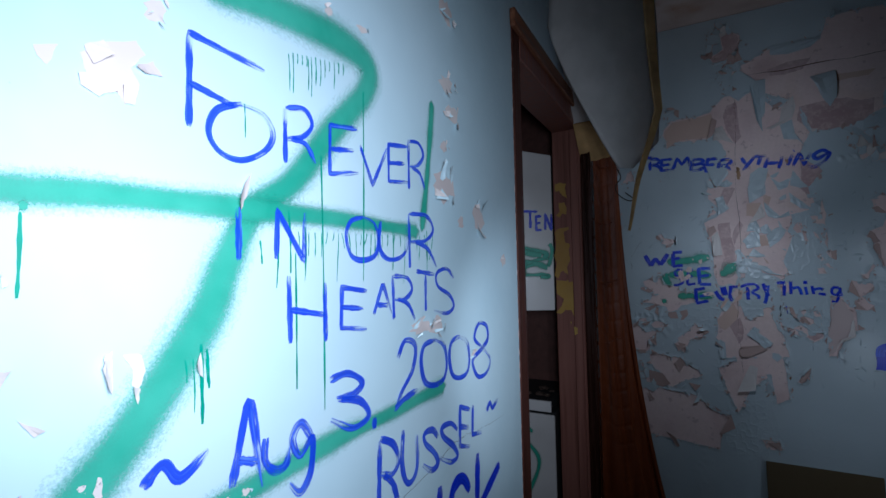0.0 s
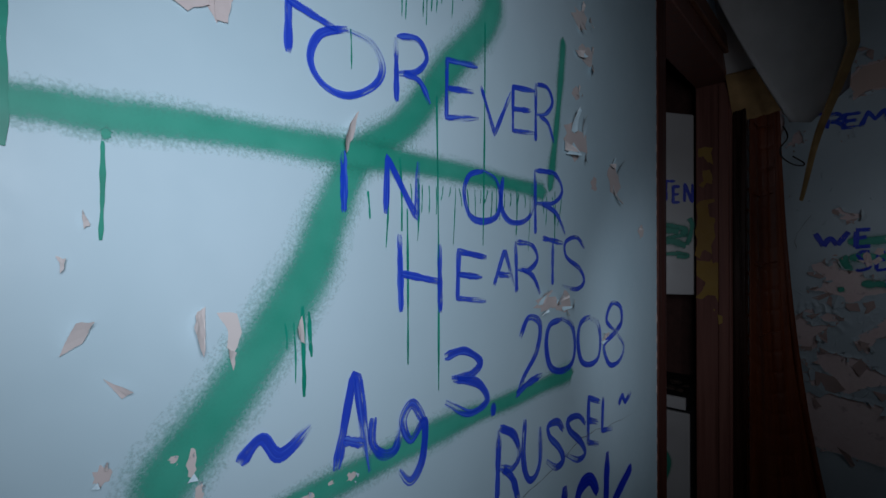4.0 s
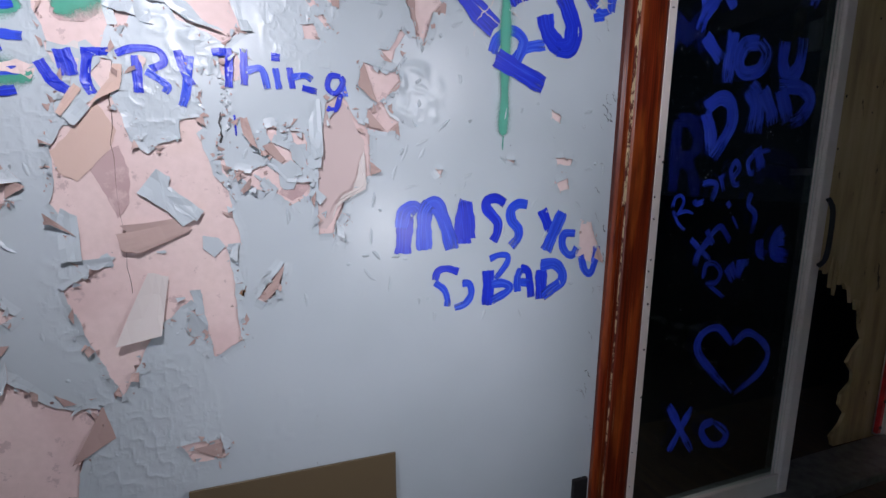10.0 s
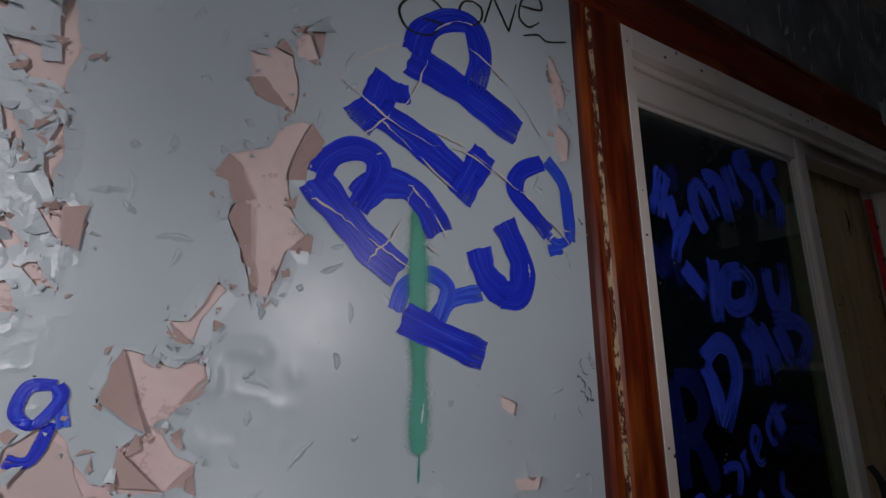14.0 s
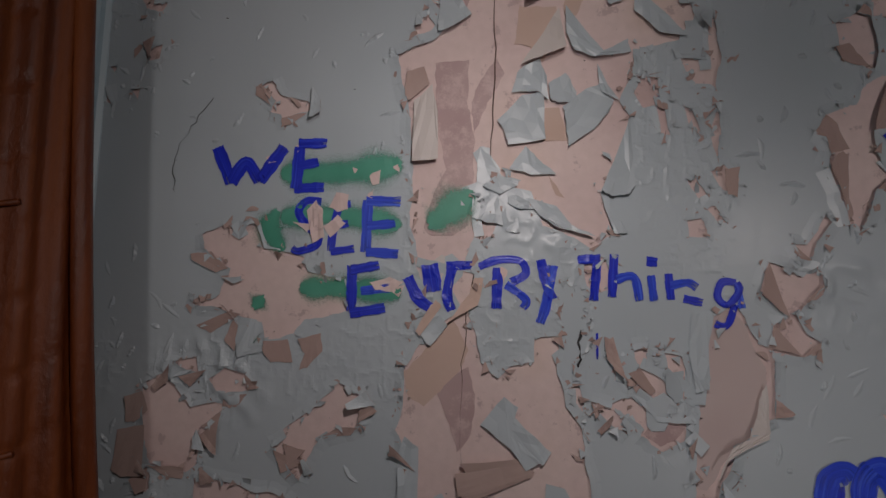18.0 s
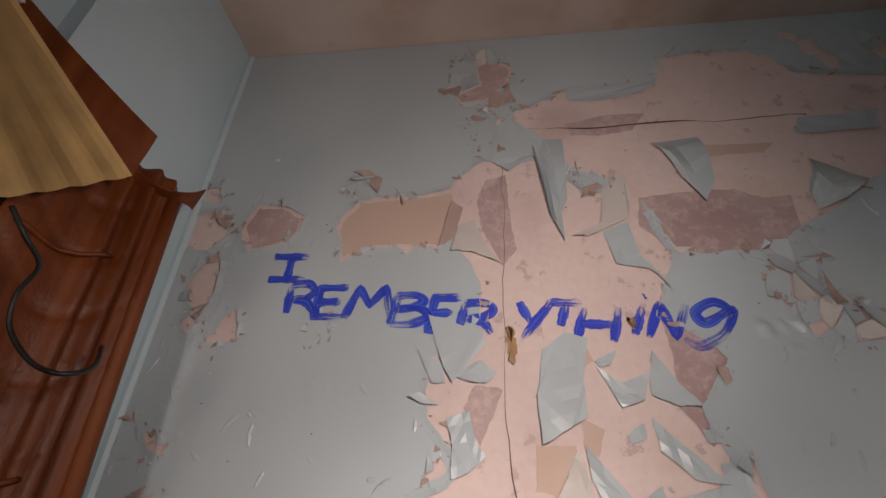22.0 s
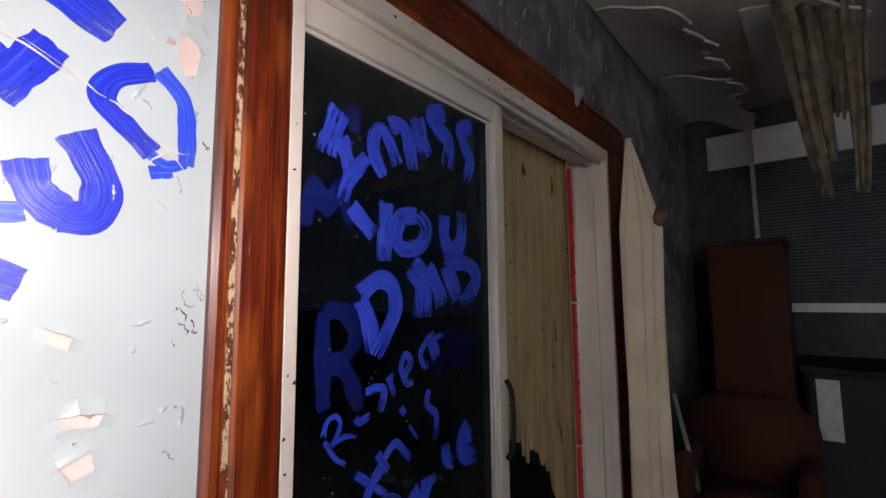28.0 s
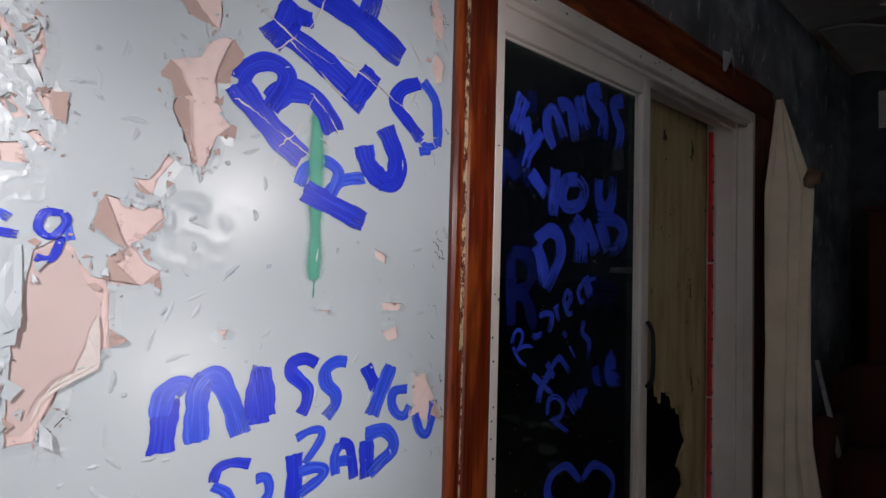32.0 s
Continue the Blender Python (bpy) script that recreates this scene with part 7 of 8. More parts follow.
# crumbs of paint too small to count
def crumbs(count, meshes, pick, seed, name, label):
    rng = random.Random(seed)
    co, faces, mats = [], [], []
    for _ in range(count):
        i, j = pick[rng.randrange(len(pick))]
        if egx[i, j] > 0.80 and rng.random() < 0.85:
            continue
        me = rng.choice(meshes)
        s_ = rng.choice((0.002, 0.003, 0.0045, 0.006, 0.009))
        m = Matrix.Translation((egx[i, j] + rng.gauss(0, 0.008), BACK - 0.0032, egz[i, j] + rng.gauss(0, 0.008))) @ Matrix.Rotation(rng.uniform(0, 6.28), 4, "Y") @ Matrix.Rotation(rng.uniform(-0.9, 0.1), 4, "X") @ Matrix.Diagonal((s_, s_, s_ * rng.uniform(0.9, 1.8), 1))
        base = len(co)
        co += [m @ v.co for v in me.vertices]
        faces += [tuple(base + k for k in p.vertices) for p in me.polygons]
        front = me.materials[0] == FLAKE_BACK
        mats += [p.material_index ^ front for p in me.polygons]
    me = bpy.data.meshes.new(name)
    me.from_pydata(co, [], faces)
    me.materials.append(BLUE_PAINT)
    me.materials.append(FLAKE_BACK)
    me.polygons.foreach_set("material_index", np.array(mats, np.int32))
    ob = new(name, me)
    ob.parent = wall_back
    tagged(ob, label, kind="stuff")


crumbs(2400, FRONTS + TURNED, edge, 77, "paint_crumbs", "small curled crumbs of peeling blue and pink paint")


def hairline(wall, side, text, width=0.0012):
    part("hairline_crack", ribbon([[p + Vector((WR.uniform(-0.003, 0.003), WR.uniform(-0.003, 0.003), 0)) for p in spline(read_line(text), 5)]], width, lambda p, lift: PLACES[side](p, lift - 0.0006), wobble=0.5, rng=WR, cols=2), INK, wall)


hairline(wall_back, "B", "-0.235,1.640 -0.262,1.600 -0.285,1.560 -0.292,1.520 -0.288,1.480", 0.0009)
hairline(wall_back, "B", "0.372,1.300 0.374,1.265 0.373,1.240", 0.003)
hairline(wall_left, "L", "0.55,1.060 0.70,1.085 0.82,1.100 0.92,1.118 1.00,1.112 1.10,1.100 1.22,1.095", 0.0007)
def flap(x, z, w, h, turn, out, pale=0):
    """A torn sheet of paint hanging off the wall by its upper edge, pleated and drawn to a point."""
    rng = random.Random(int(x * 1000) * 31 + int(z * 1000))
    a = radians(turn)
    rx, rz = Vector((math.cos(a), 0, math.sin(a))), Vector((math.sin(a), 0, -math.cos(a)))
    nu, nv = rng.choice((3, 4, 5)), 6
    pleat = [rng.uniform(-0.5, 1.0) for i in range(nu + 1)]
    place_ = sorted([0.0, 1.0] + [rng.uniform(0.12, 0.88) for _ in range(nu - 1)])
    tip = rng.uniform(0.2, 0.8)
    long = [0.45 + 0.55 * (1 - abs(q - tip) * 1.2) + rng.uniform(-0.12, 0.12) for q in place_]
    bm = bmesh.new()
    g = []
    for i in range(nu + 1):
        u = place_[i]
        col = []
        for j in range(nv + 1):
            v = j / nv
            across = (u - 0.5) * (1 - 0.45 * v) + (tip - 0.5) * 0.45 * v
            y = out * math.sin(min(1.0, v * 1.15) * 2.4) + pleat[i] * min(0.011, 0.16 * w) * min(1, v * 2.2) + rng.uniform(-0.001, 0.0016) + 0.0035
            col.append(bm.verts.new(Vector((x, BACK - y, z)) + rx * w * across + rz * h * v * long[i]))
        g.append(col)
    for i in range(nu):
        for j in range(nv):
            q = (g[i][j], g[i + 1][j], g[i + 1][j + 1], g[i][j + 1])
            if (i + j) % 2:
                bm.faces.new((q[0], q[1], q[2])), bm.faces.new((q[0], q[2], q[3]))
            else:
                bm.faces.new((q[0], q[1], q[3])), bm.faces.new((q[1], q[2], q[3]))
    part("paint_flap", bm, PALE_BACK if pale else BLUE_PAINT, wall_back)



def loose_piece(kind, text):
    """A torn piece of paint that stands off the wall: s blue, k turned over to its dull back, p pale, q pink, t tan."""
    state["f"] = state.get("f", 0) + 1
    rng = random.Random(state["f"])
    pts = [tuple(float(v) for v in p.split(",")) for p in text.split()]
    bm = bmesh.new()
    f = bm.faces.new([bm.verts.new((x, 0, z)) for x, z in pts])
    f.normal_update()
    bmesh.ops.triangulate(bm, faces=[f], ngon_method="EAR_CLIP")
    bmesh.ops.subdivide_edges(bm, edges=list(bm.edges), cuts=2, use_grid_fill=True)
    bmesh.ops.triangulate(bm, faces=list(bm.faces))
    big = max(max(p[0] for p in pts) - min(p[0] for p in pts), max(p[1] for p in pts) - min(p[1] for p in pts))
    a_ = rng.uniform(-2.2, -0.9) if kind != "k" else rng.uniform(0, 6.28)
    ux, uz = math.cos(a_), math.sin(a_)
    lo = min(v.co.x * ux + v.co.z * uz for v in bm.verts)
    hi = max(v.co.x * ux + v.co.z * uz for v in bm.verts)
    out = {"s": 0.075, "k": 0.075, "p": 0.13, "q": 0.05, "t": 0.10}[kind] * big * rng.uniform(0.6, 1.1)
    out = min(0.013, out)
    base = 0.0026 + 0.00005 * (state["f"] % 12)
    for v in bm.verts:
        u = (v.co.x * ux + v.co.z * uz - lo) / max(1e-6, hi - lo)
        fold = abs(noise.noise((v.co.x * 48 + state["f"], v.co.z * 30, 1.7)))
        v.co.y = BACK - base - out * u ** 1.7 - 0.0075 * fold * (0.35 if kind == "k" else 0.9) * min(1, big / 0.06)
        if len(v.link_edges) < 5:
            v.co.x += rng.uniform(-0.0012, 0.0012)
            v.co.z += rng.uniform(-0.0012, 0.0012)
    part({"s": "paint_shard", "p": "paint_flap"}.get(kind, "folded_paint"), bm, {"s": BLUE_PAINT, "k": FLAKE_BACK, "p": PALE_BACK, "q": PINK_BASE, "t": TAN}[kind], wall_back)


def old_paint(kind, text):
    """A patch of older paint on the bare plaster, with a frayed rim."""
    TONES[0] += 1
    rng = random.Random(TONES[0])
    pts = [tuple(float(v) for v in p.split(",")) for p in text.split()]
    bm = bmesh.new()
    y = BACK + 0.0014 - 0.00005 * TONES[0]
    rim = []
    for p, q in zip(pts, pts[1:] + pts[:1]):
        n = max(1, int(math.hypot(q[0] - p[0], q[1] - p[1]) / 0.009))
        for k in range(n):
            rim.append(bm.verts.new((p[0] + (q[0] - p[0]) * k / n + rng.uniform(-0.0016, 0.0016), y, p[1] + (q[1] - p[1]) * k / n + rng.uniform(-0.0016, 0.0016))))
    f = bm.faces.new(rim)
    f.normal_update()
    bmesh.ops.triangulate(bm, faces=[f], ngon_method="EAR_CLIP")
    part("old_paint_patch", bm, {"m": MAUVE, "t": TAN, "l": LIGHT_MAUVE}[kind], wall_back)


def scratch(text, width=0.0016):
    """A thin torn line through the painted letters, bare and pale."""
    pts = [p + Vector((WR.uniform(-0.002, 0.002), WR.uniform(-0.002, 0.002), 0)) for p in spline(read_line(text), 7)]
    part("torn_line", ribbon([pts], width, lambda p, lift: PLACES["B"](p, lift + 0.0036), wobble=0.75, rng=WR, cols=2), PALE_BACK, wall_back)


flap(0.325, 2.418, 0.071, 0.271, 4, 0.016, 0)
flap(0.585, 2.398, 0.098, 0.172, 8, 0.02, 0)
flap(0.865, 2.304, 0.106, 0.123, -35, 0.022, 0)
tone(0.229, 1.962, 0.009, 0.042, 0, "r")
tone(0.429, 1.997, 0.007, 0.013, 0, "r")
tone(0.240, 2.467, 0.009, 0.029, 0, "r")
tone(0.398, 0.949, 0.005, 0.006, 0, "r")

old_paint("m", "0.129,1.708 0.183,1.716 0.184,1.647 0.198,1.584 0.200,1.512 0.195,1.449 0.171,1.432 0.140,1.430 0.125,1.441 0.141,1.509 0.156,1.537 0.136,1.609")
old_paint("m", "0.202,1.682 0.227,1.718 0.240,1.694 0.220,1.655 0.205,1.619 0.196,1.593 0.190,1.647")
old_paint("m", "0.174,1.211 0.208,1.231 0.219,1.188 0.217,1.129 0.197,1.101 0.177,1.151 0.157,1.193")
old_paint("l", "0.557,1.343 0.592,1.341 0.618,1.321 0.625,1.293 0.646,1.259 0.648,1.215 0.640,1.172 0.619,1.150 0.590,1.118 0.578,1.090 0.567,1.075 0.551,1.075 0.551,1.134 0.551,1.208 0.563,1.290")
old_paint("m", "0.473,1.150 0.491,1.167 0.534,1.166 0.519,1.144 0.498,1.132")
old_paint("m", "-0.307,2.225 -0.288,2.268 -0.237,2.265 -0.192,2.238 -0.196,2.209 -0.212,2.185 -0.280,2.169")
old_paint("m", "0.133,2.579 0.190,2.610 0.182,2.694 0.218,2.699 0.258,2.664 0.249,2.612 0.198,2.561 0.144,2.557")
old_paint("m", "0.490,2.256 0.619,2.270 0.670,2.267 0.714,2.244 0.765,2.248 0.760,2.178 0.698,2.132 0.582,2.125 0.525,2.127 0.503,2.164 0.478,2.190")
old_paint("m", "0.372,2.465 0.448,2.485 0.545,2.486 0.512,2.437 0.440,2.426 0.381,2.431")
old_paint("m", "0.195,2.316 0.236,2.329 0.241,2.201 0.249,2.149 0.221,2.114 0.181,2.203 0.176,2.273")
old_paint("m", "0.167,1.896 0.212,1.887 0.193,1.843 0.174,1.802 0.157,1.827 0.149,1.860")
old_paint("m", "0.493,2.071 0.544,2.048 0.551,1.967 0.566,1.930 0.519,1.878 0.532,1.822 0.512,1.806 0.478,1.861 0.485,1.949 0.478,2.008")
old_paint("t", "0.264,1.796 0.313,1.797 0.323,1.760 0.299,1.714 0.280,1.732")
old_paint("t", "0.297,1.641 0.328,1.642 0.343,1.589 0.304,1.588")
old_paint("t", "0.315,1.534 0.343,1.500 0.329,1.504")
old_paint("t", "0.266,1.461 0.299,1.498 0.298,1.436 0.285,1.436")
old_paint("t", "0.107,1.215 0.153,1.270 0.177,1.307 0.206,1.257 0.191,1.221 0.158,1.184 0.141,1.166 0.114,1.181")
old_paint("t", "-0.101,2.213 -0.090,2.238 -0.060,2.271 0.077,2.278 0.122,2.287 0.130,2.258 0.120,2.185 0.093,2.165 -0.042,2.168 -0.088,2.142")
old_paint("t", "0.538,2.389 0.681,2.382 0.778,2.381 0.749,2.355 0.585,2.352")
old_paint("t", "0.320,1.941 0.353,1.955 0.359,1.932 0.339,1.918 0.318,1.927")
old_paint("t", "0.259,1.803 0.317,1.804 0.318,1.752 0.293,1.736 0.254,1.743")
old_paint("t", "0.330,1.844 0.361,1.828 0.347,1.789 0.328,1.796")
loose_piece("s", "0.330,1.806 0.390,1.730 0.428,1.753 0.433,1.731 0.403,1.725 0.377,1.720 0.346,1.729 0.332,1.760")
loose_piece("s", "0.268,1.704 0.294,1.718 0.304,1.687 0.310,1.651 0.292,1.664 0.252,1.663 0.260,1.695")
loose_piece("s", "0.309,1.678 0.334,1.697 0.353,1.666 0.350,1.647 0.323,1.647 0.312,1.653")
loose_piece("s", "0.332,1.642 0.366,1.670 0.387,1.680 0.410,1.654 0.402,1.636 0.381,1.608 0.344,1.580 0.338,1.616")
loose_piece("s", "0.382,1.711 0.409,1.663 0.418,1.654 0.388,1.666")
loose_piece("s", "0.232,1.617 0.270,1.659 0.301,1.664 0.308,1.588 0.252,1.577 0.242,1.603")
loose_piece("s", "0.254,1.541 0.278,1.578 0.297,1.560 0.328,1.535 0.289,1.533")
loose_piece("s", "0.215,1.512 0.236,1.531 0.272,1.524 0.268,1.515 0.242,1.500")
loose_piece("s", "0.250,1.518 0.291,1.498 0.296,1.480 0.274,1.478 0.256,1.487")
loose_piece("s", "0.200,1.463 0.238,1.500 0.249,1.452 0.223,1.455")
loose_piece("s", "0.258,1.452 0.270,1.466 0.276,1.442 0.254,1.443")
loose_piece("s", "0.282,1.497 0.330,1.486 0.353,1.457 0.388,1.441 0.353,1.448 0.327,1.455 0.301,1.472")
loose_piece("s", "0.394,1.511 0.421,1.583 0.436,1.637 0.444,1.522 0.436,1.509 0.411,1.503")
loose_piece("s", "0.395,1.509 0.407,1.507 0.437,1.448 0.417,1.447")
loose_piece("s", "0.229,1.147 0.262,1.192 0.284,1.176 0.277,1.142 0.325,1.099 0.301,1.085 0.274,1.116")
loose_piece("s", "0.271,1.167 0.311,1.136 0.338,1.113 0.326,1.095 0.291,1.117 0.277,1.142")
loose_piece("s", "0.113,1.120 0.136,1.105 0.140,1.027 0.110,1.024 0.106,1.094")
loose_piece("s", "-0.158,1.286 -0.134,1.283 -0.119,1.266 -0.136,1.247 -0.117,1.235 -0.158,1.223 -0.166,1.250")
loose_piece("s", "0.821,2.396 0.842,2.443 0.919,2.445 0.993,2.455 0.972,2.392 0.898,2.390")
loose_piece("s", "0.384,2.574 0.586,2.570 0.541,2.531 0.453,2.521 0.386,2.533")
loose_piece("s", "0.756,2.166 0.795,2.170 0.758,2.119 0.748,2.131")
loose_piece("s", "0.211,2.461 0.250,2.493 0.319,2.418 0.303,2.371 0.242,2.328 0.208,2.362")
loose_piece("s", "0.409,2.180 0.458,2.198 0.466,2.129 0.507,2.049 0.479,2.094 0.423,2.107")
loose_piece("s", "0.280,1.951 0.319,1.980 0.355,1.970 0.337,1.895 0.338,1.844 0.311,1.828 0.267,1.803 0.265,1.878")
loose_piece("s", "0.359,1.932 0.397,1.950 0.384,1.922 0.367,1.922")
loose_piece("s", "0.362,1.922 0.397,1.895 0.443,1.913 0.426,1.870 0.391,1.857 0.381,1.878")
loose_piece("s", "0.450,1.950 0.482,1.895 0.507,1.861 0.474,1.861 0.436,1.878")
loose_piece("s", "0.393,1.820 0.420,1.837 0.420,1.817 0.398,1.805")
loose_piece("s", "0.430,1.845 0.469,1.806 0.517,1.755 0.474,1.762 0.436,1.798")
loose_piece("s", "0.088,2.015 0.182,1.982 0.187,1.962 0.130,1.896 0.111,1.933")
loose_piece("s", "0.071,1.953 0.111,1.933 0.121,1.896 0.098,1.896")
loose_piece("s", "0.130,1.914 0.177,1.933 0.204,1.914 0.185,1.896 0.149,1.900")
loose_piece("s", "0.122,1.843 0.158,1.852 0.166,1.810 0.183,1.787 0.157,1.764 0.132,1.756 0.132,1.802")
loose_piece("k", "0.084,1.691 0.111,1.701 0.121,1.673 0.091,1.644 0.084,1.654")
loose_piece("k", "0.194,1.072 0.300,1.093 0.314,1.082 0.306,1.072 0.226,1.036 0.200,1.042")
loose_piece("k", "0.444,1.238 0.462,1.246 0.488,1.216 0.480,1.207")
loose_piece("k", "-0.251,1.381 -0.218,1.388 -0.187,1.362 -0.206,1.355 -0.245,1.371")
loose_piece("k", "-0.254,1.299 -0.240,1.304 -0.243,1.286")
loose_piece("k", "-0.232,1.268 -0.177,1.294 -0.158,1.291 -0.207,1.256")
loose_piece("k", "-0.118,1.251 -0.081,1.255 -0.069,1.220 -0.106,1.218 -0.118,1.235")
loose_piece("k", "-0.063,1.256 -0.027,1.268 -0.023,1.241 -0.046,1.213 -0.059,1.208 -0.052,1.235")
loose_piece("k", "-0.183,1.249 -0.172,1.281 -0.164,1.272 -0.165,1.232")
loose_piece("k", "-0.163,1.661 -0.154,1.666 -0.135,1.629 -0.162,1.647")
loose_piece("k", "-0.116,1.610 -0.074,1.621 -0.097,1.602 -0.115,1.594")
loose_piece("k", "-0.294,1.044 -0.232,1.045 -0.235,1.027 -0.259,1.025")
loose_piece("k", "-0.351,1.093 -0.304,1.105 -0.301,1.025 -0.335,1.023 -0.355,1.030")
loose_piece("k", "-0.341,1.148 -0.313,1.159 -0.301,1.128 -0.323,1.108 -0.338,1.107")
loose_piece("k", "-0.214,1.108 -0.175,1.142 -0.182,1.124 -0.200,1.109")
loose_piece("k", "-0.181,1.159 -0.139,1.167 -0.156,1.143 -0.179,1.142")
loose_piece("k", "-0.091,1.084 -0.040,1.065 -0.075,1.049")
loose_piece("k", "-0.020,1.106 0.010,1.125 0.041,1.128 0.029,1.114 -0.011,1.106")
loose_piece("k", "0.577,1.554 0.598,1.558 0.595,1.511 0.582,1.515")
loose_piece("k", "0.645,1.416 0.672,1.336 0.632,1.367 0.636,1.394")
loose_piece("k", "0.722,1.389 0.697,1.360 0.710,1.363 0.723,1.373")
loose_piece("k", "0.653,1.323 0.689,1.282 0.647,1.291")
loose_piece("k", "0.719,1.302 0.697,1.280 0.718,1.285")
loose_piece("k", "0.721,1.641 0.734,1.628 0.752,1.589 0.737,1.585 0.729,1.583 0.722,1.606 0.706,1.613 0.710,1.624")
loose_piece("k", "0.814,1.703 0.831,1.682 0.824,1.663 0.813,1.650 0.809,1.624 0.787,1.619 0.795,1.660")
loose_piece("k", "0.737,1.585 0.747,1.580 0.753,1.525 0.761,1.494 0.759,1.477 0.750,1.506 0.744,1.525 0.726,1.564 0.731,1.578")
loose_piece("k", "0.732,1.744 0.751,1.751 0.769,1.731 0.789,1.713 0.765,1.718 0.744,1.725")
loose_piece("k", "0.794,1.532 0.817,1.555 0.824,1.551 0.822,1.533")
loose_piece("k", "0.680,1.443 0.705,1.421 0.690,1.423 0.680,1.432")
loose_piece("k", "0.125,2.261 0.148,2.246 0.126,2.173 0.099,2.155")
loose_piece("k", "0.148,0.747 0.165,0.677 0.092,0.637")
loose_piece("k", "-0.230,0.826 -0.200,0.783 -0.224,0.769")
loose_piece("k", "-0.099,0.980 -0.069,1.020 -0.050,0.978 -0.075,0.938")
loose_piece("k", "-0.224,0.937 -0.158,0.926 -0.120,0.875 -0.157,0.853 -0.219,0.865")
loose_piece("k", "-0.036,0.886 0.021,0.879 -0.005,0.847")
loose_piece("k", "-0.077,1.094 -0.039,1.085 -0.065,1.061")
loose_piece("k", "0.075,0.781 0.107,0.758 0.088,0.755")
loose_piece("k", "0.202,1.087 0.304,1.102 0.270,1.068 0.228,1.052")
loose_piece("k", "0.429,0.938 0.479,1.004 0.465,0.954 0.442,0.928")
loose_piece("k", "0.291,0.631 0.347,0.636 0.343,0.599")
loose_piece("p", "0.321,1.802 0.333,1.733 0.290,1.714 0.264,1.704 0.297,1.760")
loose_piece("p", "0.100,1.645 0.126,1.673 0.138,1.627 0.142,1.550 0.103,1.544")
loose_piece("p", "0.645,1.237 0.649,1.167 0.648,1.159 0.613,1.139 0.586,1.123 0.570,1.080 0.584,1.124 0.600,1.149 0.619,1.155 0.630,1.186 0.633,1.206 0.638,1.226")
loose_piece("s", "0.535,1.330 0.557,1.337 0.560,1.285 0.561,1.224 0.542,1.217 0.534,1.270")
loose_piece("p", "0.523,2.163 0.532,2.139 0.561,2.138 0.533,2.121")
loose_piece("p", "0.126,2.141 0.137,2.205 0.170,2.217 0.191,2.151 0.221,2.114 0.164,2.140")
loose_piece("p", "0.350,2.164 0.406,2.193 0.423,2.274 0.468,2.314 0.474,2.257 0.460,2.204 0.414,2.180 0.381,2.163")
loose_piece("p", "0.180,0.864 0.237,0.999 0.271,0.989 0.255,0.877")
loose_piece("q", "-0.063,1.460 -0.050,1.478 -0.038,1.465 -0.032,1.420 -0.049,1.410")
loose_piece("q", "-0.027,1.468 -0.016,1.492 0.004,1.490 0.002,1.467 -0.012,1.461")
loose_piece("q", "-0.085,1.443 -0.048,1.437 -0.060,1.426")
loose_piece("q", "-0.034,1.436 -0.012,1.457 -0.000,1.443 -0.023,1.419")
loose_piece("q", "0.034,1.523 0.053,1.533 0.051,1.509 0.040,1.505")
loose_piece("q", "0.070,1.537 0.084,1.543 0.082,1.529")
loose_piece("q", "0.032,1.490 0.043,1.501 0.040,1.484")
loose_piece("q", "0.006,1.535 0.014,1.532 0.010,1.523")
loose_piece("q", "0.045,1.352 0.076,1.363 0.100,1.355 0.079,1.340 0.056,1.342")
loose_piece("q", "0.077,1.343 0.100,1.351 0.092,1.332")
loose_piece("q", "-0.138,1.544 -0.126,1.549 -0.120,1.537 -0.132,1.535")
loose_piece("q", "-0.089,1.566 -0.083,1.569 -0.084,1.554")
loose_piece("q", "0.248,1.388 0.261,1.382 0.253,1.364")
loose_piece("t", "0.121,1.281 0.150,1.332 0.161,1.323 0.131,1.276")
loose_piece("t", "0.169,1.296 0.202,1.343 0.209,1.370 0.223,1.369 0.217,1.327")
loose_piece("s", "0.130,1.276 0.152,1.316 0.171,1.293 0.146,1.260")

scratch("0.837,1.783 0.877,1.761 0.912,1.740 0.982,1.713 1.036,1.714 1.099,1.689")
scratch("0.878,1.701 0.916,1.741 0.951,1.778 0.979,1.851")
scratch("0.909,1.730 0.958,1.694 1.036,1.641")
scratch("0.982,1.735 1.045,1.721 1.145,1.667")
scratch("0.819,1.602 0.862,1.579 0.912,1.547 0.956,1.524")
scratch("0.952,1.644 0.985,1.611 1.011,1.574")
scratch("0.887,1.493 0.899,1.532 0.932,1.572 0.956,1.637")
scratch("1.150,1.668 1.194,1.639 1.250,1.591")
scratch("1.191,1.570 1.227,1.611 1.295,1.611")
scratch("1.054,1.901 1.139,1.851 1.200,1.777")
scratch("0.847,1.783 0.888,1.833 0.943,1.874")
scratch("0.971,1.562 1.003,1.544")
scratch("0.986,1.902 1.024,1.937 1.064,1.947")

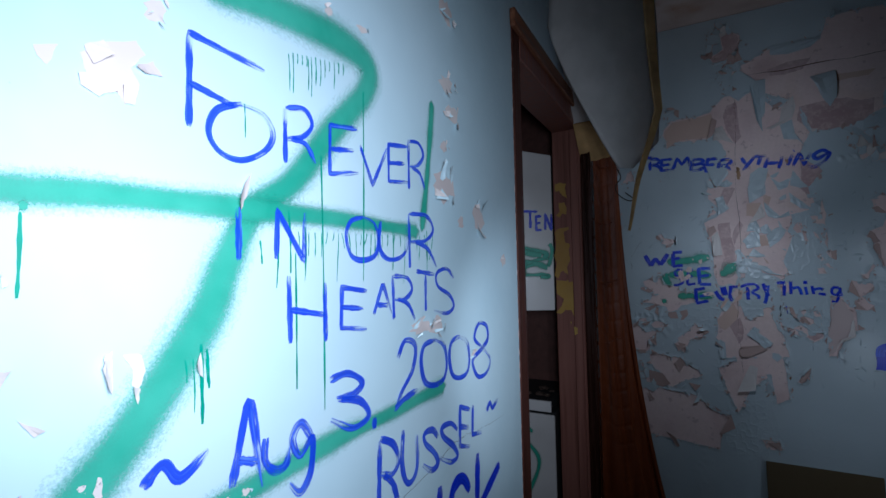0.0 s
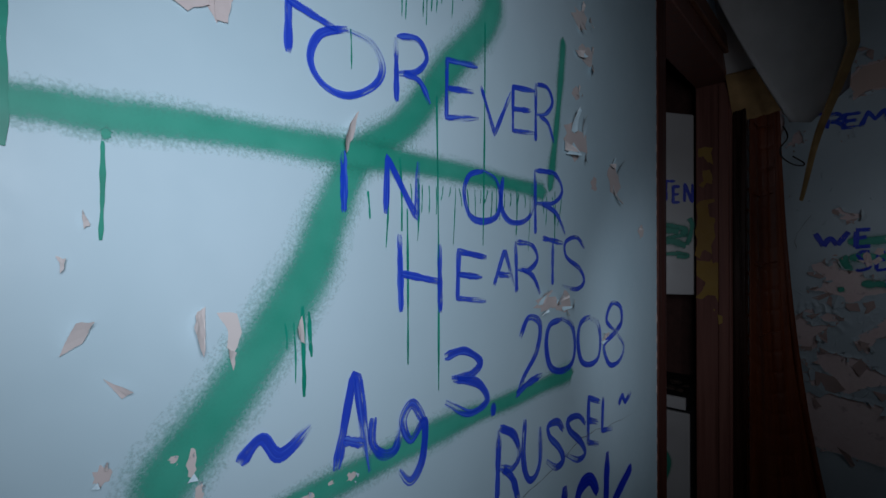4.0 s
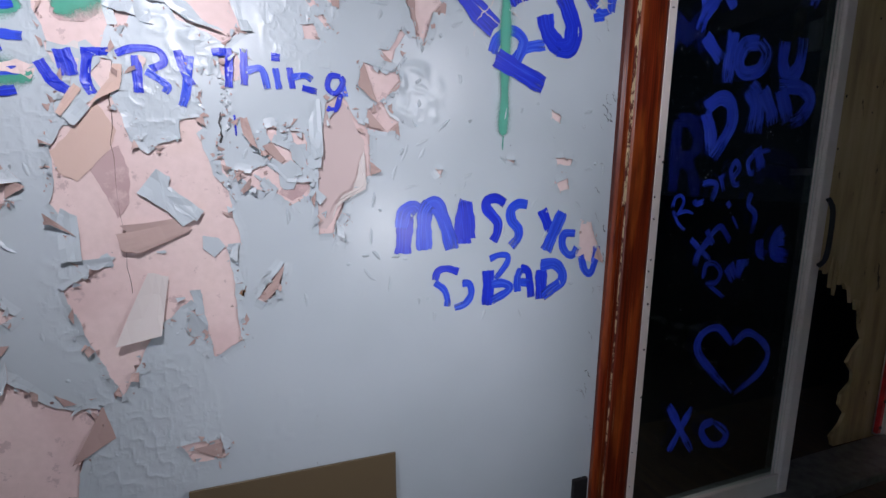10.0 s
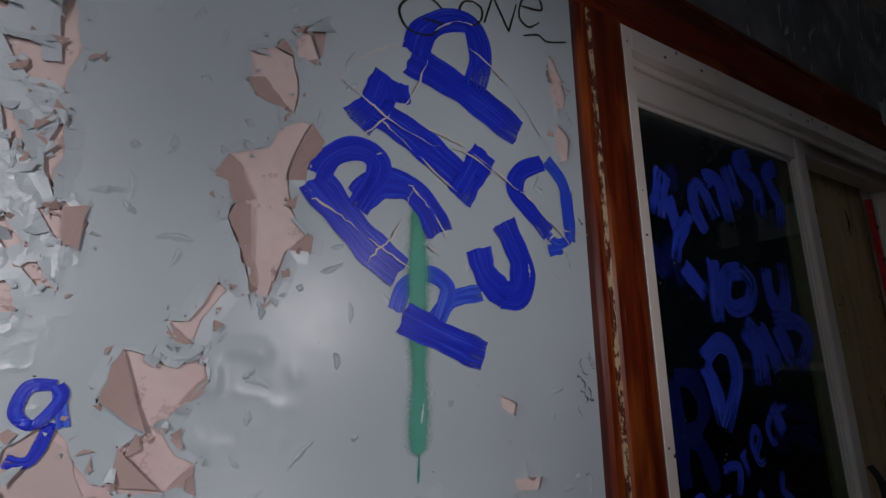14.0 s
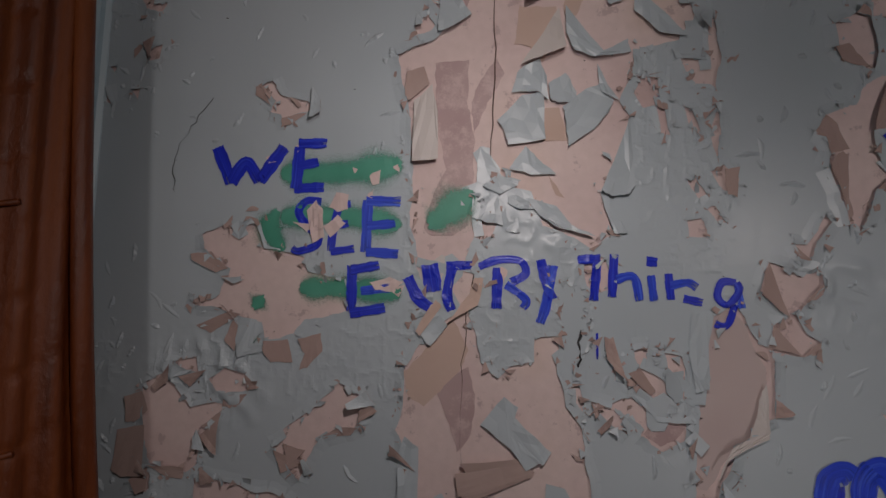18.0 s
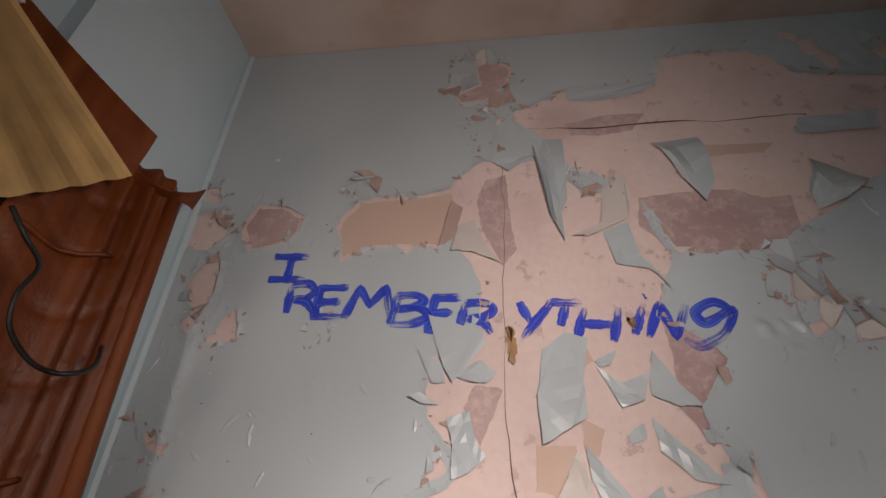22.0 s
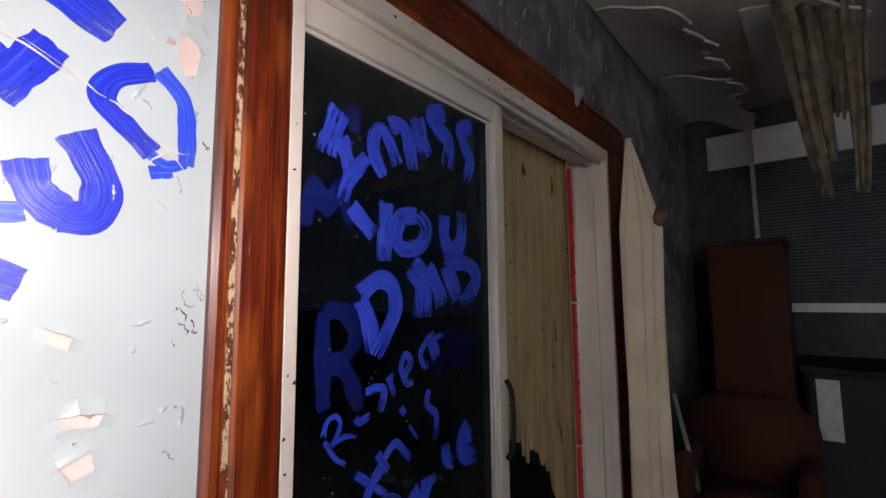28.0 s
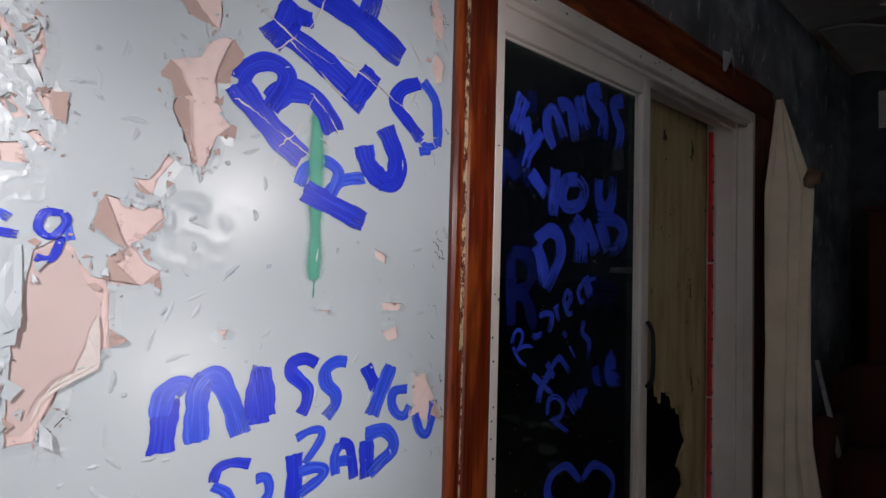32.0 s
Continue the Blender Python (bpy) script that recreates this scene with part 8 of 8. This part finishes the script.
# plaster seam crack
CRACK = plain("seam_crack", (0.10, 0.055, 0.04), 0.9)
cr = random.Random(2)
pts, z = [], 2.36
while z > 0.95:
    pts.append(Vector((0.222 + 0.006 * math.sin(z * 9) - (0.06 * max(0, 1.62 - z) if z > 1.3 else 0.019) + cr.uniform(-0.003, 0.003), z, 0)))
    z -= 0.025
part("seam_crack", ribbon([pts], 0.0012, lambda p, lift: Vector((p.x, BACK - 0.0002, p.y)), wobble=0.5, rng=cr, cols=2, taper=False), CRACK, wall_back, "long vertical crack along the plaster seam")
pts = [Vector((0.235 + 0.03 * k, 2.452 + 0.004 * math.sin(k * 0.7) + cr.uniform(-0.002, 0.002), 0)) for k in range(22)]
part("seam_crack", ribbon([pts], 0.003, lambda p, lift: Vector((p.x, BACK - 0.0002, p.y)), wobble=0.5, rng=cr, cols=2, taper=False), CRACK, wall_back)

# ---- small blisters and wrinkles of the paint that still holds ----
def wrinkle(x, z, length, turn, high, rng):
    bm = bmesh.new()
    rows = []
    n = 8
    a = radians(turn)
    bend = rng.uniform(-0.5, 0.5)
    for k in range(n + 1):
        t_ = k / n
        c_, s_ = math.cos(a + bend * t_), math.sin(a + bend * t_)
        px, pz = x + c_ * length * (t_ - 0.5), z + s_ * length * (t_ - 0.5)
        f = math.sin(math.pi * t_) ** 0.7
        w, h = (0.0012 + 0.0022 * f) * rng.uniform(0.7, 1.3), 0.0012 + high * f * rng.uniform(0.6, 1.2)
        rows.append([bm.verts.new((px - s_ * w * m, BACK - q, pz + c_ * w * m)) for m, q in ((-1.6, 0.0010), (-0.3, h), (0.25, h * 0.9), (1.0, 0.0010))])
    for r0, r1 in zip(rows, rows[1:]):
        for k in range(3):
            bm.faces.new((r0[k], r1[k], r1[k + 1], r0[k + 1]))
    part("paint_blister", bm, BLUE_PAINT, wall_back)


br_ = random.Random(19)
for k in range(400):
    zone = k % 7
    x, z = ((br_.uniform(0.72, 1.27), br_.uniform(0.85, 1.75)), (br_.uniform(-0.40, 0.12), br_.uniform(0.6, 1.3)), (br_.uniform(-0.40, 0.10), br_.uniform(1.55, 2.6)), (br_.uniform(0.60, 0.95), br_.uniform(1.3, 2.3)), (br_.uniform(-0.43, -0.33), br_.uniform(0.6, 2.6)), (br_.uniform(0.40, 0.80), br_.uniform(0.9, 1.9)), (br_.uniform(-0.40, 0.08), br_.uniform(0.9, 2.4)))[zone]
    if not in_words(x, z) and not peeled_at(x, z):
        wrinkle(x, z, br_.uniform(0.008, 0.042), br_.choice((80, 95, 60, 120, 20, 150)) + br_.uniform(-15, 15), br_.choice((0.0012, 0.002, 0.0032)), br_)
for k in range(34):
    x, z = br_.uniform(1.235, 1.290), br_.uniform(0.3, 2.2)
    hairline(wall_back, "B", " ".join("%.3f,%.3f" % (x + 0.006 * m + br_.uniform(-0.006, 0.006), z - 0.010 * m + br_.uniform(-0.006, 0.006)) for m in range(3)), br_.choice((0.0006, 0.0009, 0.0016)))
for k in range(60):
    bmx = lump(br_, br_.uniform(0.0007, 0.0019), 0.4)
    bmesh.ops.translate(bmx, verts=bmx.verts, vec=(br_.uniform(-0.4, 1.28), BACK - 0.0016, br_.uniform(0.3, 2.7)))
    part("dirt_speck", bmx, INK, wall_back)

# ---- chips in the left wall ----
CHIP_BASE = paint("pale_chip_plaster", (0.66, 0.58, 0.55), (0.55, 0.46, 0.44), (0.74, 0.68, 0.65), 0.8, 30, 0.4)
cl = random.Random(21)
LFRONT = [flake_mesh(s + 40, LEFT_PAINT, CHIP_BASE, c) for s, c in zip(range(6), (0.6, 0.9, 1.2, 0.7, 1.0, 0.5))]
LBACK = [flake_mesh(s + 60, CHIP_BASE, LEFT_PAINT, c) for s, c in zip(range(6), (0.4, 0.8, 0.6, 0.9, 0.5, 0.7))]


def chip(y, z, ry, rz, flakes):
    bm = bmesh.new()
    n = 15
    state["c"] = state.get("c", 0) + 1
    up = LEFT + 0.0007 + 0.000015 * state["c"]
    vs_ = [bm.verts.new((up, y + ry * math.cos(a) * cl.uniform(0.45, 1.1), z + rz * math.sin(a) * cl.uniform(0.45, 1.1))) for a in [2 * math.pi * k / n for k in range(n)]]
    c_ = bm.verts.new((up, y, z))
    for k in range(n):
        bm.faces.new((c_, vs_[k], vs_[(k + 1) % n]))
    part("bare_patch", bm, CHIP_BASE, wall_left)
    for k in range(flakes):
        ob = new("paint_flake", cl.choice(LFRONT + LBACK))
        ob.parent = wall_left
        a = cl.uniform(0, 6.28)
        s = cl.uniform(0.25, 0.55) * (ry + rz) * 0.5
        ob.matrix_local = Matrix.Translation((LEFT + 0.0035, y + ry * 0.85 * math.cos(a), z + rz * 0.85 * math.sin(a))) @ Matrix.Rotation(radians(90), 4, "Z") @ Matrix.Rotation(a - 1.57, 4, "Y") @ Matrix.Diagonal((s, s, s * 1.2, 1))

chip(0.270, 1.774, 0.014, 0.018, 3)
chip(0.900, 1.776, 0.022, 0.013, 2)
chip(0.611, 1.913, 0.016, 0.008, 2)
chip(0.530, 1.904, 0.011, 0.011, 2)
chip(0.978, 1.611, 0.019, 0.022, 2)
chip(1.251, 1.523, 0.023, 0.020, 2)
chip(0.922, 2.099, 0.035, 0.033, 3)
chip(0.382, 1.248, 0.008, 0.005, 1)
chip(0.217, 1.315, 0.005, 0.005, 2)
chip(0.164, 1.319, 0.008, 0.008, 3)
chip(0.210, 1.315, 0.004, 0.003, 2)
chip(0.223, 1.305, 0.004, 0.016, 3)
chip(0.229, 1.282, 0.004, 0.010, 2)
chip(0.191, 1.282, 0.007, 0.005, 2)
chip(0.324, 1.237, 0.011, 0.008, 1)
chip(0.379, 1.241, 0.008, 0.006, 2)
chip(0.353, 1.243, 0.005, 0.003, 1)
chip(1.037, 1.291, 0.026, 0.013, 3)
chip(1.173, 0.826, 0.035, 0.012, 2)
chip(0.861, 1.389, 0.024, 0.020, 4)
chip(0.920, 1.925, 0.041, 0.027, 4)
chip(0.945, 1.860, 0.043, 0.025, 4)
chip(0.896, 1.686, 0.056, 0.039, 6)
chip(1.078, 1.634, 0.044, 0.041, 4)
chip(0.789, 1.387, 0.045, 0.015, 6)
chip(0.846, 1.380, 0.035, 0.014, 4)


def left_piece(kind, text):
    """On the left wall: c a bare patch of plaster, p a curled petal of paint beside it."""
    state["g"] = state.get("g", 0) + 1
    rng = random.Random(state["g"])
    pts = [tuple(float(v) for v in p.split(",")) for p in text.split()]
    bm = bmesh.new()
    f = bm.faces.new([bm.verts.new((0, y, z)) for y, z in pts])
    f.normal_update()
    bmesh.ops.triangulate(bm, faces=[f], ngon_method="EAR_CLIP")
    bmesh.ops.subdivide_edges(bm, edges=list(bm.edges), cuts=2, use_grid_fill=True)
    bmesh.ops.triangulate(bm, faces=list(bm.faces))
    big = max(max(p[1] for p in pts) - min(p[1] for p in pts), 0.01)
    a_ = rng.uniform(0, 6.28)
    ends = [v.co.y * math.cos(a_) + v.co.z * math.sin(a_) for v in bm.verts]
    for v in bm.verts:
        u = (v.co.y * math.cos(a_) + v.co.z * math.sin(a_) - min(ends)) / max(1e-6, max(ends) - min(ends))
        v.co.x = LEFT + 0.0008 + 0.00003 * state["g"] + (0.0 if kind == "c" else 0.0015 + 0.28 * big * u * u)
        v.co.y += rng.uniform(-0.0008, 0.0008)
        v.co.z += rng.uniform(-0.0008, 0.0008)
    part("bare_patch" if kind == "c" else "paint_flake", bm, CHIP_BASE, wall_left)


left_piece("c", "0.203,1.702 0.219,1.719 0.251,1.734 0.260,1.724 0.247,1.704 0.255,1.690 0.242,1.666 0.232,1.679 0.210,1.684")
left_piece("p", "0.205,1.711 0.221,1.720 0.228,1.709 0.213,1.695")
left_piece("p", "0.201,1.683 0.229,1.690 0.235,1.678 0.218,1.667 0.204,1.672")
left_piece("p", "0.238,1.685 0.251,1.686 0.250,1.668 0.240,1.667")
left_piece("p", "0.248,1.707 0.266,1.719 0.276,1.707 0.257,1.702")
left_piece("c", "0.132,1.678 0.145,1.685 0.143,1.665 0.137,1.667")
left_piece("p", "0.127,1.675 0.139,1.678 0.143,1.666 0.133,1.669")
left_piece("c", "0.169,1.696 0.187,1.704 0.180,1.681 0.173,1.687")
left_piece("c", "0.242,1.426 0.258,1.424 0.263,1.406 0.257,1.390 0.250,1.396 0.251,1.410")
left_piece("p", "0.226,1.428 0.233,1.431 0.231,1.409 0.228,1.393 0.222,1.417")
left_piece("p", "0.248,1.396 0.258,1.390 0.255,1.376")
left_piece("p", "0.360,1.591 0.374,1.611 0.387,1.626 0.378,1.594 0.368,1.577")
left_piece("p", "0.148,1.428 0.158,1.429 0.153,1.414 0.141,1.406")
left_piece("p", "0.164,1.387 0.181,1.375 0.176,1.370")
left_piece("p", "0.139,1.473 0.144,1.471 0.141,1.461")
left_piece("p", "0.152,1.505 0.157,1.495 0.153,1.492")
left_piece("p", "0.311,1.400 0.320,1.415 0.322,1.388")

# ---- paint on the kitchen doors ----


def door_place(at, base):
    return lambda p, lift: at @ Vector((p.x, -0.0192 - lift, p.y)) if base is None else Vector((p.x - base[0], base[3] - 0.001 - lift - base[1], p.y - base[2]))


def door_text(parent, place, text, width, mat, label):
    lines = []
    for item in text.split(";"):
        ch, x, z, w, h = item.split()
        x, z, w, h = (float(v) for v in (x, z, w, h))
        for pts, curved in glyph_strokes(ch):
            q = [Vector((x + w * p.x, z + h * p.y, 0)) for p in pts]
            lines.append(spline(q, 8) if curved else q)
    part("painted_letters", ribbon(lines, width, place, rng=WR), mat, parent, label)


def door_spray(parent, place, width, *texts):
    part("spray_line", ribbon([spline(read_line(t), 6) for t in texts], width, lambda p, lift: place(p, lift + 0.0006), rng=WR, cols=6, taper=False), SPRAY, parent, "soft green sprayed lines")


aj = door_place(swing, None)
door_text(ajar, aj, "O -.345 .42 .11 .11;T -.235 .43 .075 .10;T -.150 .42 .075 .09;E -.085 .41 .03 .07;N -.040 .41 .035 .08", 0.013, BRUSH, "blue painted letters")
door_spray(ajar, aj, 0.040, "-.288,.42 -.272,.36 -.268,.25 -.262,.13", "-.345,.312 -.25,.308 -.17,.300 -.13,.302", "-.262,.17 -.258,.125")
door_spray(ajar, aj, 0.052, "-.185,.335 -.15,.315 -.11,.305 -.06,.298 -.035,.285 -.05,.265", "-.18,.315 -.12,.29 -.06,.28", "-.15,.245 -.08,.235 -.03,.215")
door_spray(ajar, aj, 0.032, "-.255,.25 -.19,.258 -.12,.25 -.06,.262 -.02,.265", "-.02,.34 -.008,.31 -.015,.26 -.03,.22", "-.20,.20 -.16,.215 -.10,.235", "-.205,.19 -.13,.182 -.06,.182", "-.075,.185 -.03,.178 -.03,.168 -.07,.172", "-.145,.25 -.15,.18")
ub = door_place(None, (C[0], C[1], C[2], 2.40))
door_text(UC, ub, "E -1.20 1.80 .05 .08;V -1.14 1.80 .05 .08;E -1.08 1.81 .05 .08;F -1.22 1.66 .06 .09;O -1.14 1.66 .07 .09;R -1.06 1.66 .06 .10", 0.013, BRUSH, "dim blue painted letters")
door_spray(UC, ub, 0.030, "-1.20,1.62 -1.24,1.55 -1.18,1.50 -1.10,1.56 -1.09,1.62 -1.10,1.45 -1.14,1.38 -1.22,1.38")
lb = door_place(None, (D[0], D[1], D[2], 2.295))
door_spray(LC, lb, 0.034, "-1.150,.66 -1.130,.50 -1.110,.42 -1.085,.50 -1.075,.60 -1.055,.50 -1.035,.42 -1.015,.52 -1.000,.70", "-.935,.70 -.925,.58 -.905,.44", "-.840,.71 -.885,.62 -.920,.57 -.870,.52 -.820,.41", "-.735,.67 -.785,.70 -.815,.66 -.770,.62 -.715,.56 -.715,.49 -.765,.37")

# ---- torn strips on the grey wall ----
STRIP = paint("grey_white_paint_strip", (0.42, 0.42, 0.43), (0.30, 0.30, 0.31), (0.52, 0.52, 0.53), 0.45, 30, 0.3)
STRIPS = [flake_mesh(s + 80, STRIP, FLAKE_BACK, c) for s, c in zip(range(8), (0.3, 0.5, 0.2, 0.6, 0.4, 0.3, 0.5, 0.25))]
sr = random.Random(31)
for k in range(230):
    x = sr.uniform(1.35, 4.6)
    low = 2.27 if x < 3.40 else 0.7
    ob = new("paint_strip", sr.choice(STRIPS))
    ob.parent = wall_back_right
    s = sr.uniform(0.010, 0.026)
    ob.matrix_local = Matrix.Translation((x, BACK - 0.005, sr.uniform(low, TOP - 0.03))) @ Matrix.Rotation(sr.uniform(-0.3, 0.3), 4, "Y") @ Matrix.Diagonal((s * 0.55, s, s * sr.uniform(1.5, 3.6), 1))
# loose wallpaper scrap on the casing head
part("paint_scrap", under(sheet(lambda u, v: Vector((2.72 + 0.11 * u, BACK - 0.032 - 0.012 * math.sin(u * 3), 2.26 - 0.09 * v * (0.6 + 0.4 * math.sin(u * 7 + 1)))), 10, 8, 0.001), B), STRIP, sd, "pale scrap of peeled paint")
# insects' dirt and dust on the white frame
DIRT = plain("dark_specks", (0.05, 0.035, 0.025), 0.9)
for k in range(40):
    bmx = lump(sr, sr.uniform(0.0015, 0.004), 0.4)
    bmesh.ops.rotate(bmx, verts=bmx.verts, matrix=Matrix.Rotation(radians(90), 3, "X"))
    bmesh.ops.translate(bmx, verts=bmx.verts, vec=(sr.choice((DOOR_L + sr.uniform(0.001, 0.026), sr.uniform(DOOR_L, DOOR_R))) - DOOR_L, F0 - BACK, 0))
    bmx.verts.ensure_lookup_table()
    z = sr.uniform(0.2, 2.05) if bmx.verts[0].co.x < 0.03 else sr.uniform(2.045, 2.08)
    bmesh.ops.translate(bmx, verts=bmx.verts, vec=(0, 0, z))
    part("dirt_speck", bmx, DIRT, sd)

# dust on the glass and grooves of the glazing beads
DUST = plain("pale_dust", (0.55, 0.56, 0.55), 0.9)
dv, df = [], []
for k in range(420):
    x, z = sr.uniform(PX0 + 0.025, PX1 - 0.055), sr.uniform(0.14, 1.94)
    s = sr.choice((0.0007, 0.0007, 0.001, 0.0016))
    q = sr.uniform(0.5, 2.0)
    dv += [(x - s - B[0], P0 + 0.0094 - B[1], z), (x - B[0], P0 + 0.0094 - B[1], z - s * q), (x + s - B[0], P0 + 0.0094 - B[1], z), (x - B[0], P0 + 0.0094 - B[1], z + s * q)]
    df.append((4 * k, 4 * k + 1, 4 * k + 2, 4 * k + 3))
dm = bpy.data.meshes.new("dust_specks")
dm.from_pydata(dv, [], df)
dm.materials.append(DUST)
du = new("dust_specks", dm)
du.parent = panel
tagged(du, "pale specks of dust on the dark pane", kind="stuff")
for dx, dy in ((0.064, 0.016), (0.078, 0.020)):
    part("glazing_bead", under(box(PX1 - dx, P0 + dy - 0.012, 0.132, PX1 - dx + 0.007, P0 + dy - 0.004, 1.953, 0.0015), B), WHITE_FRAME, panel)
part("glazing_bead", under(box(PX0 + 0.024, P0 + 0.001, 1.938, PX1 - 0.08, P0 + 0.008, 1.946, 0.0015), B), WHITE_FRAME, panel)
# chipped plaster along the doorway's near edge
for k in range(46):
    z = 0.15 + k * 0.046 + sr.uniform(-0.012, 0.012)
    bmx = lump(sr, sr.uniform(0.002, 0.0055), 0.5)
    for v in bmx.verts:
        v.co = Vector((LEFT + 0.001 + 0.35 * v.co.z, JAMB_N - 0.004 + v.co.y, z + v.co.x * 2.6))
    part("chipped_edge", bmx, CHIP_BASE, wall_left)

# reflections of the letters, painted as darker strokes on the outer pane
PLACES["G2"] = lambda p, lift: Vector((p.x - B[0], P0 + 0.0232 - lift - B[1], p.y - B[2]))
word(panel, "G2", "reflections of the blue letters, painted dark on the outer pane", 0.040, ink=GHOST)
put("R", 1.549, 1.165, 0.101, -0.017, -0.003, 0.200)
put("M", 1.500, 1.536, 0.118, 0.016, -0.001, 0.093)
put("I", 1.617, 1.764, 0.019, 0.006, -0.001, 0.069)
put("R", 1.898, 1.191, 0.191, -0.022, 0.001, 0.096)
